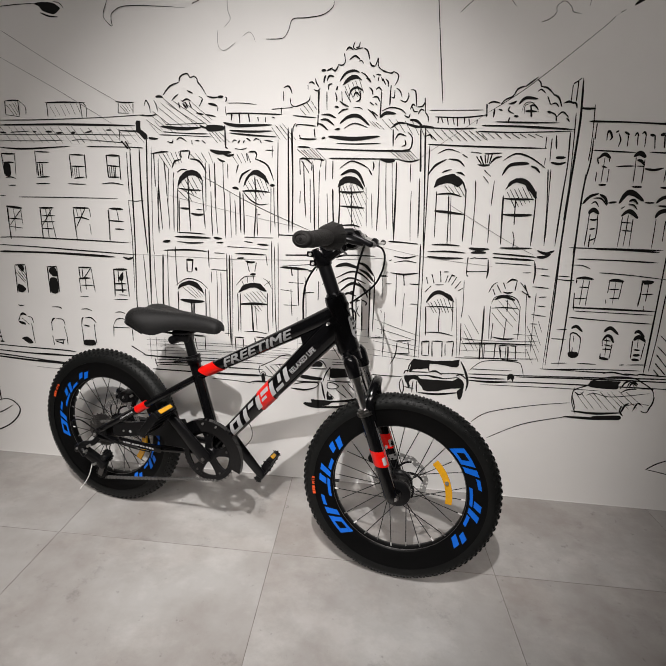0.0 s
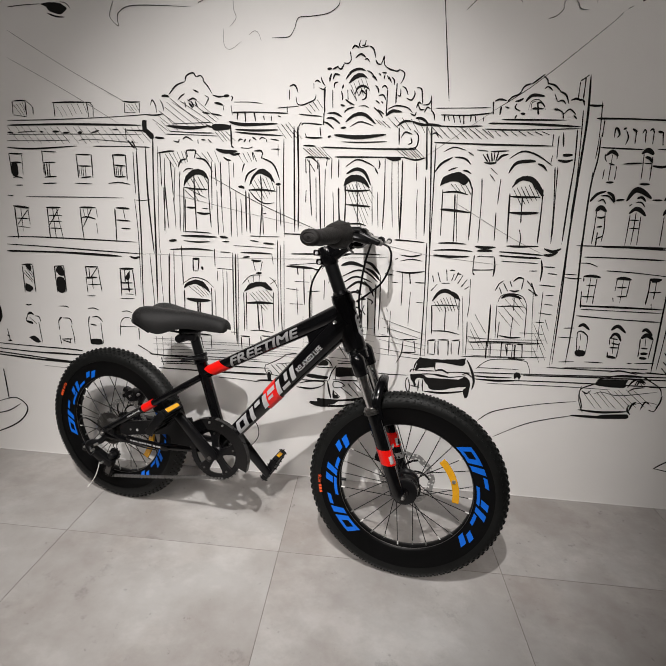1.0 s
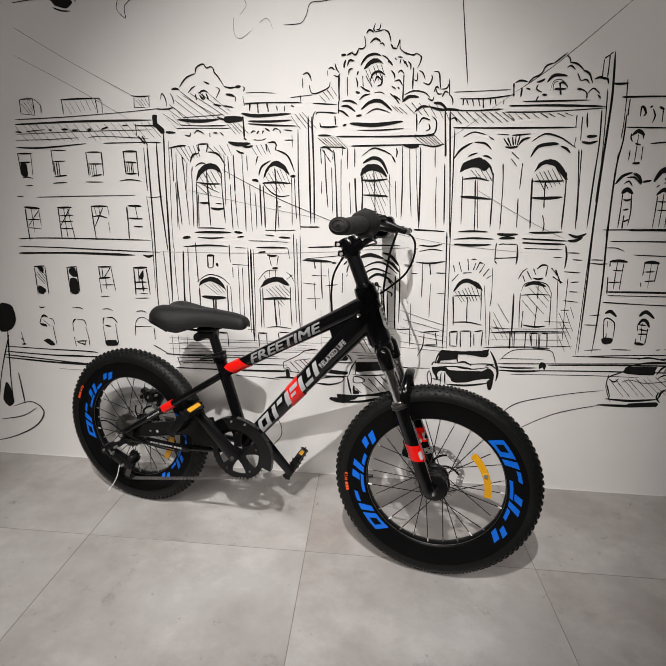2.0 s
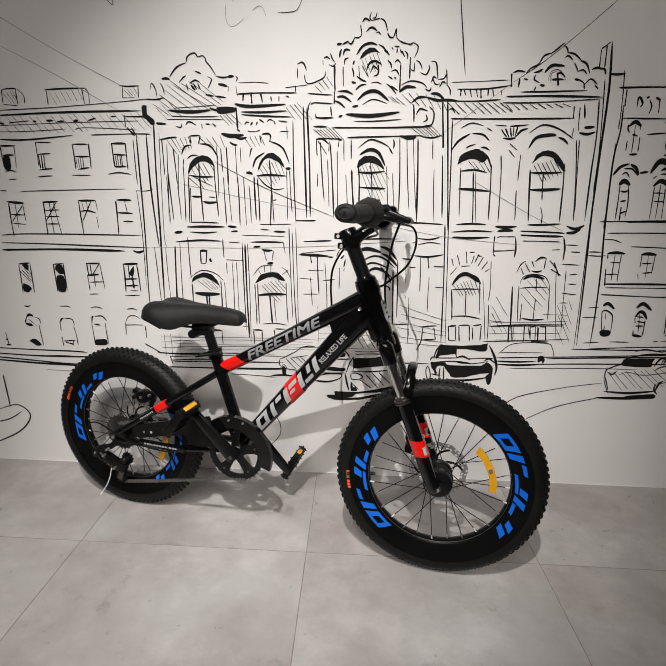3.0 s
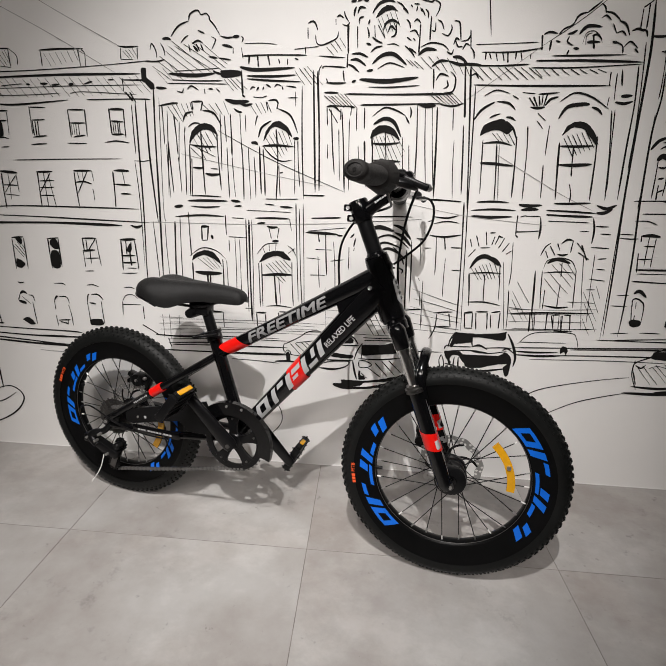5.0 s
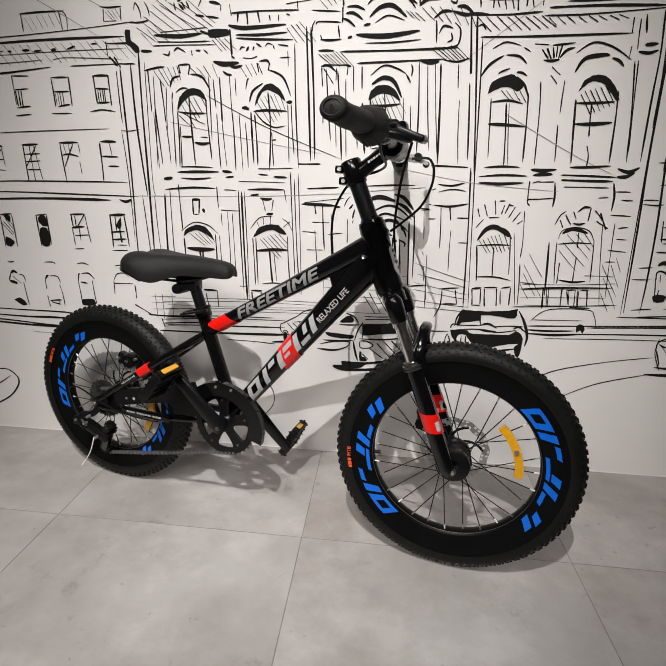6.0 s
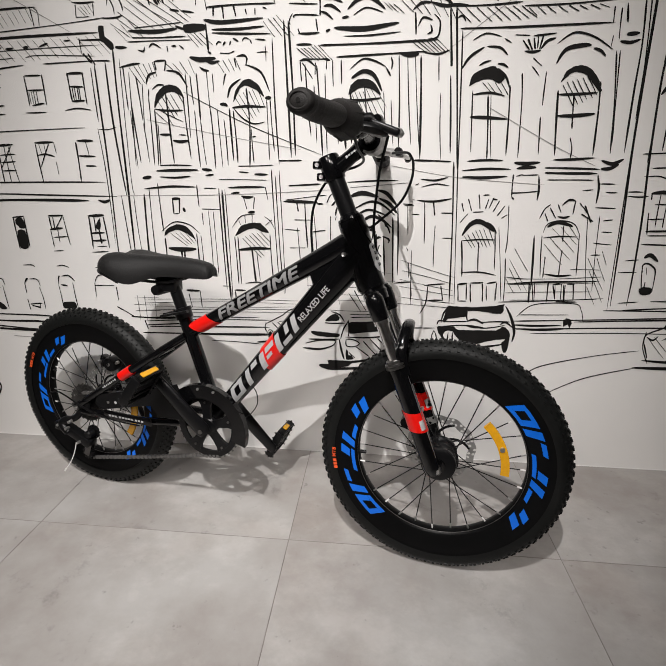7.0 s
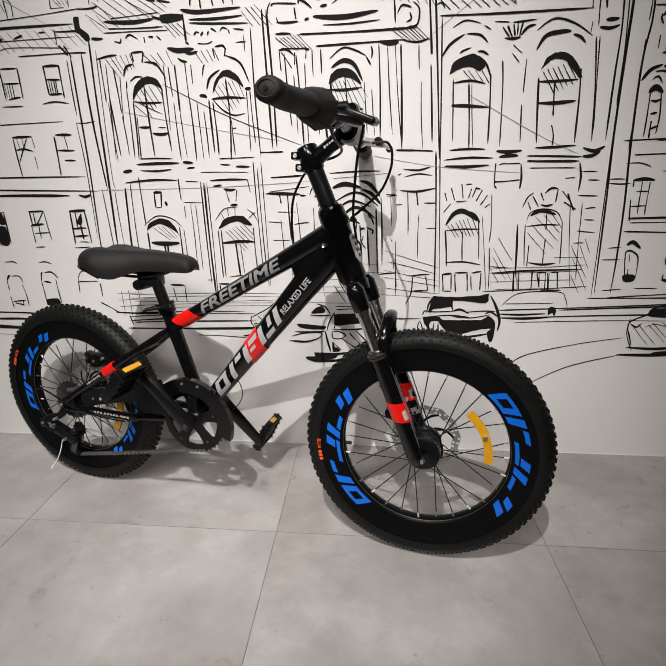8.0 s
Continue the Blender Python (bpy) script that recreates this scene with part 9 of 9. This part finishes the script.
    pen.brush(1.13, 92.5, 33.2, 102.5, 33.3, 111.2, 33.9)
    pen.brush(0.98, 94.7, 35.5, 102.8, 35.2, 111.1, 36.2)
    pen.fill(102.3, 34.2, 111.0, 35.2, 111.1, 33.5, 103.3, 33.1)
    pen.brush(0.55, 109.4, 43.2, 111.3, 44.6, 114.6, 45.2)
    pen.brush(0.83, 111.2, 36.2, 111.9, 38.9, 113.1, 39.8)
    pen.brush(0.69, 114.8, 37.1, 115.8, 40.0, 117.3, 39.5)
    pen.line(0.44, 117.5, 37.4, 119.5, 37.2, 120.6, 41.1)
    pen.brush(0.82, 111.8, 45.5, 112.7, 47.5, 114.5, 46.7)
    pen.line(0.33, 115.9, 45.4, 120.0, 45.6)
    pen.brush(0.57, 124.1, 15.5, 127.4, 18.2, 131.8, 20.3)
    pen.line(0.37, 124.3, 15.7, 133.4, 14.1)
    pen.line(0.33, 94.3, 44.0, 94.1, 39.7, 96.4, 34.5)
    pen.brush(0.55, 94.6, 42.5, 96.4, 41.6, 97.6, 42.8)
    pen.line(0.28, 98.7, 41.6, 101.3, 42.5, 107.1, 41.7, 119.0, 44.0)
    pen.brush(0.69, 110.9, 38.8, 110.7, 36.8, 112.1, 35.0)
    pen.brush(0.68, 120.7, 42.8, 120.5, 40.1, 119.6, 38.2)
    pen.brush(0.55, 111.1, 44.9, 111.9, 47.4, 114.4, 46.1)
    pen.line(0.27, 112.5, 47.1, 114.1, 44.8)
    pen.line(0.25, 110.9, 38.3, 115.8, 40.0, 119.8, 39.6)


def build_mural():
    mural = new("wall_mural")
    tagged(mural, "black ink line mural of an ornate city street on white wall", "mural")
    for name, draw in (("sky_drawing", draw_sky_and_wires), ("left_house_drawing", draw_left_house), ("street_lamp_drawing", draw_left_lamp_post), ("palace_wing_drawing", draw_palace_left_wing),
                       ("palace_centre_drawing", draw_palace_centre), ("palace_wing_drawing", draw_palace_right_wing), ("right_house_drawing", draw_right_house), ("street_drawing", draw_street_and_cars)):
        pen = Pen()
        draw(pen)
        pen.finish(name, mural)


build_mural()


# ---- the floor, tile by tile ----
def build_floor():
    x0, x1, y0 = -4 * TILE, 4 * TILE, 0.954 - 5 * TILE
    floor = tagged(mesh_object("floor", box(x0 - 0.15, x1 + 0.15, y0 - 0.15, WALL_Y + 0.15, -0.12, -0.0009), GROUT, smooth=False), "grey cement-look tiled shop floor with thin dark joints", "floor", kind="structure")

    def tile_mesh(depth):
        g, e = 0.0010, 0.0003
        bm = bmesh.new()
        a = [bm.verts.new(v) for v in ((g, g, -0.012), (TILE - g, g, -0.012), (TILE - g, depth - g, -0.012), (g, depth - g, -0.012))]
        b = [bm.verts.new(v) for v in ((g, g, -e), (TILE - g, g, -e), (TILE - g, depth - g, -e), (g, depth - g, -e))]
        c = [bm.verts.new(v) for v in ((g + e, g + e, 0), (TILE - g - e, g + e, 0), (TILE - g - e, depth - g - e, 0), (g + e, depth - g - e, 0))]
        for lo, hi in ((a, b), (b, c)):
            for i in range(4):
                bm.faces.new((lo[i], lo[(i + 1) % 4], hi[(i + 1) % 4], hi[i]))
        bm.faces.new(c)
        bmesh.ops.recalc_face_normals(bm, faces=bm.faces)
        me = bpy.data.meshes.new("tile")
        bm.to_mesh(me)
        bm.free()
        me.materials.append(TILES)
        return me
    full, cut = tile_mesh(TILE), tile_mesh(WALL_Y - 0.954)
    for j in range(6):
        for i in range(8):
            tile = new("tile", cut if j == 5 else full)
            tile.location = (x0 + TILE * i, y0 + TILE * j, 0)
            tile.parent = floor


build_floor()
